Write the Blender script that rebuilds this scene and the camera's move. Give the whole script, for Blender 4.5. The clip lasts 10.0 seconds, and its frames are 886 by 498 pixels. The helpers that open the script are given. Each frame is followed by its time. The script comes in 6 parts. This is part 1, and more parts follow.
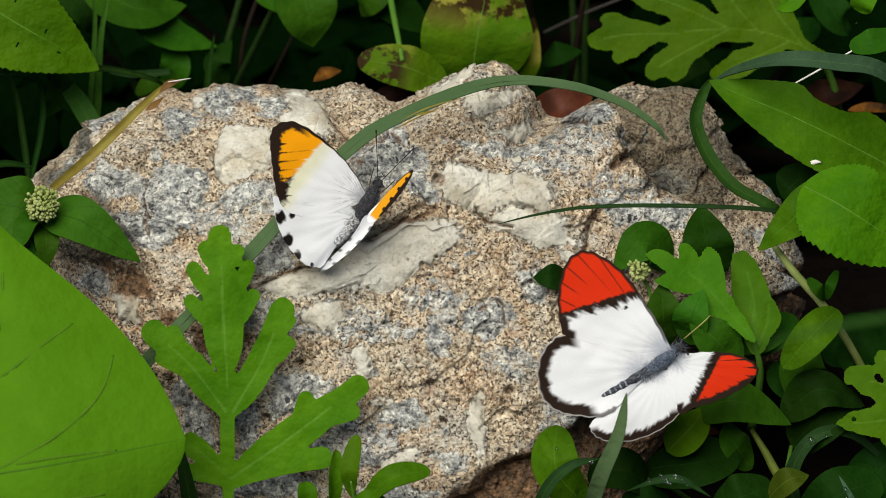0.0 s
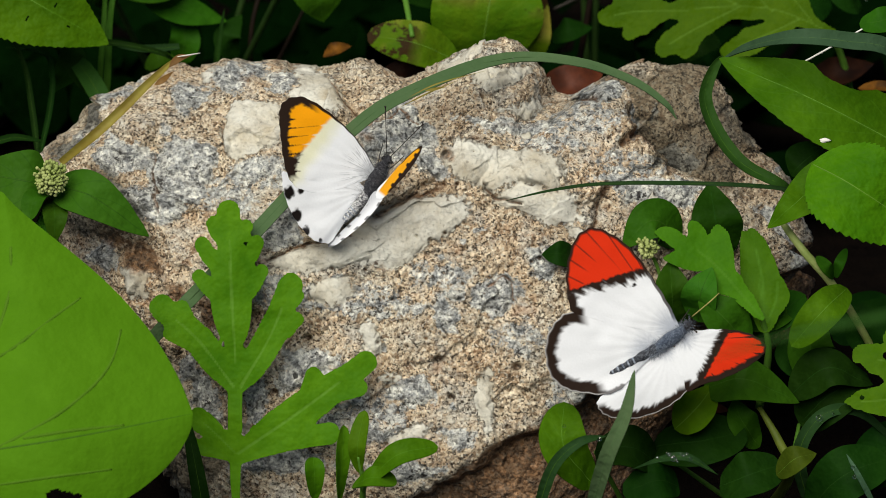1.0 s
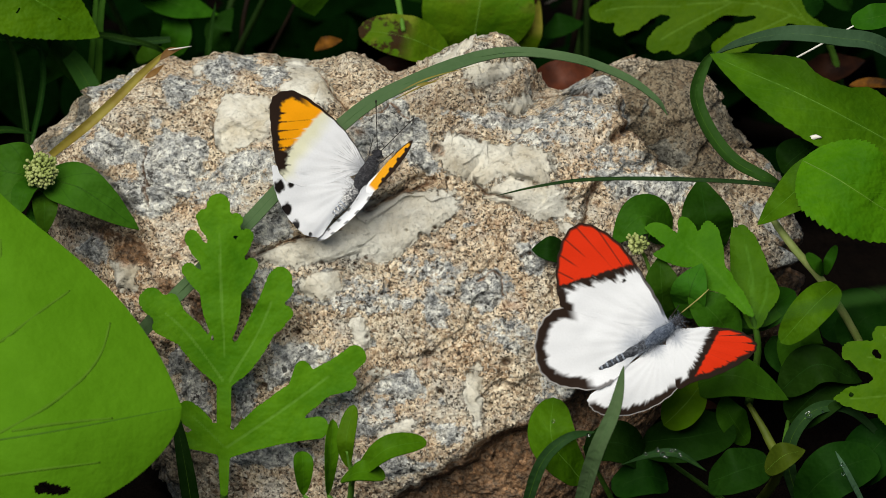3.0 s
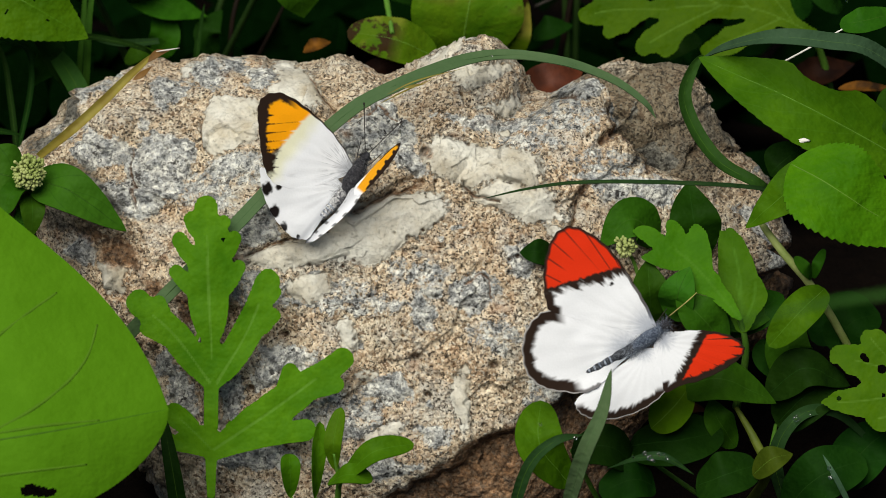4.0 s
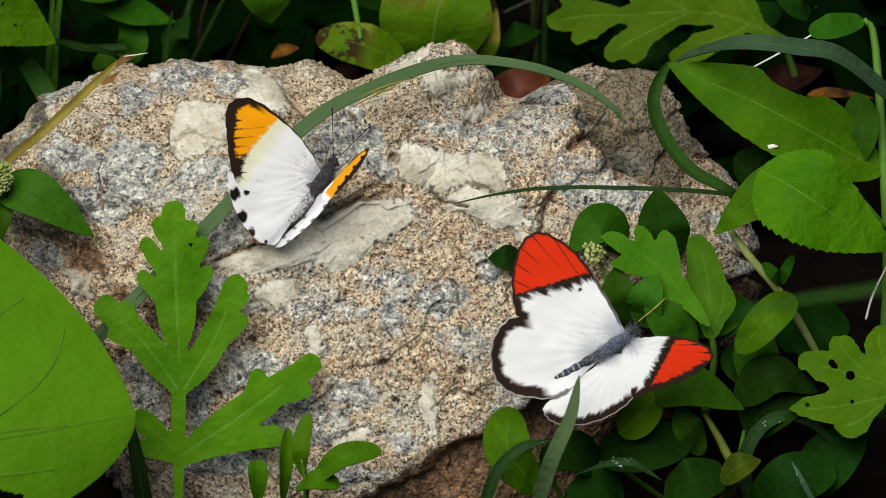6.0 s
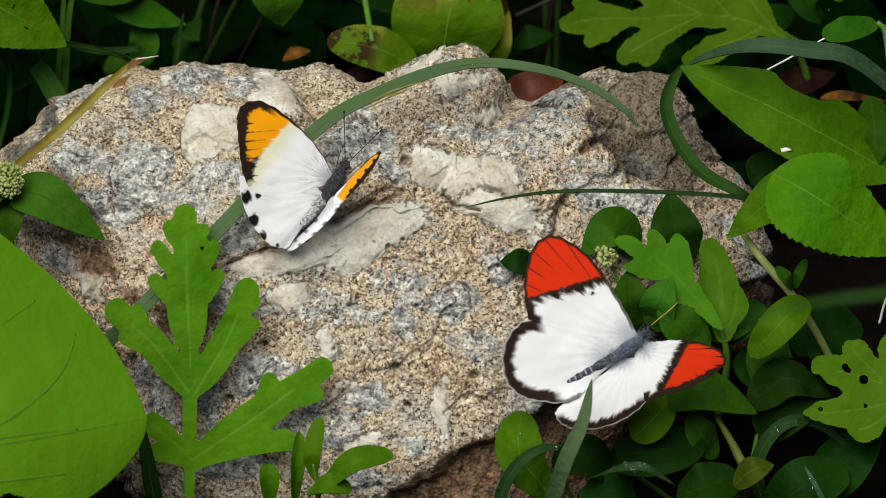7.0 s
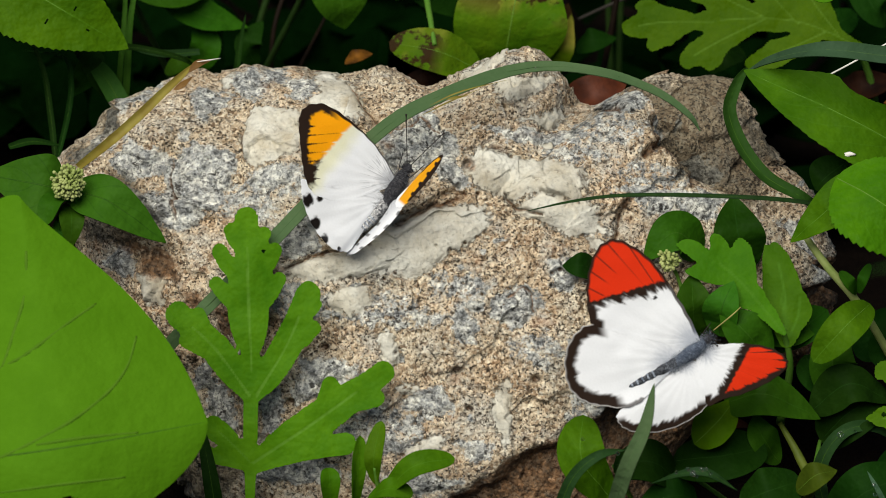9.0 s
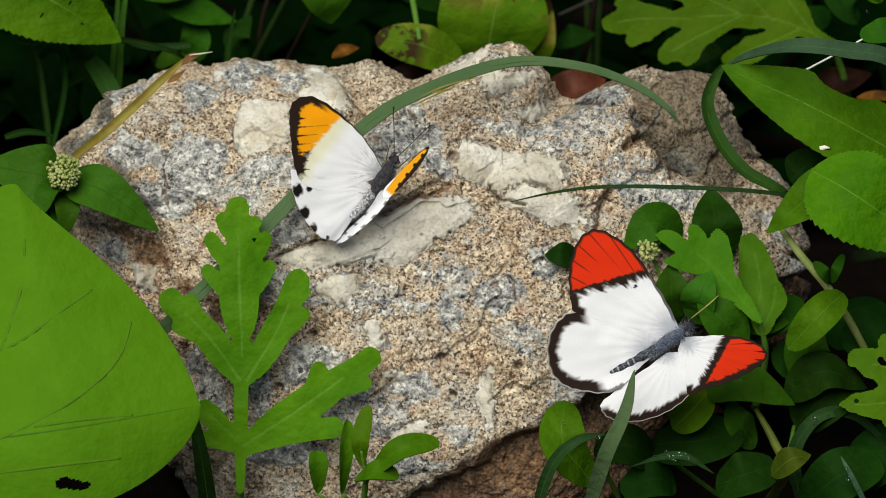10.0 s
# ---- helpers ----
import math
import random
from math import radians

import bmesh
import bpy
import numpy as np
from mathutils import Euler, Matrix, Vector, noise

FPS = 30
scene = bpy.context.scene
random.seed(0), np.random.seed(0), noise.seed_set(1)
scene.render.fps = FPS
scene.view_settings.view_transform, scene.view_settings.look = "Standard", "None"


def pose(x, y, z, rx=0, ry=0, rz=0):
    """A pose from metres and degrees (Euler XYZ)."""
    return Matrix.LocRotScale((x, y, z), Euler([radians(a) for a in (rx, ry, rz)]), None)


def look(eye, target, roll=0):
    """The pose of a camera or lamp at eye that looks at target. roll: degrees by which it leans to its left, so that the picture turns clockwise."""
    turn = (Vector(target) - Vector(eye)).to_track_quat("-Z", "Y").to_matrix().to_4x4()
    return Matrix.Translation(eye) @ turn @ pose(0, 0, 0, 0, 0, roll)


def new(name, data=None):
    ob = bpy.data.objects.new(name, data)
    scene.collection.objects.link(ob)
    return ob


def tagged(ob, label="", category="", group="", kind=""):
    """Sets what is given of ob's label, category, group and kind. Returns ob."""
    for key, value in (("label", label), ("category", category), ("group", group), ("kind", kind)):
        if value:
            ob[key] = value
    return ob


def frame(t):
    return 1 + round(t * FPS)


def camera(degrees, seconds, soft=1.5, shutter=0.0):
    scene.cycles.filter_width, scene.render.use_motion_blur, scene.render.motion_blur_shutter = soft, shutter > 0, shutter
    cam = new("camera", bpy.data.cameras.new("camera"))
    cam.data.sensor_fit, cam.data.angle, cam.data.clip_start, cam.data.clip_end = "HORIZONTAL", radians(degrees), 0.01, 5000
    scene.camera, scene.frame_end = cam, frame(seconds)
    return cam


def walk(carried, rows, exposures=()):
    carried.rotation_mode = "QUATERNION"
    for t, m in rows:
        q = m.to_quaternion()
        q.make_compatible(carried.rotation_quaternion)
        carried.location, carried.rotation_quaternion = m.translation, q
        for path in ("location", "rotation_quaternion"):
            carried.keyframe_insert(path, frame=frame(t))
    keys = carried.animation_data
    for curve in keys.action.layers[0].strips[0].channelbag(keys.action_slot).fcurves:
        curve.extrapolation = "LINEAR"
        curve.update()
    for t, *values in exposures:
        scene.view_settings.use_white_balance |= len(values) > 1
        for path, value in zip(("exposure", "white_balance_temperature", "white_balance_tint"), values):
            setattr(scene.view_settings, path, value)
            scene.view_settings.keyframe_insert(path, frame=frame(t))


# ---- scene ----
# A rock among low herbs, two butterflies on it, seen through a long lens from about a metre.
# BANK is the slope that the rock's face follows: across, up the slope, out of it. All plans below are in mm in BANK.
PITCH, RISE = 28.0, 0.046
BANK = pose(0, 0, RISE, 90 - PITCH, 0, 0)
cam = camera(10.0, 10.0, soft=0.8)
cam.data.dof.use_dof = True
cam.data.dof.focus_distance = 0.985
cam.data.dof.aperture_fstop = 28.0
EYE = 1.0
ROWS = [
    (0, 0.0, -0.0, 0.0, 0.000, 0.000, 0.000),
    (0.5, -1.0, 0.7, -1.2, 0.004, -0.180, 0.160),
    (1, 1.1, 0.5, -0.7, 0.161, -0.298, 0.300),
    (1.5, 1.9, -1.3, -1.3, 0.192, -0.269, 0.372),
    (2, 1.4, 1.5, -0.6, 0.127, -0.440, 0.467),
    (2.5, 1.2, 0.6, -0.8, 0.081, -0.375, 0.542),
    (4, 3.4, 1.3, -2.0, 0.043, -0.373, 0.752),
    (4.5, 2.6, 1.1, -1.8, -0.111, -0.341, 0.781),
    (5, 2.0, -0.6, -1.9, -0.250, -0.224, 0.835),
    (5.5, 3.3, -0.2, -1.9, -0.287, -0.228, 0.827),
    (5.7, 3.3, -0.2, -2.5, -0.325, -0.223, 0.831),
    (6.8, 2.9, -0.1, -5.9, -0.293, -0.196, 0.855),
    (7, 2.8, -0.0, -6.5, -0.216, -0.191, 0.859),
    (7.5, 5.9, 0.1, -6.8, 0.220, -0.186, 0.867),
    (8, 4.5, 0.9, -8.8, 0.390, -0.215, 0.876),
    (8.5, 3.7, -0.4, -10.3, 0.498, -0.135, 0.967),
    (9, 2.2, -0.7, -9.9, 0.451, -0.120, 1.022),
    (9.5, 0.0, -2.0, -3.6, 0.276, -0.084, 1.136),
    (10, -4.4, -1.7, 17.6, -0.104, -0.177, 1.253),
]
walk(cam, [(t, BANK @ Matrix.Translation((x / 1000, y / 1000, EYE + z / 1000)) @ Matrix.Rotation(radians(yaw), 4, "Y")
            @ Matrix.Rotation(radians(tilt), 4, "X") @ Matrix.Rotation(radians(roll), 4, "Z"))
           for t, x, y, z, yaw, tilt, roll in ROWS])

# ---- world and sun: bright, veiled daylight from high on the left ----
SUN_TO = Vector((-0.24, -0.50, 0.83)).normalized()
world = bpy.data.worlds.new("sky")
scene.world = world
world.use_nodes = True
sky = world.node_tree.nodes.new("ShaderNodeTexSky")
sky.sky_type, sky.sun_disc = "NISHITA", False
sky.sun_elevation = math.asin(SUN_TO.z)
sky.sun_rotation = math.atan2(SUN_TO.x, SUN_TO.y)
background = world.node_tree.nodes["Background"]
background.inputs["Strength"].default_value = 0.036
world.node_tree.links.new(sky.outputs[0], background.inputs["Color"])
sun_data = bpy.data.lights.new("sun", "SUN")
sun_data.energy, sun_data.angle, sun_data.color = 4.5, radians(50), (1.0, 0.96, 0.87)
sun = new("sun", sun_data)
sun.matrix_world = look(SUN_TO * 5, (0, 0, 0))
scene.view_settings.exposure = 0.0


# ---- materials ----
class Nodes:
    """A small writer of node materials."""

    def __init__(self, name, rough=0.5, spec=0.4):
        self.mat = bpy.data.materials.new(name)
        self.mat.use_nodes = True
        self.tree = self.mat.node_tree
        self.bsdf = self.tree.nodes["Principled BSDF"]
        self.bsdf.inputs["Roughness"].default_value = rough
        self.bsdf.inputs["Specular IOR Level"].default_value = spec
        self.where = self.add("ShaderNodeTexCoord").outputs["Object"]
        self.bent = None

    def add(self, kind, **values):
        node = self.tree.nodes.new(kind)
        for key, value in values.items():
            node.inputs[key.replace("_", " ")].default_value = value
        return node

    def link(self, a, b):
        self.tree.links.new(a, b)

    def noise(self, scale, detail=4.0, rough=0.6, where=None):
        n = self.add("ShaderNodeTexNoise", Scale=scale, Detail=detail, Roughness=rough)
        self.link(where or self.where, n.inputs["Vector"])
        return n.outputs["Fac"]

    def cells(self, scale, feature="F1"):
        n = self.add("ShaderNodeTexVoronoi", Scale=scale)
        n.feature = feature
        self.link(self.bent or self.where, n.inputs["Vector"])
        return n

    def ramp(self, fac, *stops):
        n = self.add("ShaderNodeValToRGB")
        band = n.color_ramp
        while len(band.elements) < len(stops):
            band.elements.new(0.5)
        for e, (at, colour) in zip(band.elements, stops):
            e.position = at
            e.color = (*colour, 1) if isinstance(colour, tuple) else (colour, colour, colour, 1)
        self.link(fac, n.inputs["Fac"])
        return n.outputs["Color"]

    def mix(self, fac, a, b, blend="MIX"):
        n = self.add("ShaderNodeMix")
        n.data_type, n.blend_type = "RGBA", blend
        for value, socket in ((fac, n.inputs[0]), (a, n.inputs[6]), (b, n.inputs[7])):
            if isinstance(value, (int, float)):
                socket.default_value = value if socket == n.inputs[0] else (value, value, value, 1)
            elif isinstance(value, tuple):
                socket.default_value = (*value, 1)
            else:
                self.link(value, socket)
        return n.outputs[2]

    def maths(self, op, a, b=0.0, c=0.0):
        n = self.add("ShaderNodeMath")
        n.operation = op
        for value, socket in zip((a, b, c), n.inputs):
            if isinstance(value, (int, float)):
                socket.default_value = value
            else:
                self.link(value, socket)
        return n.outputs[0]

    def attribute(self, name):
        n = self.add("ShaderNodeAttribute")
        n.attribute_name = name
        return n

    def bump(self, height, distance, strength=1.0, after=None):
        n = self.add("ShaderNodeBump", Strength=strength, Distance=distance)
        self.link(height, n.inputs["Height"])
        if after:
            self.link(after, n.inputs["Normal"])
        self.link(n.outputs["Normal"], self.bsdf.inputs["Normal"])
        return n.outputs["Normal"]

    def colour(self, socket):
        self.link(socket, self.bsdf.inputs["Base Color"])
        return self.mat

    def thin(self, socket, share, tint):
        """Lets part of the light shine through, as in a leaf or a wing."""
        through_light = self.add("ShaderNodeBsdfTranslucent")
        self.link(self.mix(1.0, socket, tint, "MULTIPLY"), through_light.inputs["Color"])
        both = self.add("ShaderNodeMixShader", Fac=share)
        self.link(self.bsdf.outputs[0], both.inputs[1])
        self.link(through_light.outputs[0], both.inputs[2])
        self.link(both.outputs[0], self.tree.nodes["Material Output"].inputs["Surface"])
        return self.colour(socket)


def leaf_material(name, light, dark, vein, veins=7.0, slant=0.55, rough=0.5, vein_share=0.6, blotch=None, spec=0.03, share=0.25, rib_size=0.022, quilt_depth=0.0019, quilt_veins=0.0):
    """Leaf green with midrib and side veins along the blade's own coordinates (u along, v across)."""
    n = Nodes(name, rough, spec)
    uv = n.add("ShaderNodeUVMap")
    uv.uv_map = "blade"
    part_uv = n.add("ShaderNodeSeparateXYZ")
    n.link(uv.outputs[0], part_uv.inputs[0])
    u, v = part_uv.outputs[0], part_uv.outputs[1]
    side = n.maths("ABSOLUTE", n.maths("SUBTRACT", v, 0.5))
    wob = n.maths("MULTIPLY", n.maths("SUBTRACT", n.noise(90.0, 2.0), 0.5), 0.09)
    rib = n.ramp(side, (0.0, 1.0), (rib_size, 0.0))
    phase = n.maths("FRACT", n.maths("MULTIPLY", n.maths("ADD", n.maths("SUBTRACT", u, n.maths("MULTIPLY", side, slant)), wob), veins))
    gap = n.maths("ABSOLUTE", n.maths("SUBTRACT", phase, 0.5))
    sidevein = n.ramp(gap, (0.0, 1.0), (0.05, 0.0))
    marks = n.maths("MAXIMUM", rib, n.maths("MULTIPLY", sidevein, 0.38 if veins else 0.0))
    base = n.mix(n.ramp(n.noise(75.0, 5.0, 0.7), (0.34, 0.0), (0.64, 1.0)), dark, light)
    fine = n.noise(900.0, 3.0)
    base = n.mix(n.ramp(fine, (0.3, 0.0), (0.7, 0.35)), base, dark)
    info = n.add("ShaderNodeObjectInfo")
    hsv = n.add("ShaderNodeHueSaturation")
    n.link(base, hsv.inputs["Color"])
    n.link(n.maths("ADD", 0.82, n.maths("MULTIPLY", info.outputs["Random"], 0.36)), hsv.inputs["Value"])
    n.link(n.maths("ADD", 0.49, n.maths("MULTIPLY", info.outputs["Random"], 0.022)), hsv.inputs["Hue"])
    tone = n.mix(n.maths("MULTIPLY", marks, vein_share), hsv.outputs["Color"], vein)
    if blotch:
        spots = n.ramp(n.noise(blotch[1], 5.0, 0.65), (blotch[2], 0.0), (blotch[2] + 0.035, 1.0))
        pale = n.ramp(n.noise(blotch[1] * 0.7, 3.0), (blotch[2] - 0.12, 0.0), (blotch[2] + 0.05, 1.0))
        edge = n.ramp(u, (blotch[3], 0.0), (min(1.0, blotch[3] + 0.18), 1.0))
        tone = n.mix(n.maths("MULTIPLY", pale, edge), tone, (0.27, 0.25, 0.035))
        tone = n.mix(n.maths("MULTIPLY", spots, edge), tone, blotch[0])
    height = n.maths("SUBTRACT", n.maths("MULTIPLY", n.noise(420.0, 3.0), 0.6), n.maths("MULTIPLY", marks, 0.12))
    quilt = n.bump(n.maths("SUBTRACT", n.noise(170.0, 3.0), n.maths("MULTIPLY", marks, quilt_veins)), quilt_depth, 0.5)
    n.bump(height, 0.0003, 0.6, quilt)
    return n.thin(tone, share, (1.0, 1.0, 0.45))


LEAF_BROAD = leaf_material("broad_leaf", (0.090, 0.203, 0.006), (0.074, 0.174, 0.004), (0.0402, 0.115, 0.0120), 0.0, 0.9, 0.65, 0.85, spec=0.03, rib_size=0.004, quilt_depth=0.0012)
LEAF_FRESH = leaf_material("fresh_leaf", (0.070, 0.178, 0.0040), (0.036, 0.110, 0.0020), (0.0888, 0.230, 0.0200), 6.0, 0.7, 0.5, 0.4)
LEAF_QUILT = leaf_material("quilted_leaf", (0.078, 0.195, 0.003), (0.040, 0.124, 0.002), (0.09, 0.23, 0.012), 9.0, 0.8, 0.5, 0.35, quilt_depth=0.0030, quilt_veins=0.03)
LEAF_LOBED = leaf_material("lobed_leaf", (0.094, 0.212, 0.005), (0.050, 0.140, 0.003), (0.15, 0.31, 0.045), 0.0, 0.7, 0.5, 0.5, rib_size=0.030, quilt_depth=0.0020)
LEAF_CUT = leaf_material("cut_leaf", (0.064, 0.172, 0.004), (0.040, 0.124, 0.003), (0.085, 0.22, 0.02), 0.0, 0.7, 0.5, 0.5, rib_size=0.04)
# leaf green painted darker for leaves lying in shade under others
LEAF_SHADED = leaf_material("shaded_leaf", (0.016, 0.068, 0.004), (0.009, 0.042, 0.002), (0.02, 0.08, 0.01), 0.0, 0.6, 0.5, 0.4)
LEAF_OLIVE = leaf_material("olive_leaf", (0.060, 0.092, 0.007), (0.036, 0.062, 0.004), (0.08, 0.11, 0.012), 4.0, 0.7, 0.5, 0.4)
LEAF_MID = leaf_material("mid_leaf", (0.036, 0.112, 0.0050), (0.019, 0.068, 0.0030), (0.0407, 0.130, 0.0140), 6.0, 0.6, 0.5, 0.4)
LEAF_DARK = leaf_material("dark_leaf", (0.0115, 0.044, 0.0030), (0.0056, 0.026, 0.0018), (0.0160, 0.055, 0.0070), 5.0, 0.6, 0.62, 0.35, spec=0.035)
LEAF_YELLOW = leaf_material("yellowing_leaf", (0.088, 0.156, 0.0040), (0.046, 0.112, 0.0030), (0.1176, 0.200, 0.0200), 5.0, 0.7, 0.5, 0.35,
                            blotch=((0.030, 0.017, 0.005), 95.0, 0.52, 0.40))
LEAF_YELLOW_GREEN = leaf_material("yellow_green_leaf", (0.074, 0.164, 0.0020), (0.042, 0.116, 0.0015), (0.14, 0.27, 0.035), 0.0, 0.7, 0.5, 0.45, rib_size=0.03)
LEAF_HERB = leaf_material("herb_leaf", (0.046, 0.160, 0.010), (0.028, 0.110, 0.006), (0.0059, 0.036, 0.0050), 3.0, 0.85, 0.5, 0.6)
GRASS = leaf_material("grass_blade", (0.088, 0.142, 0.0600), (0.064, 0.116, 0.0460), (0.0506, 0.120, 0.0400), 0.0, 0.0, 0.5, 0.3)
# shaded copy of the grass: the dimness is in its darker green
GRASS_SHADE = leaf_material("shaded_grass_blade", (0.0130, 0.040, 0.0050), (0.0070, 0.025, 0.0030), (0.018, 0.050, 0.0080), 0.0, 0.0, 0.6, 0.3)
GRASS_BACK = leaf_material("green_grass_stalk", (0.045, 0.115, 0.012), (0.028, 0.080, 0.008), (0.06, 0.13, 0.02), 0.0, 0.0, 0.6, 0.3)
GRASS_MID = leaf_material("deep_green_grass_blade", (0.030, 0.080, 0.011), (0.019, 0.056, 0.008), (0.04, 0.09, 0.016), 0.0, 0.0, 0.5, 0.3)
GRASS_DEW = leaf_material("dewy_grass_blade", (0.023, 0.060, 0.016), (0.015, 0.042, 0.011), (0.03, 0.07, 0.022), 0.0, 0.0, 0.5, 0.3)
GRASS_BLUE = leaf_material("bluish_grass_blade", (0.054, 0.112, 0.056), (0.042, 0.092, 0.044), (0.0690, 0.140, 0.0700), 0.0, 0.0, 0.5, 0.3)
# the undergrowth's deep shade is put into this near-black leaf green
UNDER = leaf_material("shaded_undergrowth_leaf", (0.0020, 0.010, 0.0014), (0.0008, 0.004, 0.0005), (0.0026, 0.010, 0.0020), 5.0, 0.6, 0.8, 0.3, spec=0.0)


def stem_material(name, a, b, spec=0.2):
    n = Nodes(name, 0.6, spec)
    tone = n.mix(n.ramp(n.noise(220.0, 4.0), (0.35, 0.0), (0.65, 1.0)), a, b)
    n.bump(n.noise(900.0, 2.0), 0.0002, 0.5)
    return n.colour(tone)


STEM = stem_material("green_stem", (0.055, 0.15, 0.012), (0.085, 0.19, 0.022))
# darker copy of the green stem, with background shade in its colour
STEM_SHADE = stem_material("shaded_stem", (0.010, 0.030, 0.003), (0.018, 0.042, 0.006))
STEM_OLIVE = stem_material("olive_stem", (0.060, 0.085, 0.008), (0.10, 0.13, 0.014))
VEIN = stem_material("pale_vein", (0.10, 0.21, 0.02), (0.07, 0.16, 0.012))
VEIN_SOFT = stem_material("soft_vein", (0.058, 0.140, 0.008), (0.068, 0.156, 0.010), 0.02)
VEIN_BLADE = stem_material("blade_rib", (0.062, 0.118, 0.040), (0.050, 0.100, 0.034), 0.05)
VEIN_DEEP = stem_material("deep_vein", (0.009, 0.036, 0.004), (0.013, 0.046, 0.005), 0.05)
VEIN_DARK = stem_material("dark_vein", (0.034, 0.088, 0.008), (0.048, 0.112, 0.010), 0.05)
STEM_PALE = stem_material("pale_stem", (0.24, 0.28, 0.09), (0.16, 0.22, 0.05))
STRAW = stem_material("dry_straw", (0.38, 0.32, 0.12), (0.20, 0.20, 0.04))
STRAW_GREEN = stem_material("half_dry_stalk", (0.165, 0.125, 0.018), (0.225, 0.195, 0.034))
HUSK = stem_material("brown_husk", (0.20, 0.105, 0.026), (0.10, 0.05, 0.014))
THREAD = stem_material("bleached_stalk", (0.72, 0.70, 0.64), (0.55, 0.52, 0.46))
THREAD_GREY = stem_material("grey_twig", (0.04, 0.034, 0.028), (0.024, 0.02, 0.016))
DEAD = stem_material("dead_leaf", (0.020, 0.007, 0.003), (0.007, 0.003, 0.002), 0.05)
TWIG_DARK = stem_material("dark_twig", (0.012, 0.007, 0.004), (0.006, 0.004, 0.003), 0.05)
DEAD_ORANGE = stem_material("orange_dead_leaf", (0.15, 0.060, 0.007), (0.02, 0.010, 0.004), 0.05)
DEAD_RED = stem_material("red_dead_leaf", (0.085, 0.020, 0.006), (0.034, 0.009, 0.004))
BLOSSOM = stem_material("green_white_blossom", (0.20, 0.26, 0.06), (0.36, 0.40, 0.15))


def rock_material():
    """Coarse sandy conglomerate: buff grains, dark specks, grey and white stones where the 'stone' attribute says so."""
    n = Nodes("conglomerate", 0.85, 0.25)
    stone = n.attribute("stone")
    kind = n.add("ShaderNodeSeparateColor")
    n.link(stone.outputs["Color"], kind.inputs[0])
    edge = n.maths("MULTIPLY", n.maths("SUBTRACT", n.noise(600.0, 6.0, 0.72), 0.5), 1.5)
    swirl = n.add("ShaderNodeTexNoise", Scale=1500.0, Detail=3.0)
    n.link(n.where, swirl.inputs["Vector"])
    bend = n.add("ShaderNodeVectorMath")
    bend.operation = "MULTIPLY_ADD"
    bend.inputs[1].default_value = (0.0004, 0.0004, 0.0004)
    n.link(swirl.outputs["Color"], bend.inputs[0])
    n.link(n.where, bend.inputs[2])
    n.bent = bend.outputs[0]

    def chance_of(cells):
        split = n.add("ShaderNodeSeparateColor")
        n.link(cells.outputs["Color"], split.inputs[0])
        return split.outputs

    # sand: buff to pinkish, grain by grain, with pale and dark grains
    sand = n.ramp(n.noise(70.0, 4.0, 0.65), (0.30, (0.55, 0.42, 0.315)), (0.45, (0.61, 0.51, 0.415)), (0.60, (0.645, 0.575, 0.495)), (0.75, (0.60, 0.565, 0.525)))
    grain = chance_of(n.cells(1350.0))
    sand = n.mix(1.0, sand, n.ramp(grain[0], (0.0, (0.40, 0.33, 0.28)), (0.16, (0.74, 0.66, 0.58)), (0.5, (1.0, 0.97, 0.93)), (0.8, (1.16, 1.15, 1.13)), (1.0, (1.34, 1.36, 1.36))), "MULTIPLY")
    small = chance_of(n.cells(2700.0))
    sand = n.mix(0.8, sand, n.ramp(small[1], (0.0, (0.36, 0.32, 0.29)), (0.2, (0.78, 0.75, 0.72)), (0.5, (1.0, 0.99, 0.97)), (0.9, (1.22, 1.23, 1.23))), "MULTIPLY")
    sand = n.mix(0.8, sand, n.ramp(n.noise(260.0, 5.0, 0.75), (0.36, (0.66, 0.62, 0.58)), (0.5, 1.0), (0.64, 1.18)), "MULTIPLY")
    dust = n.ramp(n.noise(110.0, 5.0, 0.75), (0.50, 0.0), (0.64, 0.7))
    sand = n.mix(dust, sand, n.ramp(small[2], (0.0, (0.22, 0.22, 0.23)), (0.4, (0.52, 0.52, 0.53)), (1.0, (0.82, 0.82, 0.81))))
    pale = n.ramp(n.noise(1170.0, 3.0, 0.65), (0.57, 0.0), (0.63, 0.7))
    sand = n.mix(pale, sand, (0.72, 0.69, 0.64))
    thick = n.maths("MULTIPLY", n.maths("SUBTRACT", n.noise(240.0, 3.0), 0.5), 0.16)
    speck = n.ramp(n.maths("ADD", n.noise(1800.0, 3.0, 0.6), thick), (0.575, 0.0), (0.62, 1.0))
    sand = n.mix(n.maths("MULTIPLY", speck, 0.88), sand, (0.042, 0.034, 0.028))
    clot = n.ramp(n.maths("ADD", n.noise(820.0, 4.0, 0.6), thick), (0.60, 0.0), (0.645, 0.75))
    sand = n.mix(clot, sand, (0.060, 0.046, 0.036))
    rust = n.ramp(n.noise(200.0, 3.0), (0.60, 0.0), (0.70, 1.0))
    sand = n.mix(n.maths("MULTIPLY", rust, 0.35), sand, (0.40, 0.20, 0.10))
    # grey granite: white and blue-grey crystals with black flakes in nests
    granite = n.ramp(n.noise(400.0, 6.0, 0.75), (0.33, (0.09, 0.10, 0.12)), (0.42, (0.28, 0.305, 0.35)), (0.50, (0.52, 0.545, 0.59)), (0.60, (0.84, 0.855, 0.875)))
    crystal = chance_of(n.cells(1100.0))
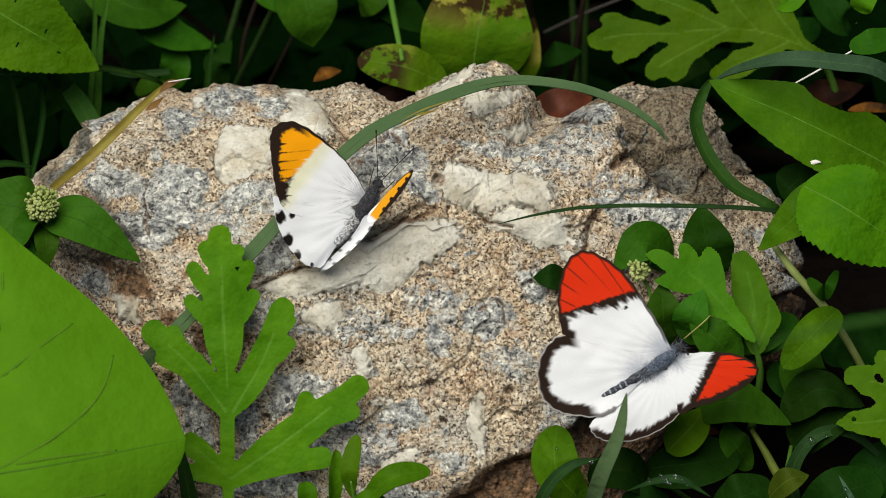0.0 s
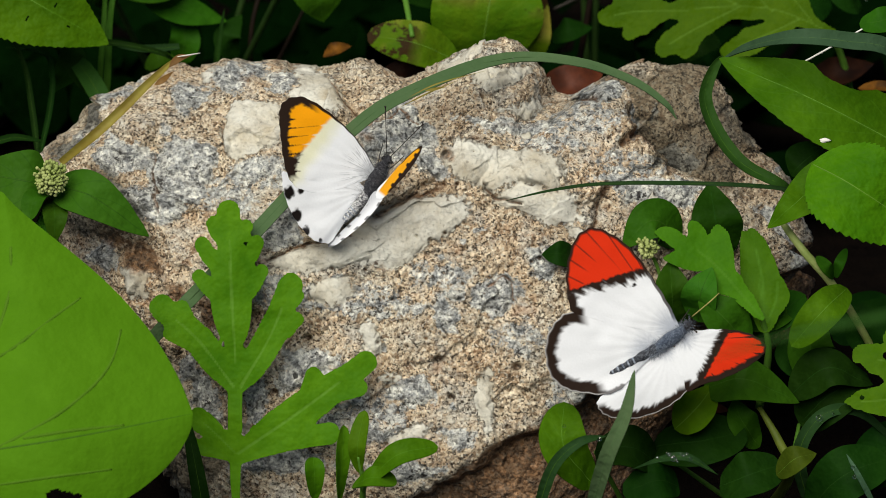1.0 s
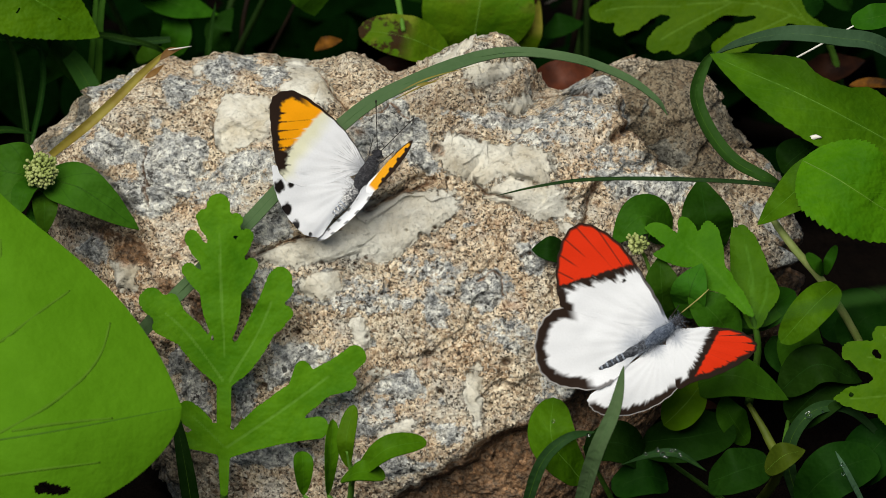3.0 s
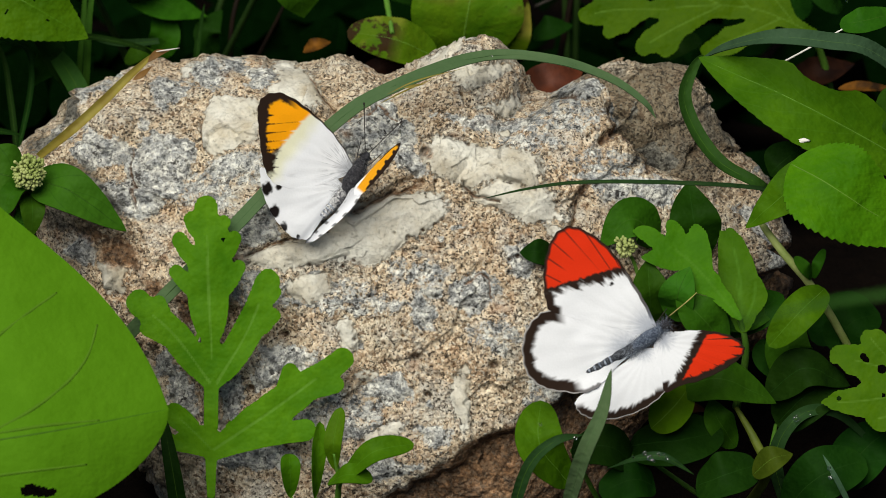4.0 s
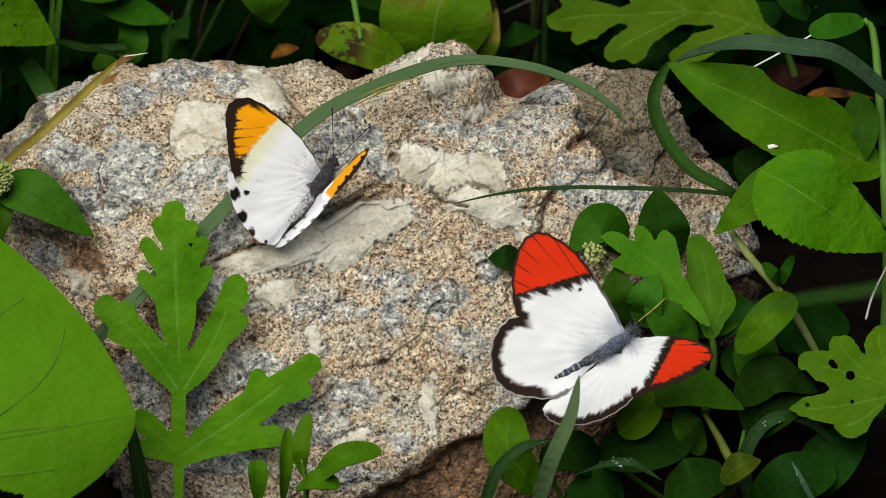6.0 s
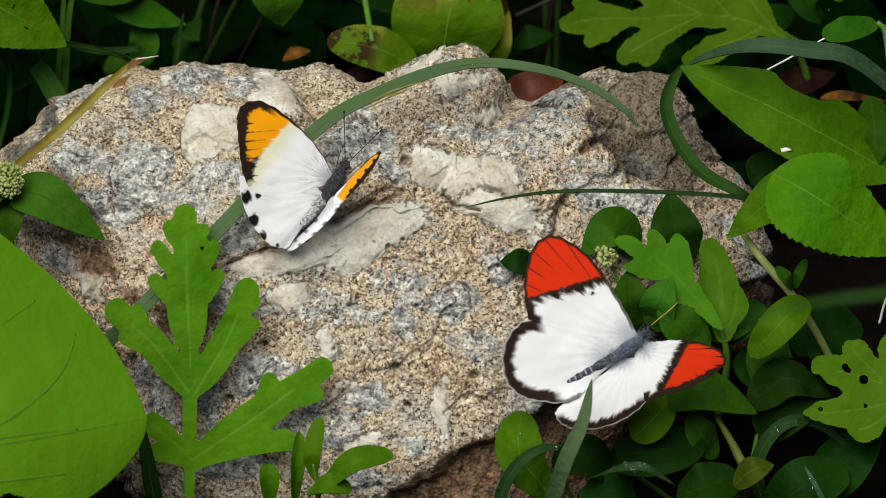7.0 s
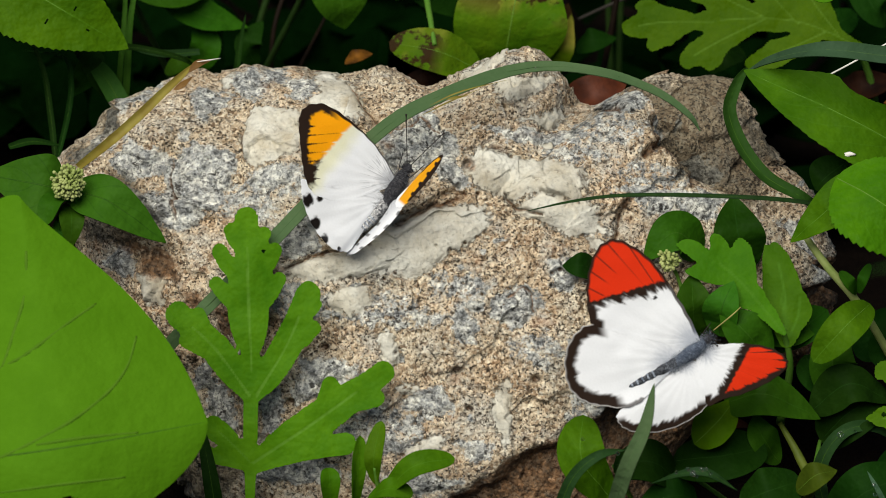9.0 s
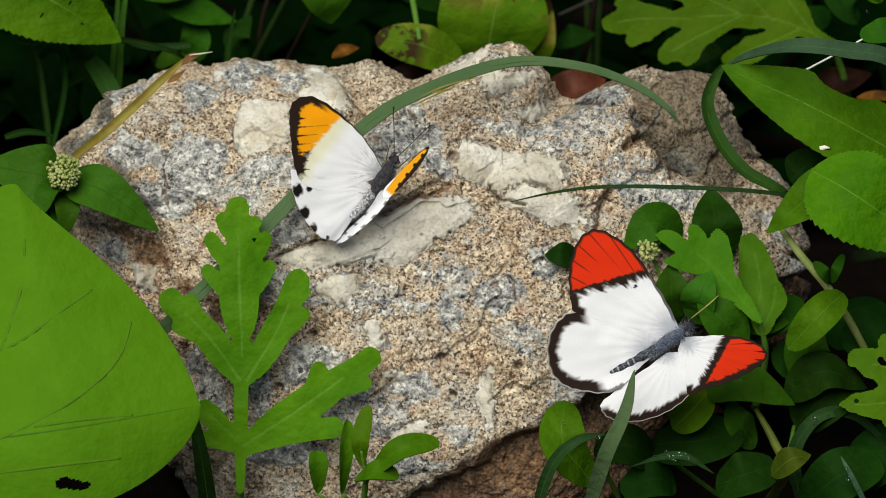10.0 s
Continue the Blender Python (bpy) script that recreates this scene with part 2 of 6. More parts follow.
    granite = n.mix(0.75, granite, n.ramp(crystal[2], (0.0, 0.55), (0.4, 0.95), (0.8, 1.15), (1.0, 1.4)), "MULTIPLY")
    flake = chance_of(n.cells(1700.0))
    nest = n.ramp(n.noise(260.0, 3.0), (0.44, 0.0), (0.60, 1.0))
    black = n.ramp(n.noise(1050.0, 4.0, 0.65), (0.52, 0.0), (0.57, 0.95))
    granite = n.mix(n.maths("MULTIPLY", black, nest), granite, (0.022, 0.026, 0.034))
    granite = n.mix(n.maths("MULTIPLY", speck, 0.5), granite, (0.06, 0.062, 0.07))
    # white stone, nearly smooth, with warm stains and a few dark pits
    white = n.ramp(n.noise(120.0, 5.0, 0.6), (0.30, (0.46, 0.42, 0.355)), (0.44, (0.60, 0.58, 0.54)), (0.60, (0.73, 0.735, 0.735)))
    white = n.mix(n.ramp(n.noise(380.0, 6.0, 0.72), (0.28, 0.6), (0.48, 0.0)), white, (0.30, 0.285, 0.27))
    white = n.mix(n.ramp(n.noise(900.0, 4.0, 0.7), (0.58, 0.0), (0.68, 0.4)), white, (0.80, 0.80, 0.80))
    white = n.mix(n.maths("MULTIPLY", n.ramp(flake[0], (0.90, 0.0), (0.94, 0.35)), n.ramp(n.noise(500.0, 2.0), (0.52, 0.0), (0.58, 1.0))), white, (0.10, 0.09, 0.08))
    soil = n.mix(n.ramp(n.noise(600.0, 5.0, 0.75), (0.35, 0.0), (0.65, 1.0)), (0.30, 0.155, 0.075), (0.06, 0.032, 0.018))
    soil = n.mix(0.8, soil, n.ramp(grain[1], (0.0, 0.35), (0.5, 0.9), (0.85, 1.3), (1.0, (2.0, 2.1, 2.3))), "MULTIPLY")

    def share(c, low=0.42, high=0.58):
        return n.ramp(n.maths("ADD", c, edge), (low, 0.0), (high, 1.0))

    tone = n.mix(n.maths("MULTIPLY", share(kind.outputs[1]), 0.94), sand, granite)
    tone = n.mix(n.maths("MULTIPLY", share(kind.outputs[0]), 0.90), tone, white)
    tone = n.mix(n.maths("MULTIPLY", share(kind.outputs[2], 0.35, 0.8), 0.86), tone, soil)
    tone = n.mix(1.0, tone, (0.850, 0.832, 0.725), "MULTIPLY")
    # kind 3 darkens: dirt and the set-back shelf's shade painted in one tone
    dirt_and_shade = n.mix(1.0, n.mix(0.25, tone, (0.46, 0.44, 0.38)), (0.285, 0.272, 0.235), "MULTIPLY")
    tone = n.mix(n.maths("MULTIPLY", share(stone.outputs["Alpha"], 0.3, 0.8), 0.9), tone, dirt_and_shade)
    rough = n.maths("ADD", n.noise(1500.0, 4.0, 0.7), n.maths("MULTIPLY", n.cells(1350.0).outputs["Distance"], -0.8))
    smooth = n.maths("SUBTRACT", 1.0, n.maths("MULTIPLY", share(kind.outputs[0]), 0.75))
    first = n.bump(n.maths("MULTIPLY", n.noise(330.0, 5.0, 0.7), smooth), 0.0006, 1.0)
    n.bump(n.maths("MULTIPLY", n.maths("SUBTRACT", rough, n.maths("MULTIPLY", speck, 0.8)), smooth), 0.0004, 1.0, first)
    return n.colour(tone)


ROCK = rock_material()


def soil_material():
    n = Nodes("shaded_dark_soil", 0.95, 0.04)
    # near-black: dark soil with the deep shade between plants in its colour
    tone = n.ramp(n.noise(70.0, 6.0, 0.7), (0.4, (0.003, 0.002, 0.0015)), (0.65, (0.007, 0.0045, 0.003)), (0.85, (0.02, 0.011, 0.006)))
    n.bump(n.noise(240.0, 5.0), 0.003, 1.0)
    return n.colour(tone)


SOIL = soil_material()


def wing_material():
    n = Nodes("scaled_wing", 0.7, 0.08)
    tone = n.attribute("pattern").outputs["Color"]
    scale = n.noise(2600.0, 2.0)
    tone = n.mix(0.08, tone, n.ramp(scale, (0.3, 0.6), (0.7, 1.0)), "MULTIPLY")
    n.bump(scale, 0.0001, 0.4)
    return n.thin(tone, 0.24, (1.0, 1.0, 1.0))


WING = wing_material()


def fur_material(name, a, b):
    n = Nodes(name, 0.8, 0.2)
    tone = n.mix(n.ramp(n.noise(2400.0, 3.0), (0.4, 0.0), (0.62, 1.0)), a, b)
    n.bump(n.noise(3600.0, 3.0), 0.0002, 1.0)
    return n.colour(tone)


FUR = fur_material("grey_fur", (0.035, 0.046, 0.07), (0.115, 0.140, 0.185))
FUR_DARK = fur_material("dark_fur", (0.016, 0.016, 0.020), (0.045, 0.045, 0.05))
ABDOMEN = fur_material("grey_abdomen", (0.09, 0.09, 0.10), (0.66, 0.66, 0.65))
HAIR_PALE = fur_material("blue_grey_hair", (0.10, 0.12, 0.16), (0.36, 0.40, 0.46))
HAIR_DARK = fur_material("dark_grey_hair", (0.03, 0.032, 0.04), (0.24, 0.245, 0.26))
ABDOMEN_DARK = fur_material("dark_abdomen", (0.020, 0.022, 0.028), (0.085, 0.092, 0.105))
CHITIN = fur_material("dark_chitin", (0.012, 0.010, 0.010), (0.04, 0.03, 0.025))
glass = Nodes("dew", 0.02, 0.5)
glass.bsdf.inputs["Transmission Weight"].default_value = 1.0
glass.bsdf.inputs["IOR"].default_value = 1.33
DEW = glass.mat


# ---- numeric noise and mesh helpers ----
def lattice(ix, iy, iz, seed):
    h = (ix * 374761393 + iy * 668265263 + iz * 2147483647 + seed * 1274126177) & 0xFFFFFFFF
    h = ((h ^ (h >> 13)) * 1274126177) & 0xFFFFFFFF
    return ((h ^ (h >> 16)) & 0xFFFF) / 65535.0


def value_noise(p, seed=0):
    """Smooth noise from 0 to 1 at the points p (n x 3)."""
    i = np.floor(p).astype(np.int64)
    f = p - i
    f = f * f * (3 - 2 * f)
    total = 0.0
    for dx in (0, 1):
        for dy in (0, 1):
            for dz in (0, 1):
                share = (f[:, 0] if dx else 1 - f[:, 0]) * (f[:, 1] if dy else 1 - f[:, 1]) * (f[:, 2] if dz else 1 - f[:, 2])
                total = total + share * lattice(i[:, 0] + dx, i[:, 1] + dy, i[:, 2] + dz, seed)
    return total


def fbm(p, size, octaves=4, seed=0, gain=0.5):
    total, weight, norm = 0.0, 1.0, 0.0
    for k in range(octaves):
        total = total + weight * (value_noise(p / size * 2 ** k + 17.3 * k, seed + k) - 0.5)
        norm += weight
        weight *= gain
    return total / norm


def mesh_of(name, verts, faces, material, smooth=True, uv=None):
    """A mesh object's data from arrays in mm."""
    data = bpy.data.meshes.new(name)
    data.from_pydata([tuple(v) for v in np.asarray(verts) / 1000.0], [], faces)
    data.materials.append(material)
    if smooth:
        data.polygons.foreach_set("use_smooth", [True] * len(data.polygons))
    if uv is not None:
        layer = data.uv_layers.new(name="blade")
        loops = np.zeros(len(data.loops), dtype=np.int32)
        data.loops.foreach_get("vertex_index", loops)
        layer.data.foreach_set("uv", np.asarray(uv, dtype=np.float32)[loops].ravel())
    data.update()
    return data


def thing(name, at, label, category, group="", data=None, kind=""):
    """A top-level thing standing at a BANK place in mm."""
    ob = new(name, data)
    ob.matrix_world = BANK @ Matrix.Translation(Vector(at) / 1000.0)
    ob["seat"] = list(at)
    return tagged(ob, label, category, group, kind)


def part(name, data, parent, label=""):
    """A part given in the same mm as its thing's mesh."""
    ob = new(name, data)
    ob.parent = parent
    return tagged(ob, label)


def local(parent, points):
    """BANK mm to the thing's own mm."""
    top = parent
    while top.parent:
        top = top.parent
    return np.asarray(points, dtype=float) - np.array(list(top["seat"]))


def curve_points(points, n):
    """A smooth line of n points through the given ones."""
    p = np.asarray(points, dtype=float)
    ext = np.vstack([2 * p[0] - p[1], p, 2 * p[-1] - p[-2]])
    out = []
    for t in np.linspace(0, len(p) - 1, n):
        i = min(int(t), len(p) - 2)
        f = t - i
        a, b, c, d = ext[i:i + 4]
        out.append(0.5 * (2 * b + (c - a) * f + (2 * a - 5 * b + 4 * c - d) * f * f + (3 * b - a - 3 * c + d) * f ** 3))
    return np.array(out)


def unit(v):
    return v / np.maximum(np.linalg.norm(v, axis=-1, keepdims=True), 1e-9)


def tube(points, radii, sides=8, n=16):
    """Verts and faces of a round stem through the points, with radii interpolated along it."""
    line = curve_points(points, n)
    r = np.interp(np.linspace(0, 1, n), np.linspace(0, 1, len(radii)), radii)
    tangent = unit(np.gradient(line, axis=0))
    a = unit(np.cross(tangent, np.array([0.31, 0.12, 0.94])))
    b = np.cross(tangent, a)
    ang = np.linspace(0, 2 * np.pi, sides, endpoint=False)
    verts = (line[:, None] + r[:, None, None] * (np.cos(ang)[None, :, None] * a[:, None] + np.sin(ang)[None, :, None] * b[:, None])).reshape(-1, 3)
    faces = [(i * sides + j, i * sides + (j + 1) % sides, (i + 1) * sides + (j + 1) % sides, (i + 1) * sides + j) for i in range(n - 1) for j in range(sides)]
    faces += [tuple(range(sides))[::-1], tuple((n - 1) * sides + j for j in range(sides))]
    return verts, faces


def stem(parent, points, radii, material, name="stem", sides=8, n=16, label=""):
    v, f = tube(local(parent, points), radii, sides, n)
    return part(name, mesh_of(name, v, f, material), parent, label)


PROFILES = {
    "ovate": lambda s: np.sin(np.pi * np.clip(s, 0, 1) ** 0.75) ** 0.85,
    "lance": lambda s: np.sin(np.pi * np.clip(s, 0, 1) ** 0.85) ** 1.15,
    "oval": lambda s: np.sqrt(np.maximum(0, 1 - (2 * s - 1) ** 2)) * (1 - 0.12 * s),
    "obovate": lambda s: np.sqrt(np.maximum(0, 1 - (2 * s ** 1.25 - 1) ** 2)),
    "lobe": lambda s: np.where(s < 0.62, 0.28 + 0.72 * np.sin(np.pi / 2 * s / 0.62) ** 0.85, np.sqrt(np.maximum(0, 1 - np.maximum(0, (s - 0.62) / 0.38) ** 2.0))),
    "pointed_lobe": lambda s: np.where(s < 0.5, 0.28 + 0.72 * np.sin(np.pi / 2 * s / 0.5), np.maximum(0, 1 - np.maximum(0, (s - 0.5) / 0.5) ** 1.6)),
    "grass": lambda s: np.minimum(1.0, 0.75 + 1.2 * s) * np.maximum(0, 1 - s ** 3.2) ** 0.8,
    "grass_both": lambda s: np.clip(np.sin(np.pi * s), 0, 1) ** 0.45,
    "broad": lambda s: np.where(s < 0.38, np.sqrt(np.maximum(0, 1 - np.maximum(0, (0.38 - s) / 0.38) ** 2.2)), np.maximum(0, 1 - np.maximum(0, (s - 0.38) / 0.62) ** 2.2) ** 0.6),
    "finger": lambda s: 0.6 + 0.4 * np.minimum(1.0, s / 0.6),
    "round": lambda s: np.sqrt(np.maximum(0, 1 - (2 * s - 1) ** 2)) ** 0.9,
}


def blade_arrays(line, width, profile, face=(0, 0, 1), n=28, m=9, cup=0.15, ripple=0.25, teeth=0.0, tooth_count=0, lower=1.0, thick=0.22, seed=0, bites=(), holes=()):
    """One leaf blade as a closed thin slab: line through the midrib, width across, face the way it looks."""
    mid = curve_points(line, n)
    s = np.linspace(0, 1, n)
    tangent = unit(np.gradient(mid, axis=0))
    face = np.asarray(face, dtype=float)
    face = face if face.ndim == 2 else np.tile(face, (2, 1))
    normals = np.stack([np.interp(s, np.linspace(0, 1, len(face)), face[:, k]) for k in range(3)], axis=1)
    across = unit(np.cross(normals, tangent))
    up = unit(np.cross(tangent, across))
    half = width / 2 * PROFILES[profile](s)
    v = np.linspace(-1, 1, m)
    grow = np.ones((n, m))
    if teeth:
        saw = (s * tooth_count) % 1.0
        grow[:, 0] += teeth * (saw - 0.3)
        grow[:, -1] += teeth * (((s * tooth_count + 0.4) % 1.0) - 0.3)
    for at, side, size in bites:
        half_of = slice(0, m // 2) if side < 0 else slice(m // 2 + 1, m)
        grow[:, half_of] *= 1 - 0.36 * np.exp(-((s - at) / size) ** 4)[:, None]
    reach = half[:, None] * v[None, :] * grow
    reach = np.where(reach < 0, reach * lower, reach)
    lift = cup * half[:, None] * np.abs(v[None, :]) ** 1.5
    points = mid[:, None] + across[:, None] * reach[:, :, None] + up[:, None] * lift[:, :, None]
    flat = points.reshape(-1, 3)
    wave = fbm(flat + seed * 31.7, max(3.0, width * 0.45), 2, seed) * ripple * width * 0.5
    flat = flat + np.repeat(up, m, axis=0) * wave[:, None]
    under = flat - np.repeat(up, m, axis=0) * thick
    verts = np.vstack([flat, under])
    count = n * m
    faces = []
    for i in range(n - 1):
        for j in range(m - 1):
            if any(((i + 0.5) / (n - 1) - hu) ** 2 / ru ** 2 + ((j + 0.5) / (m - 1) - hv) ** 2 / rv ** 2 < 1 for hu, hv, ru, rv in holes):
                continue
            a, b, c, d = i * m + j, i * m + j + 1, (i + 1) * m + j + 1, (i + 1) * m + j
            faces += [(a, b, c, d), (a + count, d + count, c + count, b + count)]
    rim = [i * m for i in range(n)] + [(n - 1) * m + j for j in range(1, m)] + [i * m + m - 1 for i in range(n - 2, -1, -1)] + [j for j in range(m - 2, 0, -1)]
    verts = np.vstack([verts, verts[rim], verts[[i + count for i in rim]]])
    size = len(rim)
    for k in range(size):
        a, b = 2 * count + k, 2 * count + (k + 1) % size
        faces.append((b, a, a + size, b + size))
    grid = np.stack(np.meshgrid(s, (v + 1) / 2, indexing="ij"), axis=-1).reshape(-1, 2)
    return verts, faces, np.vstack([grid, grid, grid[rim], grid[rim]])


LEAF_COUNT = [0]


def leaf(parent, line, width, profile, material, name="leaf", label="", **more):
    """A leaf part; its line is in BANK mm."""
    LEAF_COUNT[0] += 1
    v, f, uv = blade_arrays(local(parent, line), width, profile, seed=LEAF_COUNT[0], **more)
    ob = part(name, mesh_of(name, v, f, material, uv=uv), parent, label)
    if width > 5.5:
        midrib(ob, v, more.get("n", 28), more.get("m", 9), min(0.16, width * 0.0055), VEIN_DEEP if material in (LEAF_DARK, LEAF_SHADED) else VEIN_DARK if material in (LEAF_HERB, LEAF_BROAD, LEAF_MID) else VEIN)
    return ob


def midrib(parent, verts, n, m, radius, material):
    """The raised middle vein of a blade, along its middle column."""
    line = verts[:n * m].reshape(n, m, 3)[:, m // 2][1:-2:max(1, n // 14)] - np.array([0, 0, radius * 0.55])
    v, f = tube(line, [radius * 1.3, radius, radius * 0.35], 6, 24)
    part("midrib", mesh_of("midrib", v, f, material), parent)


def drawn_vein(sheet, path, radius):
    """A soft side vein sunk in a leaf's sheet, along a line over it."""
    grid = np.array([tuple(v.co) for v in sheet.data.vertices]) * 1000
    grid = grid[:len(grid) // 2]
    line = []
    for q in curve_points(path, 24):
        d = np.hypot(grid[:, 0] - q[0], grid[:, 1] - q[1])
        near = np.argsort(d)[:4]
        share = 1 / (d[near] + 0.05)
        line.append((q[0], q[1], (grid[near, 2] * share).sum() / share.sum() - radius * 0.62))
    v, f = tube(line, [radius * 0.76, radius, radius * 0.96, radius * 0.76], 10, 40)
    part("vein", mesh_of("vein", v, f, VEIN_SOFT), sheet)


def lobe_field(points, lobes):
    """How deep points (n x 2) lie inside the leaf of rounded lobes, and how far they are from the nearest lobe's midline."""
    field = np.full(len(points), -1e3)
    rib = np.full(len(points), 1e3)
    total = np.zeros(len(points))
    for line, width, *rest in lobes:
        mid = curve_points(line, 16)[:, :2]
        half = width / 2 * np.maximum(0.02, PROFILES[rest[0] if rest else "lobe"](np.linspace(0, 1, 16)))
        best = np.full(len(points), -1e3)
        for k in range(15):
            a, d = mid[k], mid[k + 1] - mid[k]
            t = np.clip(((points - a) @ d) / max(1e-9, d @ d), 0, 1)
            gap = np.hypot(*(points - a - t[:, None] * d).T)
            best = np.maximum(best, half[k] + (half[k + 1] - half[k]) * t - gap)
            rib = np.minimum(rib, gap + (0.25 if k > 11 else 0.0) + (0.0 if width > 4.5 else 0.3))
        total += np.exp(np.clip(best, -6, 6) * 7.0)
        field = np.maximum(field, best)
    return np.log(np.maximum(total, 1e-18)) / 7.0 - 0.05, rib


def lobed_leaf(parent, lobes, material, name="leaf", label="", face=(0, 0, 1), droop=0.003, step_mm=0.42, ragged_edge=0.25, holes=()):
    """A deeply cut leaf: one sheet whose outline is the union of its lobes. Each lobe: line, width[, profile]. holes: places and sizes."""
    LEAF_COUNT[0] += 1
    seed = LEAF_COUNT[0]
    lobes = [(local(parent, line), *rest) for line, *rest in lobes]
    foot = lobes[0][0][0]
    low = np.min([q[0].min(axis=0) for q in lobes], axis=0)[:2] - 6
    high = np.max([q[0].max(axis=0) for q in lobes], axis=0)[:2] + 6
    nx, ny = (int(v) for v in np.ceil((high - low) / step_mm))
    gx, gy = np.meshgrid(np.arange(nx), np.arange(ny), indexing="ij")
    xy = low + np.stack([gx, gy], axis=-1).reshape(-1, 2) * step_mm

    def depth(q):
        value, rib = lobe_field(q, lobes)
        value = value + fbm(np.column_stack([q, np.zeros(len(q))]) + seed * 9.0, 2.2, 2, seed) * ragged_edge * 2
        for at, size in holes:
            c = local(parent, [at])[0]
            value = np.minimum(value, np.hypot(q[:, 0] - c[0], q[:, 1] - c[1]) - size)
        return value, rib

    value, rib = depth(xy)
    inside = (value > 0).reshape(nx, ny)
    keep = inside[:-1, :-1].astype(int) + inside[1:, :-1] + inside[:-1, 1:] + inside[1:, 1:] >= 2
    for _ in range(3):
        push = value < 0
        near = push & (value > -2.5 * step_mm)
        e = 0.05
        fx = (depth(xy[near] + np.array([e, 0]))[0] - value[near]) / e
        fy = (depth(xy[near] + np.array([0, e]))[0] - value[near]) / e
        size = np.maximum(fx * fx + fy * fy, 0.15)
        xy[near] -= np.column_stack([fx, fy]) * (value[near] / size)[:, None]
        value[near] = depth(xy[near])[0]
    off = xy - foot[:2]
    z = foot[2] - (face[0] * off[:, 0] + face[1] * off[:, 1]) / face[2] - droop * (off ** 2).sum(axis=1)
    p = np.column_stack([xy, z])
    z = z + fbm(p + seed * 31.7, 9.0, 2, seed) * 2.6 - 0.05 * np.exp(-(rib / 0.7) ** 2)
    used = np.zeros(nx * ny, dtype=bool)
    cells = np.argwhere(keep)
    quads = np.stack([cells[:, 0] * ny + cells[:, 1], (cells[:, 0] + 1) * ny + cells[:, 1], (cells[:, 0] + 1) * ny + cells[:, 1] + 1, cells[:, 0] * ny + cells[:, 1] + 1], axis=1)
    used[quads.ravel()] = True
    number = np.cumsum(used) - 1
    quads = number[quads]
    top = np.column_stack([xy, z])[used]
    count = len(top)
    verts = np.vstack([top, top - np.array([0, 0, 0.14])])
    faces = [tuple(q) for q in quads.tolist()] + [tuple(q) for q in (quads[:, ::-1] + count).tolist()]
    uv = np.column_stack([np.clip(off[used, 1] / 60 + 0.5, 0, 1), 0.5 + np.clip(rib[used] / 10, 0, 0.5)])
    return part(name, mesh_of(name, verts, faces, material, uv=np.vstack([uv, uv])), parent, label)


# ---- ground ----
def step(v, low, high):
    t = np.clip((v - low) / (high - low), 0, 1)
    return t * t * (3 - 2 * t)


def scallop(edge, amount, count):
    """A gently wavy outline."""
    turn = np.linspace(0, 2 * np.pi, len(edge), endpoint=False)
    mid = edge.mean(axis=0)
    return mid + (edge - mid) * (1 + amount * np.cos(turn * count))[:, None]


def over(base, share, colour):
    return base * (1 - share[:, None]) + np.array(colour) * share[:, None]


def beyond(xy, a, b):
    """Signed distance of points from the line a to b, positive on its left."""
    a, b = np.array(a), np.array(b)
    d = (b - a) / np.linalg.norm(b - a)
    return d[0] * (xy[:, 1] - a[1]) - d[1] * (xy[:, 0] - a[0])


def build_ground():
    line = np.sinh(np.linspace(-1, 1, 181) * 7.2) / math.sinh(7.2) * 400000
    gx, gy = np.meshgrid(line, line, indexing="ij")
    flat = np.stack([gx, gy, np.zeros_like(gx)], axis=-1).reshape(-1, 3)
    near = np.exp(-(np.hypot(flat[:, 0], flat[:, 1]) / 900.0) ** 2)
    flat[:, 2] = fbm(flat, 60.0, 4, 5) * 14.0 * near - 4.0
    n = len(line)
    faces = [(i * n + j, (i + 1) * n + j, (i + 1) * n + j + 1, i * n + j + 1) for i in range(n - 1) for j in range(n - 1)]
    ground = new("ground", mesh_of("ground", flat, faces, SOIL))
    tagged(ground, "dark soil under low herbs and grass, deep shade in its colour", "ground", kind="structure")


build_ground()

# ---- the rock ----
ROCK_MID = (-5.0, -3.3, -14)
# the outline about ROCK_MID: the crown every 2.5 degrees from 5 to 170, the foot every 5 degrees from 175 to 360
ROCK_CROWN = [
    75.2, 74.9, 74.1, 72.1, 70.2, 68.6, 67.5, 67.0, 67.3, 67.6, 67.0, 66.6, 62.8, 58.7, 57.6, 52.7, 41.5,
    40.4, 39.7, 40.5, 41.4, 42.1, 42.8, 43.5, 44.1, 44.1, 43.4, 42.5, 41.2, 39.8, 38.7, 37.7, 36.7, 35.8,
    34.9, 34.1, 33.3, 33.0, 33.6, 35.1, 36.8, 38.2, 39.1, 39.3, 39.5, 40.0, 40.6, 41.7, 43.1, 45.3, 47.6,
    49.1, 51.0, 54.5, 55.6, 57.9, 61.7, 63.9, 65.9, 67.7, 70.4, 73.6, 74.0, 74.8, 77.9, 80.1, 80.1,
]
ROCK_FOOT = [
    74.7, 73.3, 72.3, 71.4, 70.2, 67.9, 65.5, 65.5, 67.2, 68.9, 70.3, 71.6, 72.8, 72.7, 71.0, 69.4, 68.3,
    67.5, 66.8, 66.9, 67.0, 67.4, 68.1, 68.7, 67.9, 66.8, 65.6, 63.9, 62.0, 60.2, 60.2, 60.4, 62.5, 68.9,
    75.3, 76.7, 77.6, 77.4,
]
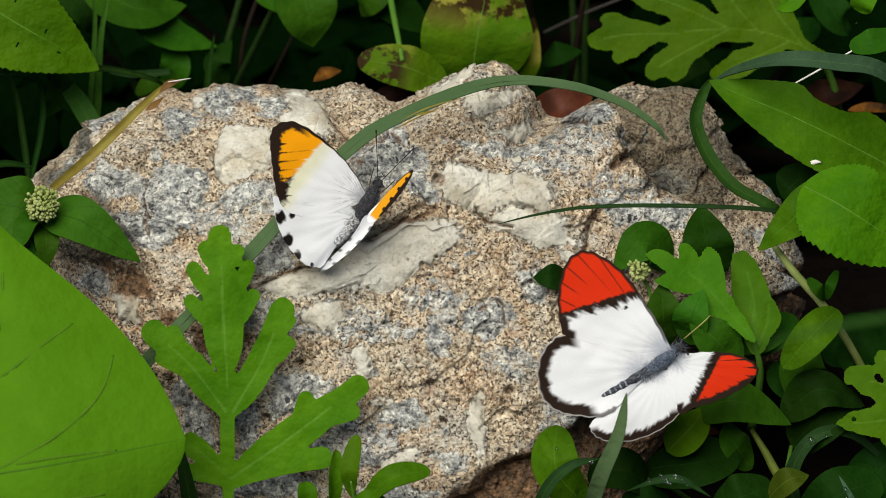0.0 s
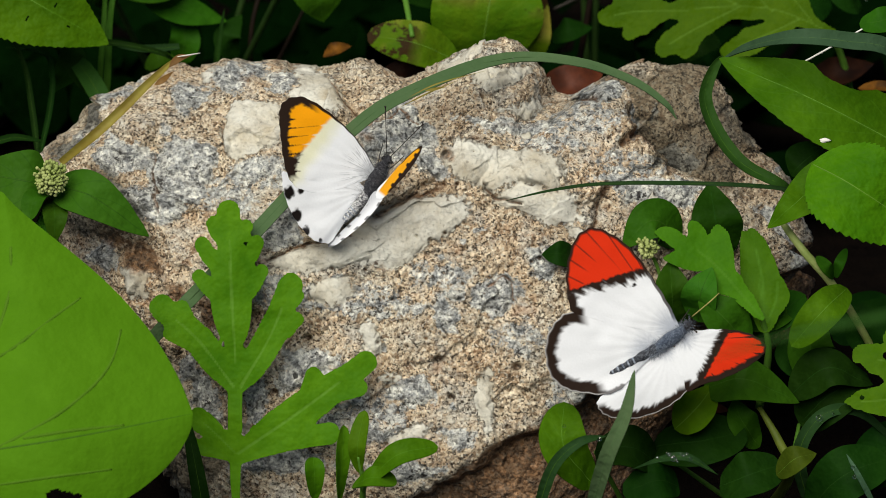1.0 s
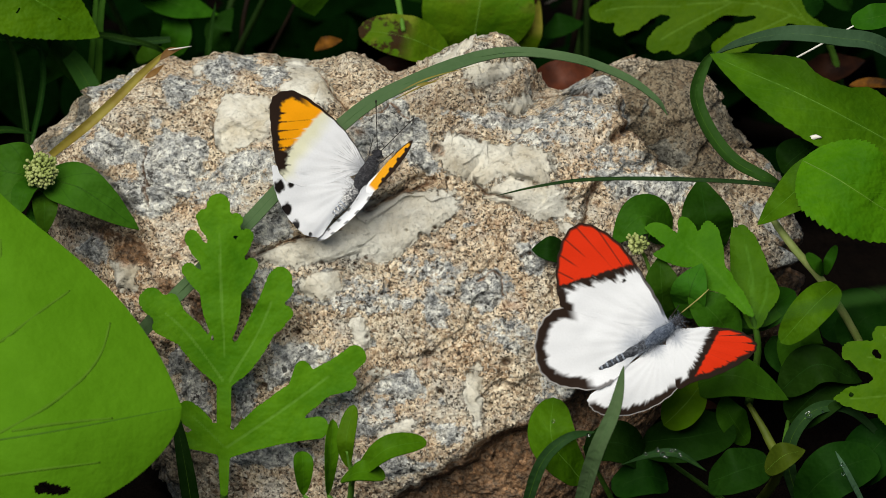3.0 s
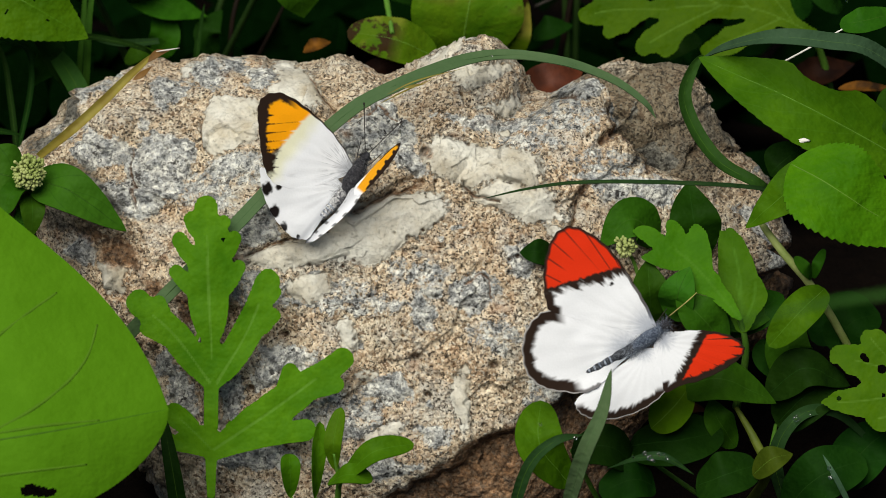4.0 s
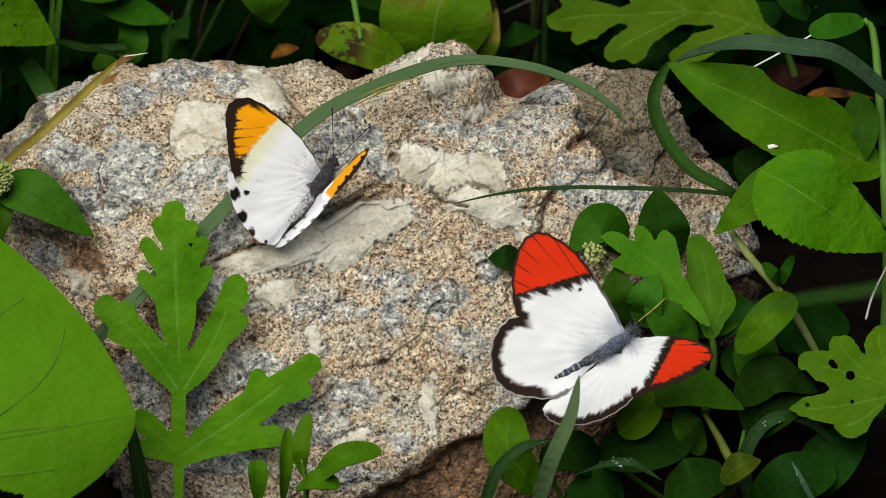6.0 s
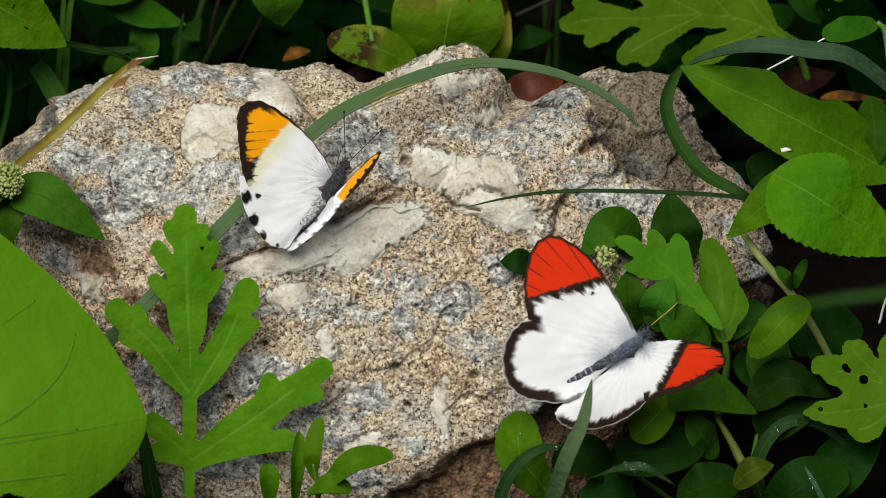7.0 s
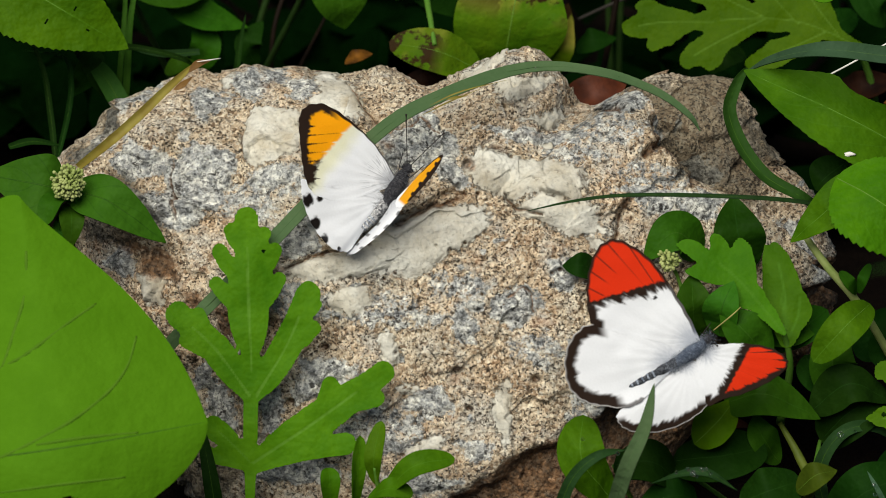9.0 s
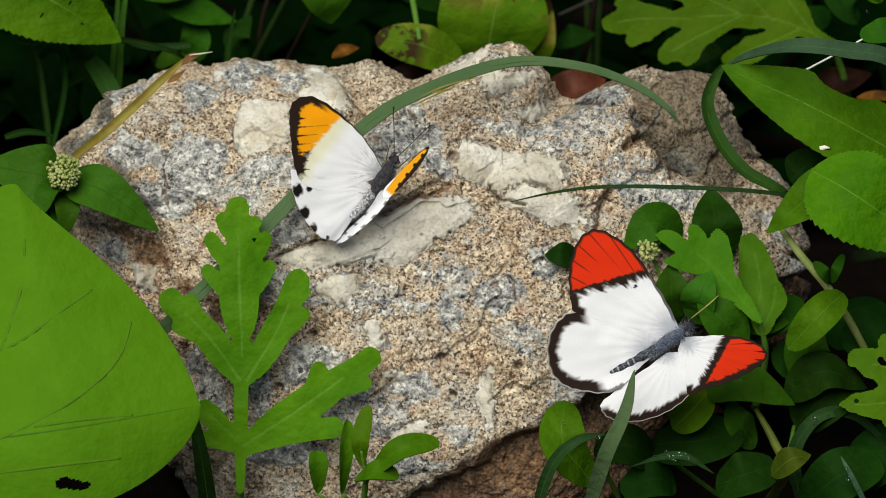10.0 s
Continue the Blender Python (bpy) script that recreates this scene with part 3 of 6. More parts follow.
# stones set in the rock: place across and up, half sizes, turn in degrees, kind (0 white, 1 grey, 2 soil, 3 dirt and
# shade painted darker, 4 greyish sand)
STONES = [
    ((-39.7, 19.3), 6.0, 5.1, 15, 0), ((-43.0, 15.6), 2.2, 2.7, 0, 0), ((-9.3, -0.7), 11.6, 5.5, 22, 0), ((-20.3, -5.1), 7.7, 2.9, 14, 0), ((-29.7, -7.1), 5.5, 2.0, 8, 0),
    ((8.4, 11.7), 12.4, 3.5, -6, 0), ((17.8, 4.3), 7.7, 3.5, -14, 0), ((-27.0, 26.1), 6.1, 3.8, -25, 0), ((-42.4, 30.8), 2.9, 1.8, 20, 0), ((-31.4, 30.5), 4.0, 1.5, -5, 0),
    ((-48.5, 30.2), 2.7, 1.1, 10, 0), ((8.9, 29.1), 5.0, 2.2, 10, 0), ((1.8, 32.1), 6.6, 1.1, 28, 0), ((-15.4, -22.5), 1.7, 2.7, 10, 0), ((6.7, -33.6), 1.4, 4.2, 0, 0),
    ((-49.1, 11.7), 2.9, 3.8, 10, 0), ((-39.1, -39.7), 1.5, 2.2, 0, 0), ((-61.8, -11.5), 2.4, 3.0, 0, 0), ((-54.6, 12.8), 2.4, 2.9, -20, 0), ((-23.1, -13.1), 4.0, 2.4, 15, 0),
    ((25.5, -2.1), 3.3, 1.1, -30, 0), ((-35.8, 22.2), 2.2, 1.8, 0, 0), ((13.4, 22.8), 3.8, 1.0, 8, 0), ((-10.4, -30.3), 2.4, 1.3, 0, 0), ((-7.1, -40.5), 3.8, 1.3, 10, 0),
    ((16.1, 10.1), 4.4, 2.0, -20, 0), ((-53.5, 10.1), 6.6, 6.9, 30, 1), ((-56.8, 4.5), 4.4, 4.4, 0, 1), ((-65.8, 13.1), 5.1, 3.1, 5, 1), ((-72.5, 20.9), 1.3, 2.7, -20, 1),
    ((-66.7, 25.3), 2.9, 1.1, 25, 1), ((-75.6, 15.6), 3.8, 1.5, 25, 1), ((-44.4, 28.8), 2.9, 2.7, 0, 1), ((-38.9, 31.0), 2.4, 1.5, 0, 1), ((-34.1, 28.3), 2.7, 2.0, 0, 1),
    ((-53.5, 26.1), 3.3, 2.4, 20, 1), ((-9.3, 17.2), 6.4, 5.3, -40, 1), ((-4.3, 12.3), 3.8, 2.2, -45, 1), ((-15.9, 15.6), 2.2, 4.0, 10, 1), ((8.6, -13.7), 4.6, 3.8, 25, 1),
    ((-1.0, -17.0), 2.1, 2.9, 10, 1), ((-7.6, -32.7), 4.2, 2.8, 0, 1), ((38.8, 7.0), 8.8, 2.4, -8, 1), ((13.4, 19.4), 8.4, 1.4, -6, 1), ((27.4, 25.0), 3.8, 2.2, 25, 1),
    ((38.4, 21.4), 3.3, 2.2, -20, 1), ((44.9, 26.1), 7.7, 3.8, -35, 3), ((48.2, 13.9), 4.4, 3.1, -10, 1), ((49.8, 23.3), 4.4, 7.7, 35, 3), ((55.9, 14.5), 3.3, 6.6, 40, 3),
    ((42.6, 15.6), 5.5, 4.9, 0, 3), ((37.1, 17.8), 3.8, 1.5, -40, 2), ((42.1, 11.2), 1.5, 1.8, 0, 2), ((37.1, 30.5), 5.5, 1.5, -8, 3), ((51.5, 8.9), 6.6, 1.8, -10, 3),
    ((-33.0, -0.4), 3.8, 4.2, 0, 1), ((-47.9, -35.8), 3.3, 6.1, 0, 1), ((-51.8, -29.2), 2.9, 2.7, 0, 1), ((-38.0, -35.2), 2.0, 4.4, 0, 1), ((-28.1, -27.0), 4.9, 2.0, 8, 1),
    ((-31.4, -30.3), 2.7, 1.8, 20, 1), ((-70.0, -6.5), 2.7, 3.3, 0, 1), ((1.2, -41.0), 2.9, 1.5, 10, 1), ((17.8, -7.1), 2.2, 2.9, 30, 1), ((0.7, -13.1), 1.1, 1.1, 0, 1),
    ((-64.5, 4.5), 5.5, 2.9, 0, 1), ((-39.1, 10.6), 4.0, 2.4, 10, 1), ((66.4, -3.2), 2.9, 6.6, 5, 1), ((-24.7, -39.7), 4.4, 2.0, 0, 1), ((-33.6, -46.3), 7.7, 2.7, 0, 1),
    ((-9.3, -47.4), 6.6, 2.0, 0, 1), ((19.4, -38.6), 1.1, 1.3, 0, 1), ((-20.3, -14.8), 13.3, 3.1, -4, 4), ((-2.7, -9.8), 5.5, 2.2, 0, 4), ((33.8, 12.3), 6.6, 2.0, -8, 4),
    ((-34.7, -13.1), 3.3, 3.3, 0, 4), ((-15.9, -37.5), 6.6, 4.4, 0, 4), ((19.4, 15.6), 5.5, 1.8, 0, 4), ((-44.6, 5.6), 6.6, 3.3, 0, 4),
    ((12.8, -22.0), 4.4, 2.9, 0, 4), ((23.9, 20.0), 6.6, 2.2, 0, 4), ((-24.7, -30.8), 4.4, 4.4, 0, 4), ((22.2, -30.8), 3.3, 3.3, 0, 4),
    ((-60.1, -7.1), 5.0, 2.9, -25, 2), ((-66.7, -3.2), 4.4, 1.8, -10, 2), ((-53.5, -13.7), 2.2, 2.7, 0, 2), ((-46.8, -17.6), 2.7, 3.3, 0, 2), ((-40.8, 28.8), 1.5, 1.1, 40, 2),
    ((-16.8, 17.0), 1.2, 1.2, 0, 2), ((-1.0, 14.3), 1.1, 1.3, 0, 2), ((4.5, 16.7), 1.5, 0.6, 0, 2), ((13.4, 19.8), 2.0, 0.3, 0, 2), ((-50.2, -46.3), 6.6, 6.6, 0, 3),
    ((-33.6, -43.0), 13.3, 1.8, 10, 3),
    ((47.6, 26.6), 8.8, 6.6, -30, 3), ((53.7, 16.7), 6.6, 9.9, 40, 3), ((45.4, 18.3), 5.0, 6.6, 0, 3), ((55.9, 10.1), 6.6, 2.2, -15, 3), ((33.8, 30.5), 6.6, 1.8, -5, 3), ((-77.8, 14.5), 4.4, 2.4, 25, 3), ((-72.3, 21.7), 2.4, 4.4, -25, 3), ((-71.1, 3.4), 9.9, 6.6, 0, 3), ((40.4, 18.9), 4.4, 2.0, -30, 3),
    ((-33.6, 10.1), 6.6, 3.3, 0, 4), 
]
# cracks: lines across the face and their half widths
CRACKS = [
    ([(-14.8, 1.9), (-12.4, 3.2), (-9.3, 4.3), (-6.0, 6.2), (-2.1, 8.0)], 0.7),
    ([(29.6, 7.8), (28.3, 4.5), (27.8, 1.2), (26.1, -1.0)], 0.45),
    ([(32.5, 15.8), (34.5, 17.3), (37.1, 19.1), (40.4, 19.8)], 0.7),
    ([(38.2, 16.7), (40.4, 13.6), (42.6, 9.8)], 0.6),
    ([(41.5, 10.6), (46.0, 13.6), (47.6, 15.0)], 0.45),
    ([(6.0, 8.7), (8.6, 5.4), (13.4, 4.3)], 0.35),
    ([(-35.6, -6.5), (-31.4, -5.0), (-24.7, -3.9)], 0.4),
    ([(7.1, -11.5), (10.1, -10.1), (11.9, -10.9), (12.0, -14.8)], 0.35),
    ([(-15.9, 19.8), (-10.4, 22.4), (-5.4, 19.8)], 0.3),
    ([(-24.7, 29.4), (-21.4, 25.0), (-18.7, 21.1)], 0.3),
    ([(18.3, 25.0), (22.8, 24.2), (27.2, 23.3)], 0.5),
    ([(-59.5, 14.5), (-59.0, 8.9), (-57.7, 2.3)], 0.45),
    ([(-45.7, 20.5), (-45.5, 15.6), (-43.3, 12.5)], 0.3),
]
PORES = [(-28.1, -22.2, 0.88), (12.8, -27.5, 0.99), (-34.7, -33.0, 0.99), (-2.3, -26.0, 0.88), (0.1, -33.3, 0.66), (5.1, -27.5, 0.44), (-1.0, 13.8, 0.99), (-11.5, -14.5, 0.44), (-1.3, -1.5, 0.44), (7.3, 15.2, 0.44), (34.9, 17.5, 0.88), (17.2, -6.3, 0.55), (-14.3, -22.9, 0.44), (-26.1, -16.5, 0.44), (-6.8, -2.1, 0.33), (22.2, -22.0, 0.44), (-4.9, -22.0, 0.44), (16.1, 21.7, 0.44)]


def build_rock():
    rng = np.random.default_rng(4)
    turns, rings, back = 1000, 270, 26
    ang = np.linspace(0, 2 * np.pi, turns, endpoint=False)
    marks = np.concatenate([np.arange(67) * 2.5 + 5.0, np.arange(38) * 5.0 + 175.0])
    radius = np.interp(np.degrees(ang), marks, ROCK_CROWN + ROCK_FOOT, period=360.0)
    window = np.hanning(9) / np.hanning(9).sum()
    radius = np.convolve(np.concatenate([radius[-4:], radius, radius[:4]]), window, "valid")
    outline = radius.copy()
    ring = np.column_stack([radius * np.cos(ang), radius * np.sin(ang), np.zeros(turns)])
    radius = radius + fbm(ring, 4.0, 3, 15, 0.6) * 1.2
    s = np.concatenate([np.linspace(0.004, 0.93, rings - 30), 0.93 + 0.07 * np.sin(np.linspace(0, np.pi / 2, 31)[1:])])
    ring_out = np.sqrt(np.maximum(0, 1 - s ** 2.6)) ** 1.1
    s_back = np.sin(np.linspace(np.pi / 2, 0.02, back + 1)[1:])
    flat_r = np.concatenate([s, s_back])
    out = np.concatenate([ring_out * 27.0, -np.sqrt(np.maximum(0, 1 - s_back ** 2)) * 42.0])
    x = ROCK_MID[0] + flat_r[:, None] * radius[None] * np.cos(ang)[None]
    y = ROCK_MID[1] + flat_r[:, None] * radius[None] * np.sin(ang)[None]
    z = ROCK_MID[2] + out[:, None] - 0.16 * (y - ROCK_MID[1])
    p = np.stack([x, y, z], axis=-1).reshape(-1, 3)
    front = np.clip(np.repeat(np.concatenate([ring_out, np.zeros(back)]), turns) * 3.0, 0.8, 1.0)
    # large facets, ledges, pits
    lift = fbm(p, 38.0, 3, 11) * 6.0 + fbm(p, 11.0, 4, 21) * 2.8
    # angular chips: every chip of the face has its own small step and tilt
    rugged = 0.35 + 0.65 * np.maximum(step(p[:, 1], 8, 22), step(-p[:, 0], 30, 55))
    bent = p[:, :2] + np.column_stack([fbm(p + 5, 7.0, 3, 101), fbm(p + 65, 7.0, 3, 102)]) * 7.0
    for count, step_size, tilt_size in ((170, 0.9, 0.11), (700, 0.4, 0.12)):
        seeds = rng.uniform((-86, -66), (80, 44), (count, 2))
        tilts = rng.normal(size=(count, 2)) * tilt_size
        steps = rng.normal(size=count) * step_size * 0.6
        for part_of in np.array_split(np.arange(len(p)), 60):
            gap = bent[part_of, None] - seeds[None]
            near = (gap ** 2).sum(axis=2).argmin(axis=1)
            own = gap[np.arange(len(near)), near]
            lift[part_of] += (steps[near] + (own * tilts[near]).sum(axis=1)) * rugged[part_of]
    ridge = np.abs(fbm(p + 50, 16.0, 3, 31))
    lift -= np.clip(0.05 - ridge, 0, 1) * 9.0
    # hollow at the upper right, and the undercut low on the right
    def dent(at, rx, ry, turn, deep):
        c, sn = math.cos(radians(turn)), math.sin(radians(turn))
        dx, dy = p[:, 0] - at[0], p[:, 1] - at[1]
        a, b = (dx * c + dy * sn) / rx, (-dx * sn + dy * c) / ry
        return deep * np.exp(-(a * a + b * b) ** 2)
    lift -= dent((44.2, 15.2, 0), 8, 4, -40, 6.0) + dent((37.7, 19.5, 0), 5, 2.2, -35, 6.0) + dent((47.5, 12.4, 0), 4, 1.5, 0, 3.0) + dent((45.3, 18.0, 0), 2, 3, 0, -2.5) + dent((25.2, 29.1, 0), 4, 5, 0, 4.0)
    under = beyond(p, (26.5, -30.2), (-6.4, -51.2)) + fbm(p, 6.0, 3, 91) * 4.0
    lift -= step(under, 0.0, 4.5) * 5.0
    shelf = beyond(p, (52.0, 5.7, 0)[:2], (25.2, 30.2, 0)[:2]) + fbm(p, 7.0, 3, 95) * 6.0
    lift -= step(-shelf, 0.0, 4.0) * 10.0
    lift += dent((9.6, 34.7, 0), 10, 3.5, 10, 2.5) + dent((-10.5, -1.0, 0), 15, 6, 22, 1.6) + dent((11.8, 10.2, 0), 14, 5, -22, 1.2)
    lift -= dent((-9.4, 5.1, 0), 9, 0.9, 32, 1.6) + dent((-25.0, -3.2, 0), 6, 1.2, 10, 1.2)
    stone = np.zeros((len(p), 4))
    warp = p + np.stack([fbm(p + 9, 4.0, 4, 41), fbm(p + 77, 4.0, 4, 51), fbm(p + 31, 4.0, 4, 61)], axis=1) * 3.0
    stone[:, 2] = step(under, 0.2, 1.6)
    for at, rx, ry, turn, sort in STONES:
        c, sn = math.cos(radians(turn)), math.sin(radians(turn))
        dx, dy = warp[:, 0] - at[0], warp[:, 1] - at[1]
        a, b = (dx * c + dy * sn) / rx, (-dx * sn + dy * c) / ry
        way = np.arctan2(b, a)
        uneven = 1 + 0.10 * np.cos(3 * way + at[0]) + 0.07 * np.cos(5 * way + at[1])
        deep = (1 - np.hypot(a, b) * uneven) * min(rx, ry)
        if sort == 4:
            stone[:, 1] = np.maximum(stone[:, 1], np.clip(0.5 + deep / 5.0, 0, 0.56))
            continue
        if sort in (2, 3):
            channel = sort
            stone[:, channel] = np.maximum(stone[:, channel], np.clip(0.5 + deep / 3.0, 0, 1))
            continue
        inside = np.clip(0.6 + deep / 3.0, 0, 1)
        stone[:, sort] = np.maximum(stone[:, sort], inside)
        stone[:, 1 - sort] *= 1 - inside
        lift += inside * 0.35 + 0.25 * step(deep, 0.0, 0.5 * min(rx, ry)) - 0.25 * np.exp(-((deep + 0.25) / 0.4) ** 2)
    for line, half in CRACKS:
        gap = np.full(len(p), 1e3)
        for q0, q1 in zip(line, line[1:]):
            q0, d = np.array(q0), np.array(q1) - np.array(q0)
            t = np.clip(((warp[:, :2] - q0) @ d) / (d @ d), 0, 1)
            gap = np.minimum(gap, np.hypot(*(warp[:, :2] - q0 - t[:, None] * d).T))
        cut = np.exp(-(gap / half) ** 2)
        lift -= cut * half * 3.0
        stone[:, 2] = np.maximum(stone[:, 2], cut * 0.8)
    # scattered small stones
    for _ in range(90):
        at = rng.uniform((-75, -45), (70, 38))
        size = rng.uniform(0.4, 1.5)
        deep = size - np.hypot(warp[:, 0] - at[0], (warp[:, 1] - at[1]) * rng.uniform(0.8, 1.4))
        inside = np.clip(0.5 + deep / 1.6, 0, 1) * 0.75
        sort = 1 if rng.random() < 0.8 else 0
        stone[:, sort] = np.maximum(stone[:, sort], inside)
        lift += inside * 0.25
    # open pores
    for n_pore in range(140):
        x0, y0, size = PORES[n_pore] if n_pore < len(PORES) else (rng.uniform(-70, 70), rng.uniform(-45, 36), rng.uniform(0.2, 0.5))
        d = np.hypot(p[:, 0] - x0, (p[:, 1] - y0) * 1.2) / size
        lift -= np.exp(-d ** 4) * size * 2.2
        stone[:, 2] = np.maximum(stone[:, 2], np.exp(-d ** 4) * 0.7)
    sandy = 1 - np.clip(stone[:, 0] * 0.85 + stone[:, 1] * 0.5, 0, 0.85)
    lift += (fbm(p, 3.2, 3, 71, 0.75) * 1.5 + fbm(p, 1.1, 2, 81, 0.8) * 1.0) * sandy
    normal = np.stack([np.repeat(np.concatenate([s ** 3, s_back]), turns) * np.tile(np.cos(ang), rings + back),
                       np.repeat(np.concatenate([s ** 3, s_back]), turns) * np.tile(np.sin(ang), rings + back),
                       np.repeat(np.concatenate([np.maximum(0.02, ring_out), -np.sqrt(1 - s_back ** 2)]), turns)], axis=1)
    p = p + unit(normal) * (lift * front)[:, None]
    rows = rings + back
    # the relief has pushed the rim about: bring its run back to the outline, keeping the small teeth
    off = (p[:, :2] - np.array(ROCK_MID[:2])).reshape(rows, turns, 2)
    reach = np.hypot(off[..., 0], off[..., 1]).max(axis=0)
    window = np.hanning(17) / np.hanning(17).sum()
    share = np.convolve(np.concatenate([(outline / reach)[-8:], outline / reach, (outline / reach)[:8]]), window, "valid")
    pull = np.concatenate([s ** 4, np.ones(back)])[:, None, None]
    off = off * (1 + (share[None, :, None] - 1) * pull)
    p[:, :2] = off.reshape(-1, 2) + np.array(ROCK_MID[:2])
    faces = []
    for a in range(rows - 1):
        for b in range(turns):
            c = (b + 1) % turns
            faces.append((a * turns + b, (a + 1) * turns + b, (a + 1) * turns + c, a * turns + c))
    faces += [tuple(range(turns)), tuple((rows - 1) * turns + b for b in range(turns))[::-1]]
    seat = np.array(ROCK_MID)
    data = mesh_of("rock", p - seat, faces, ROCK)
    layer = data.attributes.new("stone", "FLOAT_COLOR", "POINT")
    layer.data.foreach_set("color", stone.astype(np.float32).ravel())
    thing("rock", ROCK_MID, "rough buff conglomerate rock with grey and white stones", "rock", data=data)


build_rock()

# ---- butterflies ----
def closed_outline(points, n):
    p = np.asarray(points, dtype=float)
    k = len(p)
    out = []
    for t in np.linspace(0, k, n, endpoint=False):
        i = int(t)
        f = t - i
        a, b, c, d = p[i - 1], p[i % k], p[(i + 1) % k], p[(i + 2) % k]
        out.append(0.5 * (2 * b + (c - a) * f + (2 * a - 5 * b + 4 * c - d) * f * f + (3 * b - a - 3 * c + d) * f ** 3))
    return np.array(out)


def wing(parent, name, outline, root, height, paint, label=""):
    """A wing membrane: outline in mm about the thorax, height(xy) its distance out, paint(xy, rim distance) its colours."""
    turns, rings = 220, 80
    edge = scallop(closed_outline(outline, turns), 0.010, 19)
    s = np.linspace(0, 1, rings) ** 0.8
    root = np.array(root)
    xy = (root + s[:, None, None] * (edge - root)[None]).reshape(-1, 2)
    rim = np.full(len(xy), 1e9)
    for k in range(turns):
        a, d = edge[k], edge[(k + 1) % turns] - edge[k]
        t = np.clip(((xy - a) @ d) / max(1e-9, d @ d), 0, 1)
        rim = np.minimum(rim, np.hypot(*(xy - a - t[:, None] * d).T))
    top = np.column_stack([xy, height(xy)])
    ang = np.arctan2(xy[:, 1] - root[1], xy[:, 0] - root[0])
    far = np.hypot(xy[:, 0] - root[0], xy[:, 1] - root[1])
    top[:, 2] += 0.020 * np.cos(ang * 26) * np.clip(far / 6, 0, 1) + fbm(top, 6.0, 2, 3) * 0.7
    under = top - np.array([0, 0, 0.09])
    count = turns * rings
    faces = []
    for a in range(rings - 1):
        for b in range(turns):
            c = (b + 1) % turns
            q = (a * turns + b, (a + 1) * turns + b, (a + 1) * turns + c, a * turns + c)
            faces += [q, tuple(i + count for i in q[::-1])]
    last = (rings - 1) * turns
    faces += [(last + b, last + b + count, last + (b + 1) % turns + count, last + (b + 1) % turns) for b in range(turns)]
    data = mesh_of(name, np.vstack([top, under]), faces, WING)
    tone = np.clip(paint(xy, rim, ang), 0, 1)
    colour = np.ones((2 * count, 4), dtype=np.float32)
    colour[:count, :3] = colour[count:, :3] = tone
    layer = data.attributes.new("pattern", "FLOAT_COLOR", "POINT")
    layer.data.foreach_set("color", colour.ravel())
    return part(name, data, parent, label)


def ragged(xy, size, amount, seed):
    return fbm(np.column_stack([xy, np.zeros(len(xy))]) + 40, size, 3, seed) * amount


def combed(xy, ang, amount, seed):
    """Streaks that run out from the wing's root, as scales and hairs lie."""
    far = np.hypot(xy[:, 0], xy[:, 1])
    return fbm(np.column_stack([np.cos(ang) * 14, np.sin(ang) * 14, far * 0.12]) + seed * 7.0, 0.45, 2, seed) * amount


WHITE, CREAM, ORANGE, RED = (0.885, 0.90, 0.92), (0.87, 0.86, 0.60), (0.98, 0.42, 0.005), (0.74, 0.036, 0.006)
BLACK, BROWN, GREY = (0.012, 0.009, 0.008), (0.026, 0.015, 0.010), (0.30, 0.32, 0.36)


def body(parent, line, thorax, head, colour, tail_colour):
    """Head, furry thorax and ringed abdomen along a line of three places from head to tail."""
    a, b, c = (np.array(q, dtype=float) for q in line)
    v, f = tube([a + (b - a) * 0.12, a + (b - a) * 0.5, b], [thorax * 0.62, thorax * 1.05, thorax * 0.6], 14, 18)
    v = v + unit(v - (a + b) / 2) * (fbm(v, 0.9, 2, 7) * 0.35)[:, None]
    part("thorax", mesh_of("thorax", v, f, colour), parent, "thorax covered in grey hairs")
    rings = [0.62, 0.72, 0.62, 0.72, 0.60, 0.68, 0.55, 0.60, 0.46, 0.42, 0.22]
    v, f = tube([b + (a - b) * 0.15, b + (c - b) * 0.5, c], [thorax * r for r in rings], 12, 33)
    belly = part("abdomen", mesh_of("abdomen", v, f, tail_colour), parent, "slender ringed grey abdomen")
    for k in range(5):
        at = 0.42 + 0.11 * k
        here, after = b + (c - b) * at, b + (c - b) * (at + 0.035)
        size = thorax * np.interp(at, [0.0, 0.5, 0.8, 1.0], [0.70, 0.66, 0.52, 0.25])
        v, f = tube([here, after], [size, size * 0.98], 12, 3)
        part("band", mesh_of("band", v, f, HAIR_PALE), belly)
    tip = a + (a - b) * 0.12
    v, f = tube([tip, a, a + (b - a) * 0.2], [head * 0.5, head, head * 0.6], 12, 12)
    part("head", mesh_of("head", v, f, FUR_DARK), parent)
    side = unit(np.cross(a - b, np.array([0, 0, 1.0])))
    for sign in (-1, 1):
        v, f = tube([a + side * sign * head * 0.8 + np.array([0, 0, -0.15]), a + side * sign * head * 0.8 + np.array([0, 0, 0.3])], [head * 0.45, head * 0.5], 10, 6)
        part("eye", mesh_of("eye", v, f, CHITIN), parent, "dark compound eye")
    return a, b, side


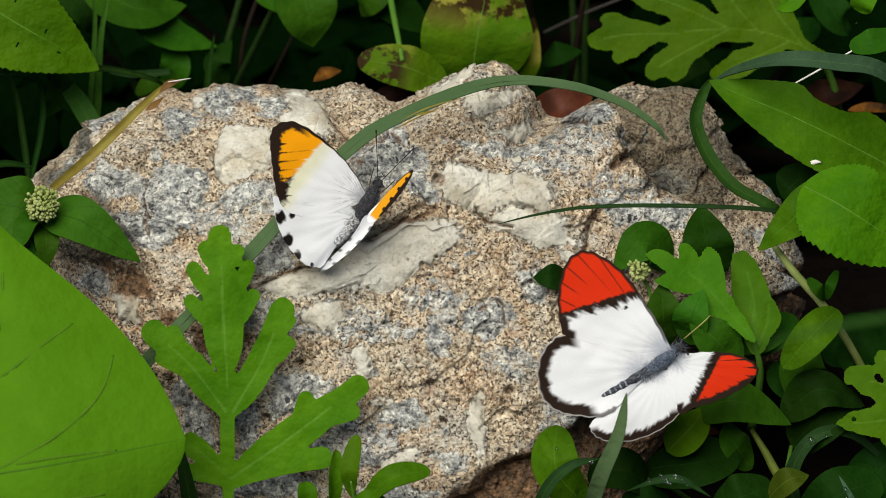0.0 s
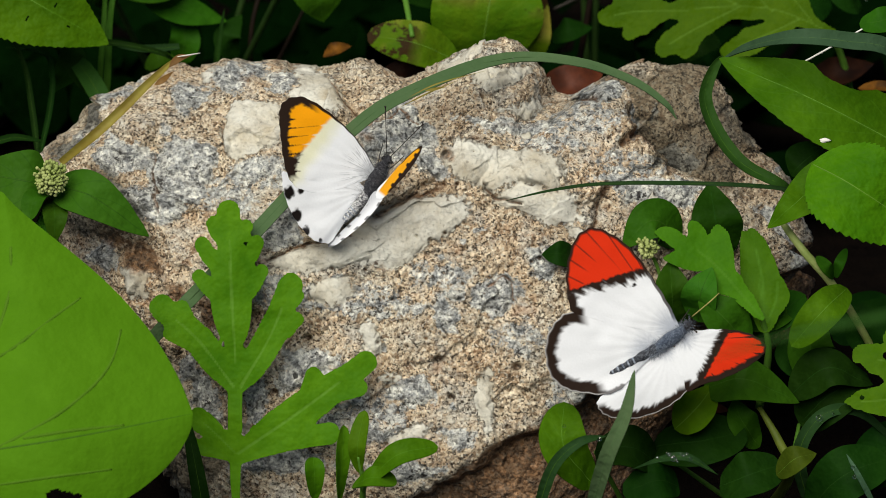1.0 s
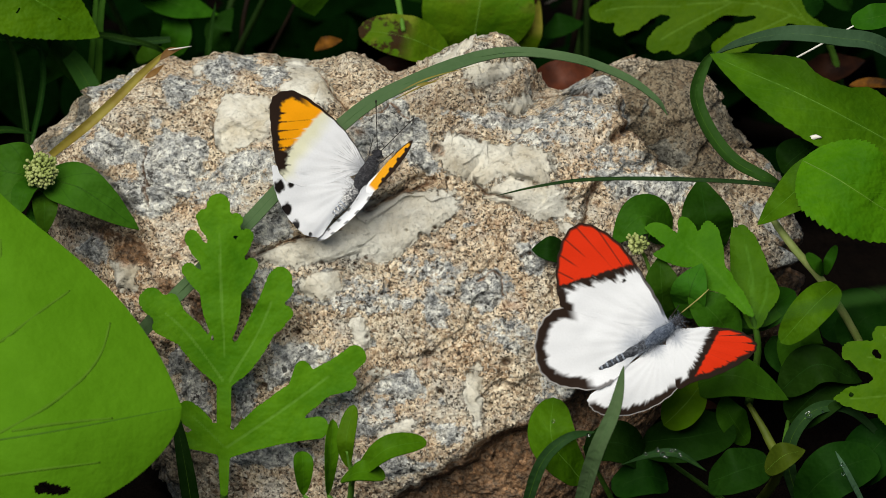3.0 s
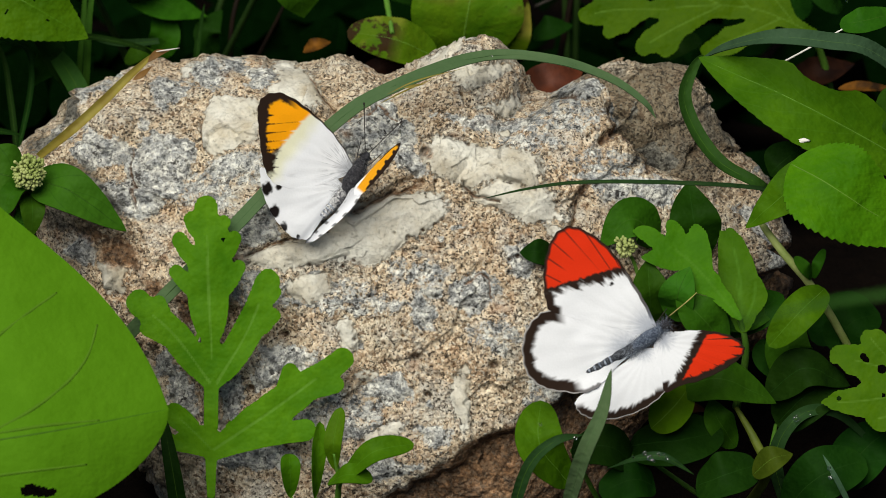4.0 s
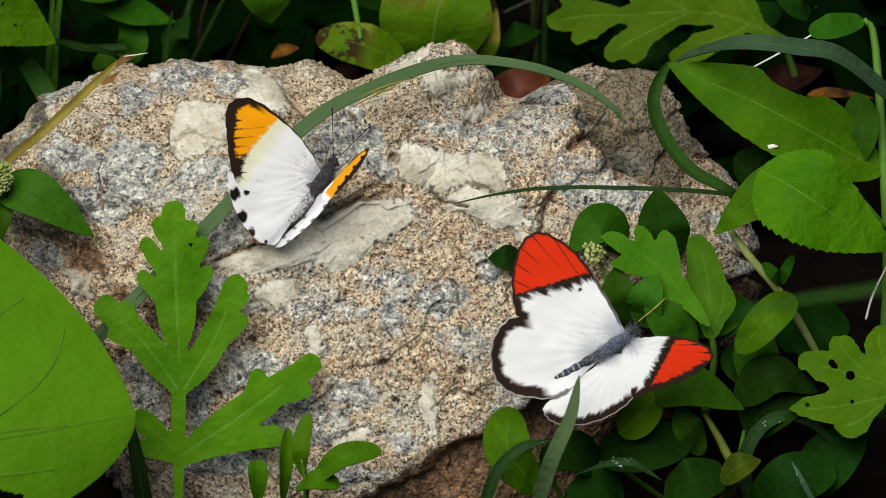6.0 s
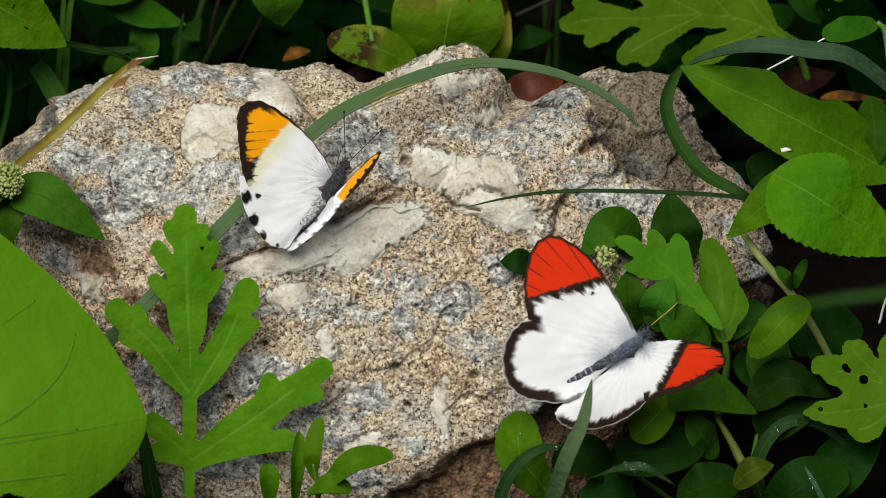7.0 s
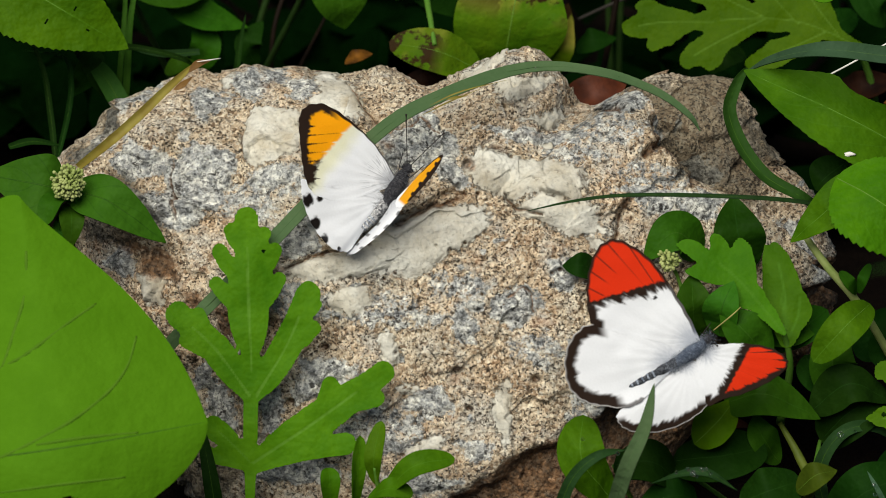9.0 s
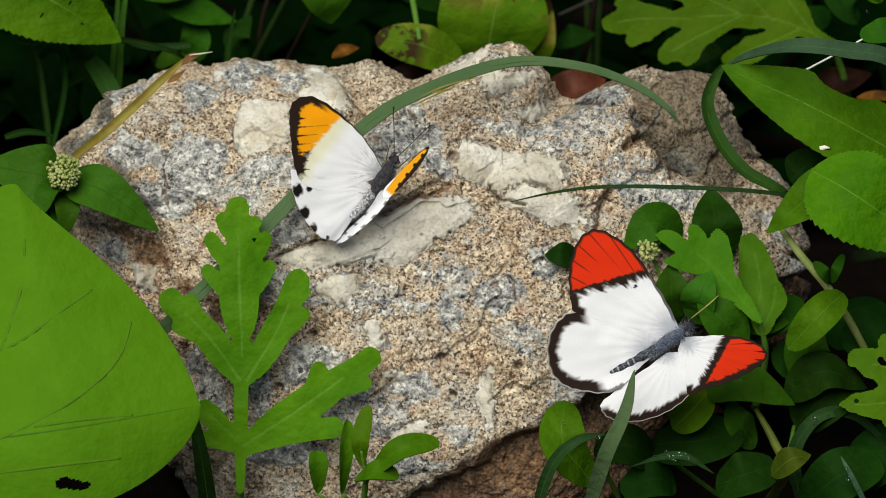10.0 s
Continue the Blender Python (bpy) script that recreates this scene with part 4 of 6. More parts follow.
def fur_tuft(parent, around, count, length, material, seed):
    """Fine hairs along the thorax."""
    rng = np.random.default_rng(seed)
    a, b = around
    verts, faces, base = [], [], 0
    for _ in range(count):
        at = a + (b - a) * rng.uniform(-0.05, 1.1)
        way = unit(np.array([rng.normal(), rng.normal(), abs(rng.normal()) * 0.7]) + (b - a) / np.linalg.norm(b - a) * 1.0)
        v, f = tube([at + way * 0.5, at + way * (0.5 + length * rng.uniform(0.6, 1.2))], [0.035, 0.006], 3, 2)
        verts.append(v)
        faces += [tuple(i + base for i in q) for q in f]
        base += len(v)
    ob = part("hair", mesh_of("hair", np.vstack(verts), faces, material), parent, "fine pale grey hairs")
    tagged(ob, kind="stuff")


def legs_and_feelers(parent, head, thorax, side, reach, feelers):
    for tip in feelers:
        tip = np.array(tip)
        bend = (head + tip) / 2 + np.array([0, 0, 0.6])
        v, f = tube([head, bend, head + (tip - head) * 0.93, tip], [0.10, 0.08, 0.10, 0.24], 6, 18)
        part("antenna", mesh_of("antenna", v, f, CHITIN), parent, "thin dark clubbed antenna")
    for k, along in enumerate((0.15, 0.5, 0.85)):
        for sign in (-1, 1):
            at = head + (thorax - head) * along
            knee = at + side * sign * reach * 0.5 + np.array([0, 0, -0.6])
            foot = at + side * sign * reach + (head - thorax) * (0.5 - along) * 1.2 + np.array([0, 0, -3.4])
            v, f = tube([at, knee, foot], [0.16, 0.12, 0.07], 6, 10)
            part("leg", mesh_of("leg", v, f, CHITIN), parent)


def build_orange_butterfly():
    """White with orange tips; one side open to the view, the other nearly edge-on."""
    seat = (-15.5, 9.2, 17)
    ob = thing("butterfly", seat, "white butterfly with black-edged orange wing tips on rock", "butterfly", "butterflies on the rock")
    head = (*(2.94, 3.36), 1.6)
    tail = (*(-6.50, -9.23), 1.2)
    waist = (*(-1.26, -3.99), 1.4)
    a, b, side = body(ob, (head, waist, tail), 1.75, 0.95, FUR_DARK, ABDOMEN)
    fur_tuft(ob, (a, b), 1200, 2.5, HAIR_DARK, 2)

    def fore_paint(xy, rim, ang):
        tone = np.tile(np.array(WHITE), (len(xy), 1))
        root = np.hypot(xy[:, 0] - 0, xy[:, 1] - 1.0)
        lean = 0.25 * step(xy[:, 1], 10.5, 14.5)
        vein = np.abs(((xy[:, 1] * 0.6 - (0.06 + lean) * (xy[:, 0] + 17.0)) % 1.0) - 0.5)
        edge = beyond(xy, (-15.2, 3.2), (-8.2, 10.9)) + ragged(xy, 1.4, 1.1, 3) - 0.5 * step(0.12 - vein, 0, 0.12)
        tone = over(tone, step(beyond(xy, (-12.38, 0.84), (-6.50, 10.07)) + ragged(xy, 2.0, 1.6, 6), -1.4, 1.8) * 0.85, CREAM)
        tone = over(tone, step(edge, -0.45, 0.25), ORANGE)
        comb = 1.35 + 0.75 * step(xy[:, 1], 7.0, 11.0) * step(-xy[:, 0], 13.0, 16.0) + 1.7 * step(11.8 - xy[:, 1], 0, 0.8) * step(0.14 - vein, 0.0, 0.14) * (1 + combed(xy, ang, 1.4, 11)) + ragged(xy, 0.5, 0.9, 5)
        outer = beyond(xy, (-10.07, -2.94), (-10.07, 15.53))
        clear = step(beyond(xy, (-14.90, -0.42), (-1.68, -0.21)), -0.2, 1.0)
        dark = step(comb + 0.25 * step(-xy[:, 1], -4, 2) - rim, -0.25, 0.25) * step(outer, -0.5, 2.2) * clear
        costa = step(0.22 - rim + 0.45 * step(-xy[:, 0], 3, 12), -0.1, 0.15) * step(-beyond(xy, (1.26, -0.42), (-17.21, 12.59)), 0.6, 1.4)
        corner = step(1.12 - np.hypot((xy[:, 0] + 15.9) / 1.35, (xy[:, 1] - 1.7) / 2.5) + ragged(xy, 0.9, 1.2, 9) + combed(xy, ang, 1.0, 13), -0.25, 0.35)
        bridge = step(0.55 - np.abs(edge + 0.2) + ragged(xy, 0.6, 1.0, 19), -0.1, 0.4) * step(-xy[:, 0], 12.8, 14.0)
        corner = np.maximum(corner, bridge * 0.85)
        tone = over(tone, np.maximum(np.maximum(dark, costa), corner), BROWN)
        lines = step(0.06 - vein, 0, 0.05) * step(edge, 0.3, 0.6) * step(10.6 - xy[:, 1], 0, 0.6) * step(6.5 + combed(xy, ang, 6.0, 15) - rim, 0, 2.0)
        tone = over(tone, lines * 0.65, BROWN)
        tone = over(tone, step(3.6 - root + ragged(xy, 0.7, 2.0, 4), 0, 3.2) * 0.55, GREY)
        strand = step(combed(xy, ang, 2.0, 8) + ragged(xy, 0.4, 0.8, 28), 0.12, 0.5)
        return over(tone, strand * step(7.5 - root, 0, 4.0) * 0.45, (0.14, 0.15, 0.17))

    def hind_paint(xy, rim, ang):
        tone = np.tile(np.array(WHITE), (len(xy), 1))
        for spot, size in (((-15.95, -3.15), 0.62), ((-14.48, -7.34), 0.58), ((-12.59, -10.49), 0.5), ((-13.64, -2.60), 0.34), ((-9.86, -12.51), 0.28)):
            d = np.hypot(xy[:, 0] - spot[0], (xy[:, 1] - spot[1]) * 0.75) + ragged(xy, 0.7, 0.7, 8)
            tone = over(tone, step(size * 1.6 - d, -0.15, 0.2), BLACK)
        tone = over(tone, step(ragged(xy, 2.5, 1.0, 12), 0.1, 0.4) * 0.12, GREY)
        hinge = np.abs(beyond(xy, (-1.26, -2.94), (-6.71, -9.65)))
        tone = over(tone, step(combed(xy, ang, 2.0, 9), 0.2, 0.5) * step(5.0 - np.hypot(xy[:, 0], xy[:, 1]), 0, 3.0) * 0.5, GREY)
        return over(tone, step(1.1 - hinge, 0, 0.9) * 0.45, GREY)

    def left(xy):
        away = beyond(xy, (3.36, 4.20), (-6.71, -9.65))
        return 2.0 - 0.27 * np.minimum(away, 0)

    wing(ob, "hindwing", [(-1.05, -2.94), (-3.78, -0.42), (-10.07, -1.05), (-15.11, 0.00), (-17.08, 1.05), (-17.21, -0.84), (-16.95, -2.94), (-16.28, -5.04), (-15.23, -7.39), (-13.93, -9.44), (-12.17, -11.41), (-10.70, -12.46), (-9.15, -12.80), (-7.85, -12.59), (-6.92, -10.91), (-6.09, -8.81), (-4.20, -6.29)],
         (-1.47, -2.73), lambda xy: left(xy) - 0.03, hind_paint, "white hindwing with black spots along its rim")
    wing(ob, "forewing", [(0.84, 0.84), (-1.05, 4.70), (-3.27, 7.76), (-5.46, 10.07), (-7.89, 12.17), (-10.49, 14.06), (-13.35, 15.36), (-15.70, 15.15), (-17.21, 14.06), (-17.75, 12.38), (-17.75, 10.28), (-17.50, 7.76), (-17.16, 4.62), (-16.66, 1.89), (-15.82, -0.42), (-14.44, -2.01), (-11.33, -2.94), (-6.29, -2.22), (-1.68, -0.63)],
         (0.08, 0.76), left, fore_paint, "white forewing with a black-edged orange tip")

    def right(xy):
        away = beyond(xy, (2.94, 3.36), (-6.29, -9.65))
        return 1.0 + 1.3 * np.clip(away, 0, 9)

    def right_fore(xy, rim, ang):
        tone = np.tile(np.array(WHITE), (len(xy), 1))
        strip = beyond(xy, (2.31, -3.99), (9.78, 5.79)) + ragged(xy, 0.7, 0.25, 5)
        along = beyond(xy, (-0.42, -0.84), (5.04, -5.46))
        tone = over(tone, step(1.6 - strip, -0.12, 0.12) * step(along, -0.6, 0.2), (0.82, 0.38, 0.012))
        notch = step(np.cos(along * 2.6), 0.3, 0.9) * 0.35
        tone = over(tone, step(0.08 + notch - strip, -0.08, 0.1) * step(along, 0.4, 1.0), BROWN)
        costa = step(0.16 - rim, -0.05, 0.05) * step(along, 6.0, 7.0)
        return over(tone, np.maximum(costa, step(along, 10.6, 11.2)), BROWN)

    def right_hind(xy, rim, ang):
        tone = np.tile(np.array(WHITE), (len(xy), 1))
        marks = step(np.cos(np.hypot(xy[:, 0], xy[:, 1]) * 2.4 + ragged(xy, 1.5, 3.0, 2)), 0.35, 0.8) * step(0.5 - rim, 0, 0.25) * step(beyond(xy, (2.10, -3.78), (-7.97, -13.43)) + 1.2, 0, 0.6)
        near = step(beyond(xy, (1.26, -2.94), (-7.13, -12.17)), 0.0, 1.6)
        tone = over(tone, (1 - near) * 0.45, GREY)
        return over(tone, marks * 0.75, BLACK)

    wing(ob, "hindwing", [(0.21, -2.94), (1.89, -2.52), (2.18, -3.99), (1.18, -5.71), (-0.42, -7.64), (-2.60, -9.82), (-5.04, -11.79), (-7.05, -13.22), (-8.39, -13.51), (-8.23, -12.80), (-6.71, -11.41), (-4.83, -9.74), (-3.06, -7.89), (-1.05, -5.12)],
         (0.21, -4.62), lambda xy: right(xy) - 0.3, right_hind, "white hindwing seen nearly edge-on")
    wing(ob, "forewing", [(1.26, -2.10), (3.27, 0.00), (5.54, 2.60), (7.64, 4.74), (9.40, 6.04), (9.74, 5.79), (9.02, 3.99), (7.34, 1.43), (5.12, -1.18), (2.94, -3.40), (1.76, -4.20), (0.84, -3.78)],
         (2.18, -2.10), right, right_fore, "white and orange forewing seen nearly edge-on")
    legs_and_feelers(ob, a, b, side, 2.4, ((*(9.90, 10.41), 1.5), (*(2.60, 13.64), 6.5)))


def build_red_butterfly():
    seat = (42.1, -21.8, 38)
    ob = thing("butterfly", seat, "white butterfly with scarlet, dark-banded wing tips spread flat", "butterfly", "butterflies on the rock")
    head = (*(2.92, 2.92), 1.0)
    waist = (*(-3.45, -1.59), 1.0)
    tail = (*(-12.49, -6.38), 0.6)
    a, b, side = body(ob, (head, waist, tail), 1.5, 1.0, FUR, ABDOMEN_DARK)
    fur_tuft(ob, (a, b), 2600, 1.5, HAIR_PALE, 3)

    def hairs(tone, xy, centre, reach):
        far = np.hypot(xy[:, 0] - centre[0], xy[:, 1] - centre[1])
        turn = np.arctan2(xy[:, 1] - centre[1], xy[:, 0] - centre[0])
        streak = fbm(np.column_stack([np.cos(turn) * 9, np.sin(turn) * 9, far * 0.25]), 0.5, 3, 14)
        d = far + streak * 2.2 + ragged(xy, 0.5, 1.2, 44)
        return over(tone, step(reach * 1.25 - d, 0, reach * 1.2) * 0.62, (0.20, 0.24, 0.32))

    def fore_left(xy, rim, ang):
        tone = np.tile(np.array(WHITE), (len(xy), 1))
        vein = np.abs(((ang * 8.0) % 1.0) - 0.5)
        line = beyond(xy, (-19.66, 8.77), (-5.05, 13.29)) + ragged(xy, 0.7, 0.9, 3)
        tone = over(tone, step(line + 0.75 + ragged(xy, 0.5, 0.7, 31) + combed(xy, ang, 2.6, 3), -0.6, 0.7), BROWN)
        tone = over(tone, step(line - 0.85, -0.15, 0.15), RED)
        clear = step(beyond(xy, (-18.60, 6.11), (0.80, 3.08)), 0.2, 1.4)
        outer = step(1.5 + ragged(xy, 0.6, 0.7, 15) - rim, -0.3, 0.3) * step(beyond(xy, (-15.15, 8.50), (-19.93, 14.35)), -0.6, 0.4) * step(-line, -0.6, 0.4) * step((-16.47, 7.97)[0] - xy[:, 0], 0.0, 1.0)
        costa = step(0.55 - rim, -0.12, 0.12) * clear * step(xy[:, 1], 1.5, 4.0)
        rimline = step(0.4 - rim, -0.12, 0.12) * step(line, -0.6, 0.2)
        cost2 = step(1.2 - rim + ragged(xy, 0.5, 0.6, 18), -0.2, 0.3) * step(-beyond(xy, (-0.80, 2.66), (-7.71, 17.54)) - 0.5, 0.0, 0.6) * step(line + 5.0, 0, 2.0) * clear
        tone = over(tone, np.maximum.reduce([outer, costa * 0.9, rimline, cost2]), BROWN)
        tone = over(tone, step(0.075 - vein, 0, 0.06) * step(line, 0.9, 1.1) * step(5.2 + combed(xy, ang, 5.0, 23) - rim, 0, 2.4) * 0.85, BROWN)
        dot = np.hypot((xy[:, 0] - (-7.44, 10.63)[0]) * 1.2 + (xy[:, 1] - (-7.44, 10.63)[1]) * -0.5, xy[:, 1] - (-7.44, 10.63)[1])
        tone = over(tone, step(0.48 - dot, 0, 0.15), BLACK)
        return hairs(tone, xy, (-0.27, 2.66), 4.3)

    def hind_left(xy, rim, ang):
        tone = np.tile(np.array(WHITE), (len(xy), 1))
        west = step(beyond(xy, (-11.96, -13.29), (-17.17, 6.38)), -0.8, 1.4)
        tone = over(tone, step(2.1 + ragged(xy, 0.7, 0.5, 4) + combed(xy, ang, 1.1, 4) - rim, -0.5, 0.5) * west, BROWN)
        south = step(0.75 - rim + ragged(xy, 0.6, 0.6, 21), -0.2, 0.3) * step(beyond(xy, (-21.52, -7.44), (-9.83, -9.03)) * -1 + 1.2, 0, 0.4)
        tone = over(tone, south * 0.8, BROWN)
        tone = over(tone, step(0.2 - rim, -0.06, 0.06) * west * 0.75, (0.66, 0.64, 0.62))
        return hairs(tone, xy, (-4.52, -2.13), 4.6)

    def fore_right(xy, rim, ang):
        tone = np.tile(np.array(WHITE), (len(xy), 1))
        vein = np.abs(((ang * 9.0) % 1.0) - 0.5)
        line = -beyond(xy, (5.58, -8.24), (10.79, 2.02)) + ragged(xy, 0.6, 0.7, 5)
        tone = over(tone, step(line + 1.2 + ragged(xy, 0.5, 0.5, 33) + combed(xy, ang, 0.9, 5), -0.4, 0.45), BROWN)
        tone = over(tone, step(line - 0.25, -0.15, 0.15), RED)
        tone = over(tone, step(0.42 + 1.3 * step(0.16 - vein, 0, 0.16) - rim, -0.15, 0.15) * step(line, -1.6, -1.0), BROWN)
        tone = over(tone, step(0.05 - vein, 0, 0.05) * step(line, 0.2, 0.6) * 0.12, BROWN)
        south = step(1.2 - rim + ragged(xy, 0.6, 0.7, 17), -0.2, 0.3) * step(-beyond(xy, (2.92, -7.44), (7.17, -5.85)), 0.0, 0.6)
        tone = over(tone, south, BROWN)
        dot = np.hypot((xy[:, 0] - (9.41, -0.43)[0]) * 0.7, (xy[:, 1] - (9.41, -0.43)[1]) * 1.6)
        tone = over(tone, step(0.5 - dot, 0, 0.2), BLACK)
        return hairs(tone, xy, (2.39, 0.53), 2.6)

    def hind_right(xy, rim, ang):
        tone = np.tile(np.array(WHITE), (len(xy), 1))
        south = step(-beyond(xy, (-14.61, -11.80), (2.92, -7.97)), 0.2, 1.6)
        tone = over(tone, step(1.55 + ragged(xy, 0.7, 0.5, 6) + combed(xy, ang, 1.2, 6) - rim, -0.4, 0.4) * south, BROWN)
        tone = over(tone, step(0.14 - rim, -0.06, 0.06) * south * 0.8, (0.7, 0.68, 0.66))
        return hairs(tone, xy, (-1.33, -1.59), 2.6)

    def left(xy):
        away = beyond(xy, (2.92, 2.92), (-12.49, -6.38))
        return 1.4 - 0.10 * np.minimum(away, 0)

    def right(xy):
        away = beyond(xy, (2.92, 2.92), (-12.49, -6.38))
        return 1.4 - 0.06 * np.maximum(away, 0)

    wing(ob, "hindwing", [(-1.33, 0.53), (-7.17, 2.92), (-15.15, 5.05), (-19.66, 5.47), (-21.63, 4.36), (-23.28, 2.23), (-24.18, -0.96), (-23.97, -4.25), (-23.06, -6.75), (-21.20, -8.56), (-18.97, -9.51), (-16.47, -9.88), (-13.29, -10.15), (-10.63, -9.46), (-8.77, -7.97), (-7.17, -5.85), (-4.25, -3.19)],
         (-2.92, -0.64), lambda xy: left(xy) - 0.03, hind_left, "white hindwing with a broad dark brown rim")
    wing(ob, "forewing", [(1.06, 2.39), (-0.53, 6.38), (-2.13, 9.14), (-4.25, 12.49), (-6.11, 15.15), (-8.24, 17.64), (-10.63, 19.56), (-13.55, 21.15), (-15.89, 21.47), (-17.96, 20.30), (-19.29, 18.07), (-20.09, 14.99), (-20.35, 11.96), (-20.04, 8.50), (-19.40, 5.85), (-18.07, 5.10), (-13.55, 3.88), (-8.24, 2.82), (-2.39, 1.33)],
         (0.00, 2.55), left, fore_left, "white forewing with a scarlet tip and dark band")
    low_wing = wing(ob, "hindwing", [(-1.33, -1.59), (1.33, -2.13), (2.60, -7.97), (2.92, -9.67), (0.90, -11.69), (-2.29, -13.61), (-6.54, -14.93), (-10.26, -14.99), (-12.65, -14.19), (-13.82, -12.86), (-13.82, -11.43), (-11.43, -9.30), (-8.24, -6.64), (-4.52, -3.99)],
         (-0.53, -2.66), lambda xy: right(xy) - 0.15, hind_right, "white hindwing with a dark brown rim")
    tip_wing = wing(ob, "forewing", [(1.59, 1.33), (5.05, 1.81), (8.24, 2.07), (11.43, 1.97), (14.51, 1.38), (16.85, 0.21), (17.96, -1.28), (17.48, -2.71), (15.57, -4.36), (12.91, -5.95), (9.30, -7.55), (6.11, -8.40), (3.19, -9.78), (2.50, -7.97), (1.75, -4.78), (0.80, -1.59)],
         (1.97, -0.11), right, fore_right, "white forewing with a scarlet tip and dark band")
    legs_and_feelers(ob, a, b, side, 2.4, ((*(4.25, 2.92), 3.5), (*(4.41, 1.86), 2.0)))
    return low_wing, tip_wing


build_orange_butterfly()
TWITCHING = build_red_butterfly()

# ---- plants in front of the rock ----
def herb(at, label, category="plant", name="herb", group="herbs round the rock"):
    return thing(name, at, label, category, group)


def broad_leaf_plant():
    ob = herb((-107.6, -72.7, 40), "large round bright green leaf on a stalk before the rock", name="broad_leaf_plant")
    sheet = leaf(ob, [(-105.7, -45.6, 52), (-75.9, -41.0, 60), (-48.4, -35.7, 50)], 102, "broad", LEAF_BROAD, face=(-0.05, 0.25, 1), n=150, m=91, cup=-0.10, ripple=0.10, lower=0.30,
                 holes=((0.515, 0.176, 0.026, 0.034), (0.545, 0.155, 0.024, 0.030), (0.575, 0.135, 0.022, 0.026)), label="broad matt green leaf with dark veins and a bitten hole")
    for path in ([(-92.4, -45.2, 55), (-86.1, -42.6, 55), (-80.0, -39.6, 55), (-72.5, -35.2, 55), (-66.5, -30.1, 55), (-63.4, -25.4, 55), (-62.1, -20.0, 55)],
                 [(-86.4, -26.0, 55), (-85.0, -21.3, 55), (-82.8, -12.1, 55), (-83.0, -4.5, 55)],
                 [(-86.4, -26.0, 55), (-81.9, -23.5, 55), (-75.1, -18.1, 55), (-69.8, -14.1, 55)],
                 [(-79.2, -40.0, 55), (-70.9, -38.6, 55), (-60.9, -37.6, 55)],
                 [(-85.9, -48.9, 55), (-74.5, -47.1, 55), (-63.0, -45.7, 55)],
                 [(-93.8, -30.2, 55), (-86.4, -26.0, 55)]):
        drawn_vein(sheet, local(ob, path), 0.38)
    stem(ob, [(-105.7, -45.6, 52), (-111.4, -54.3, 44), (-107.6, -72.7, 40)], [0.9, 1.1, 1.3], STEM)


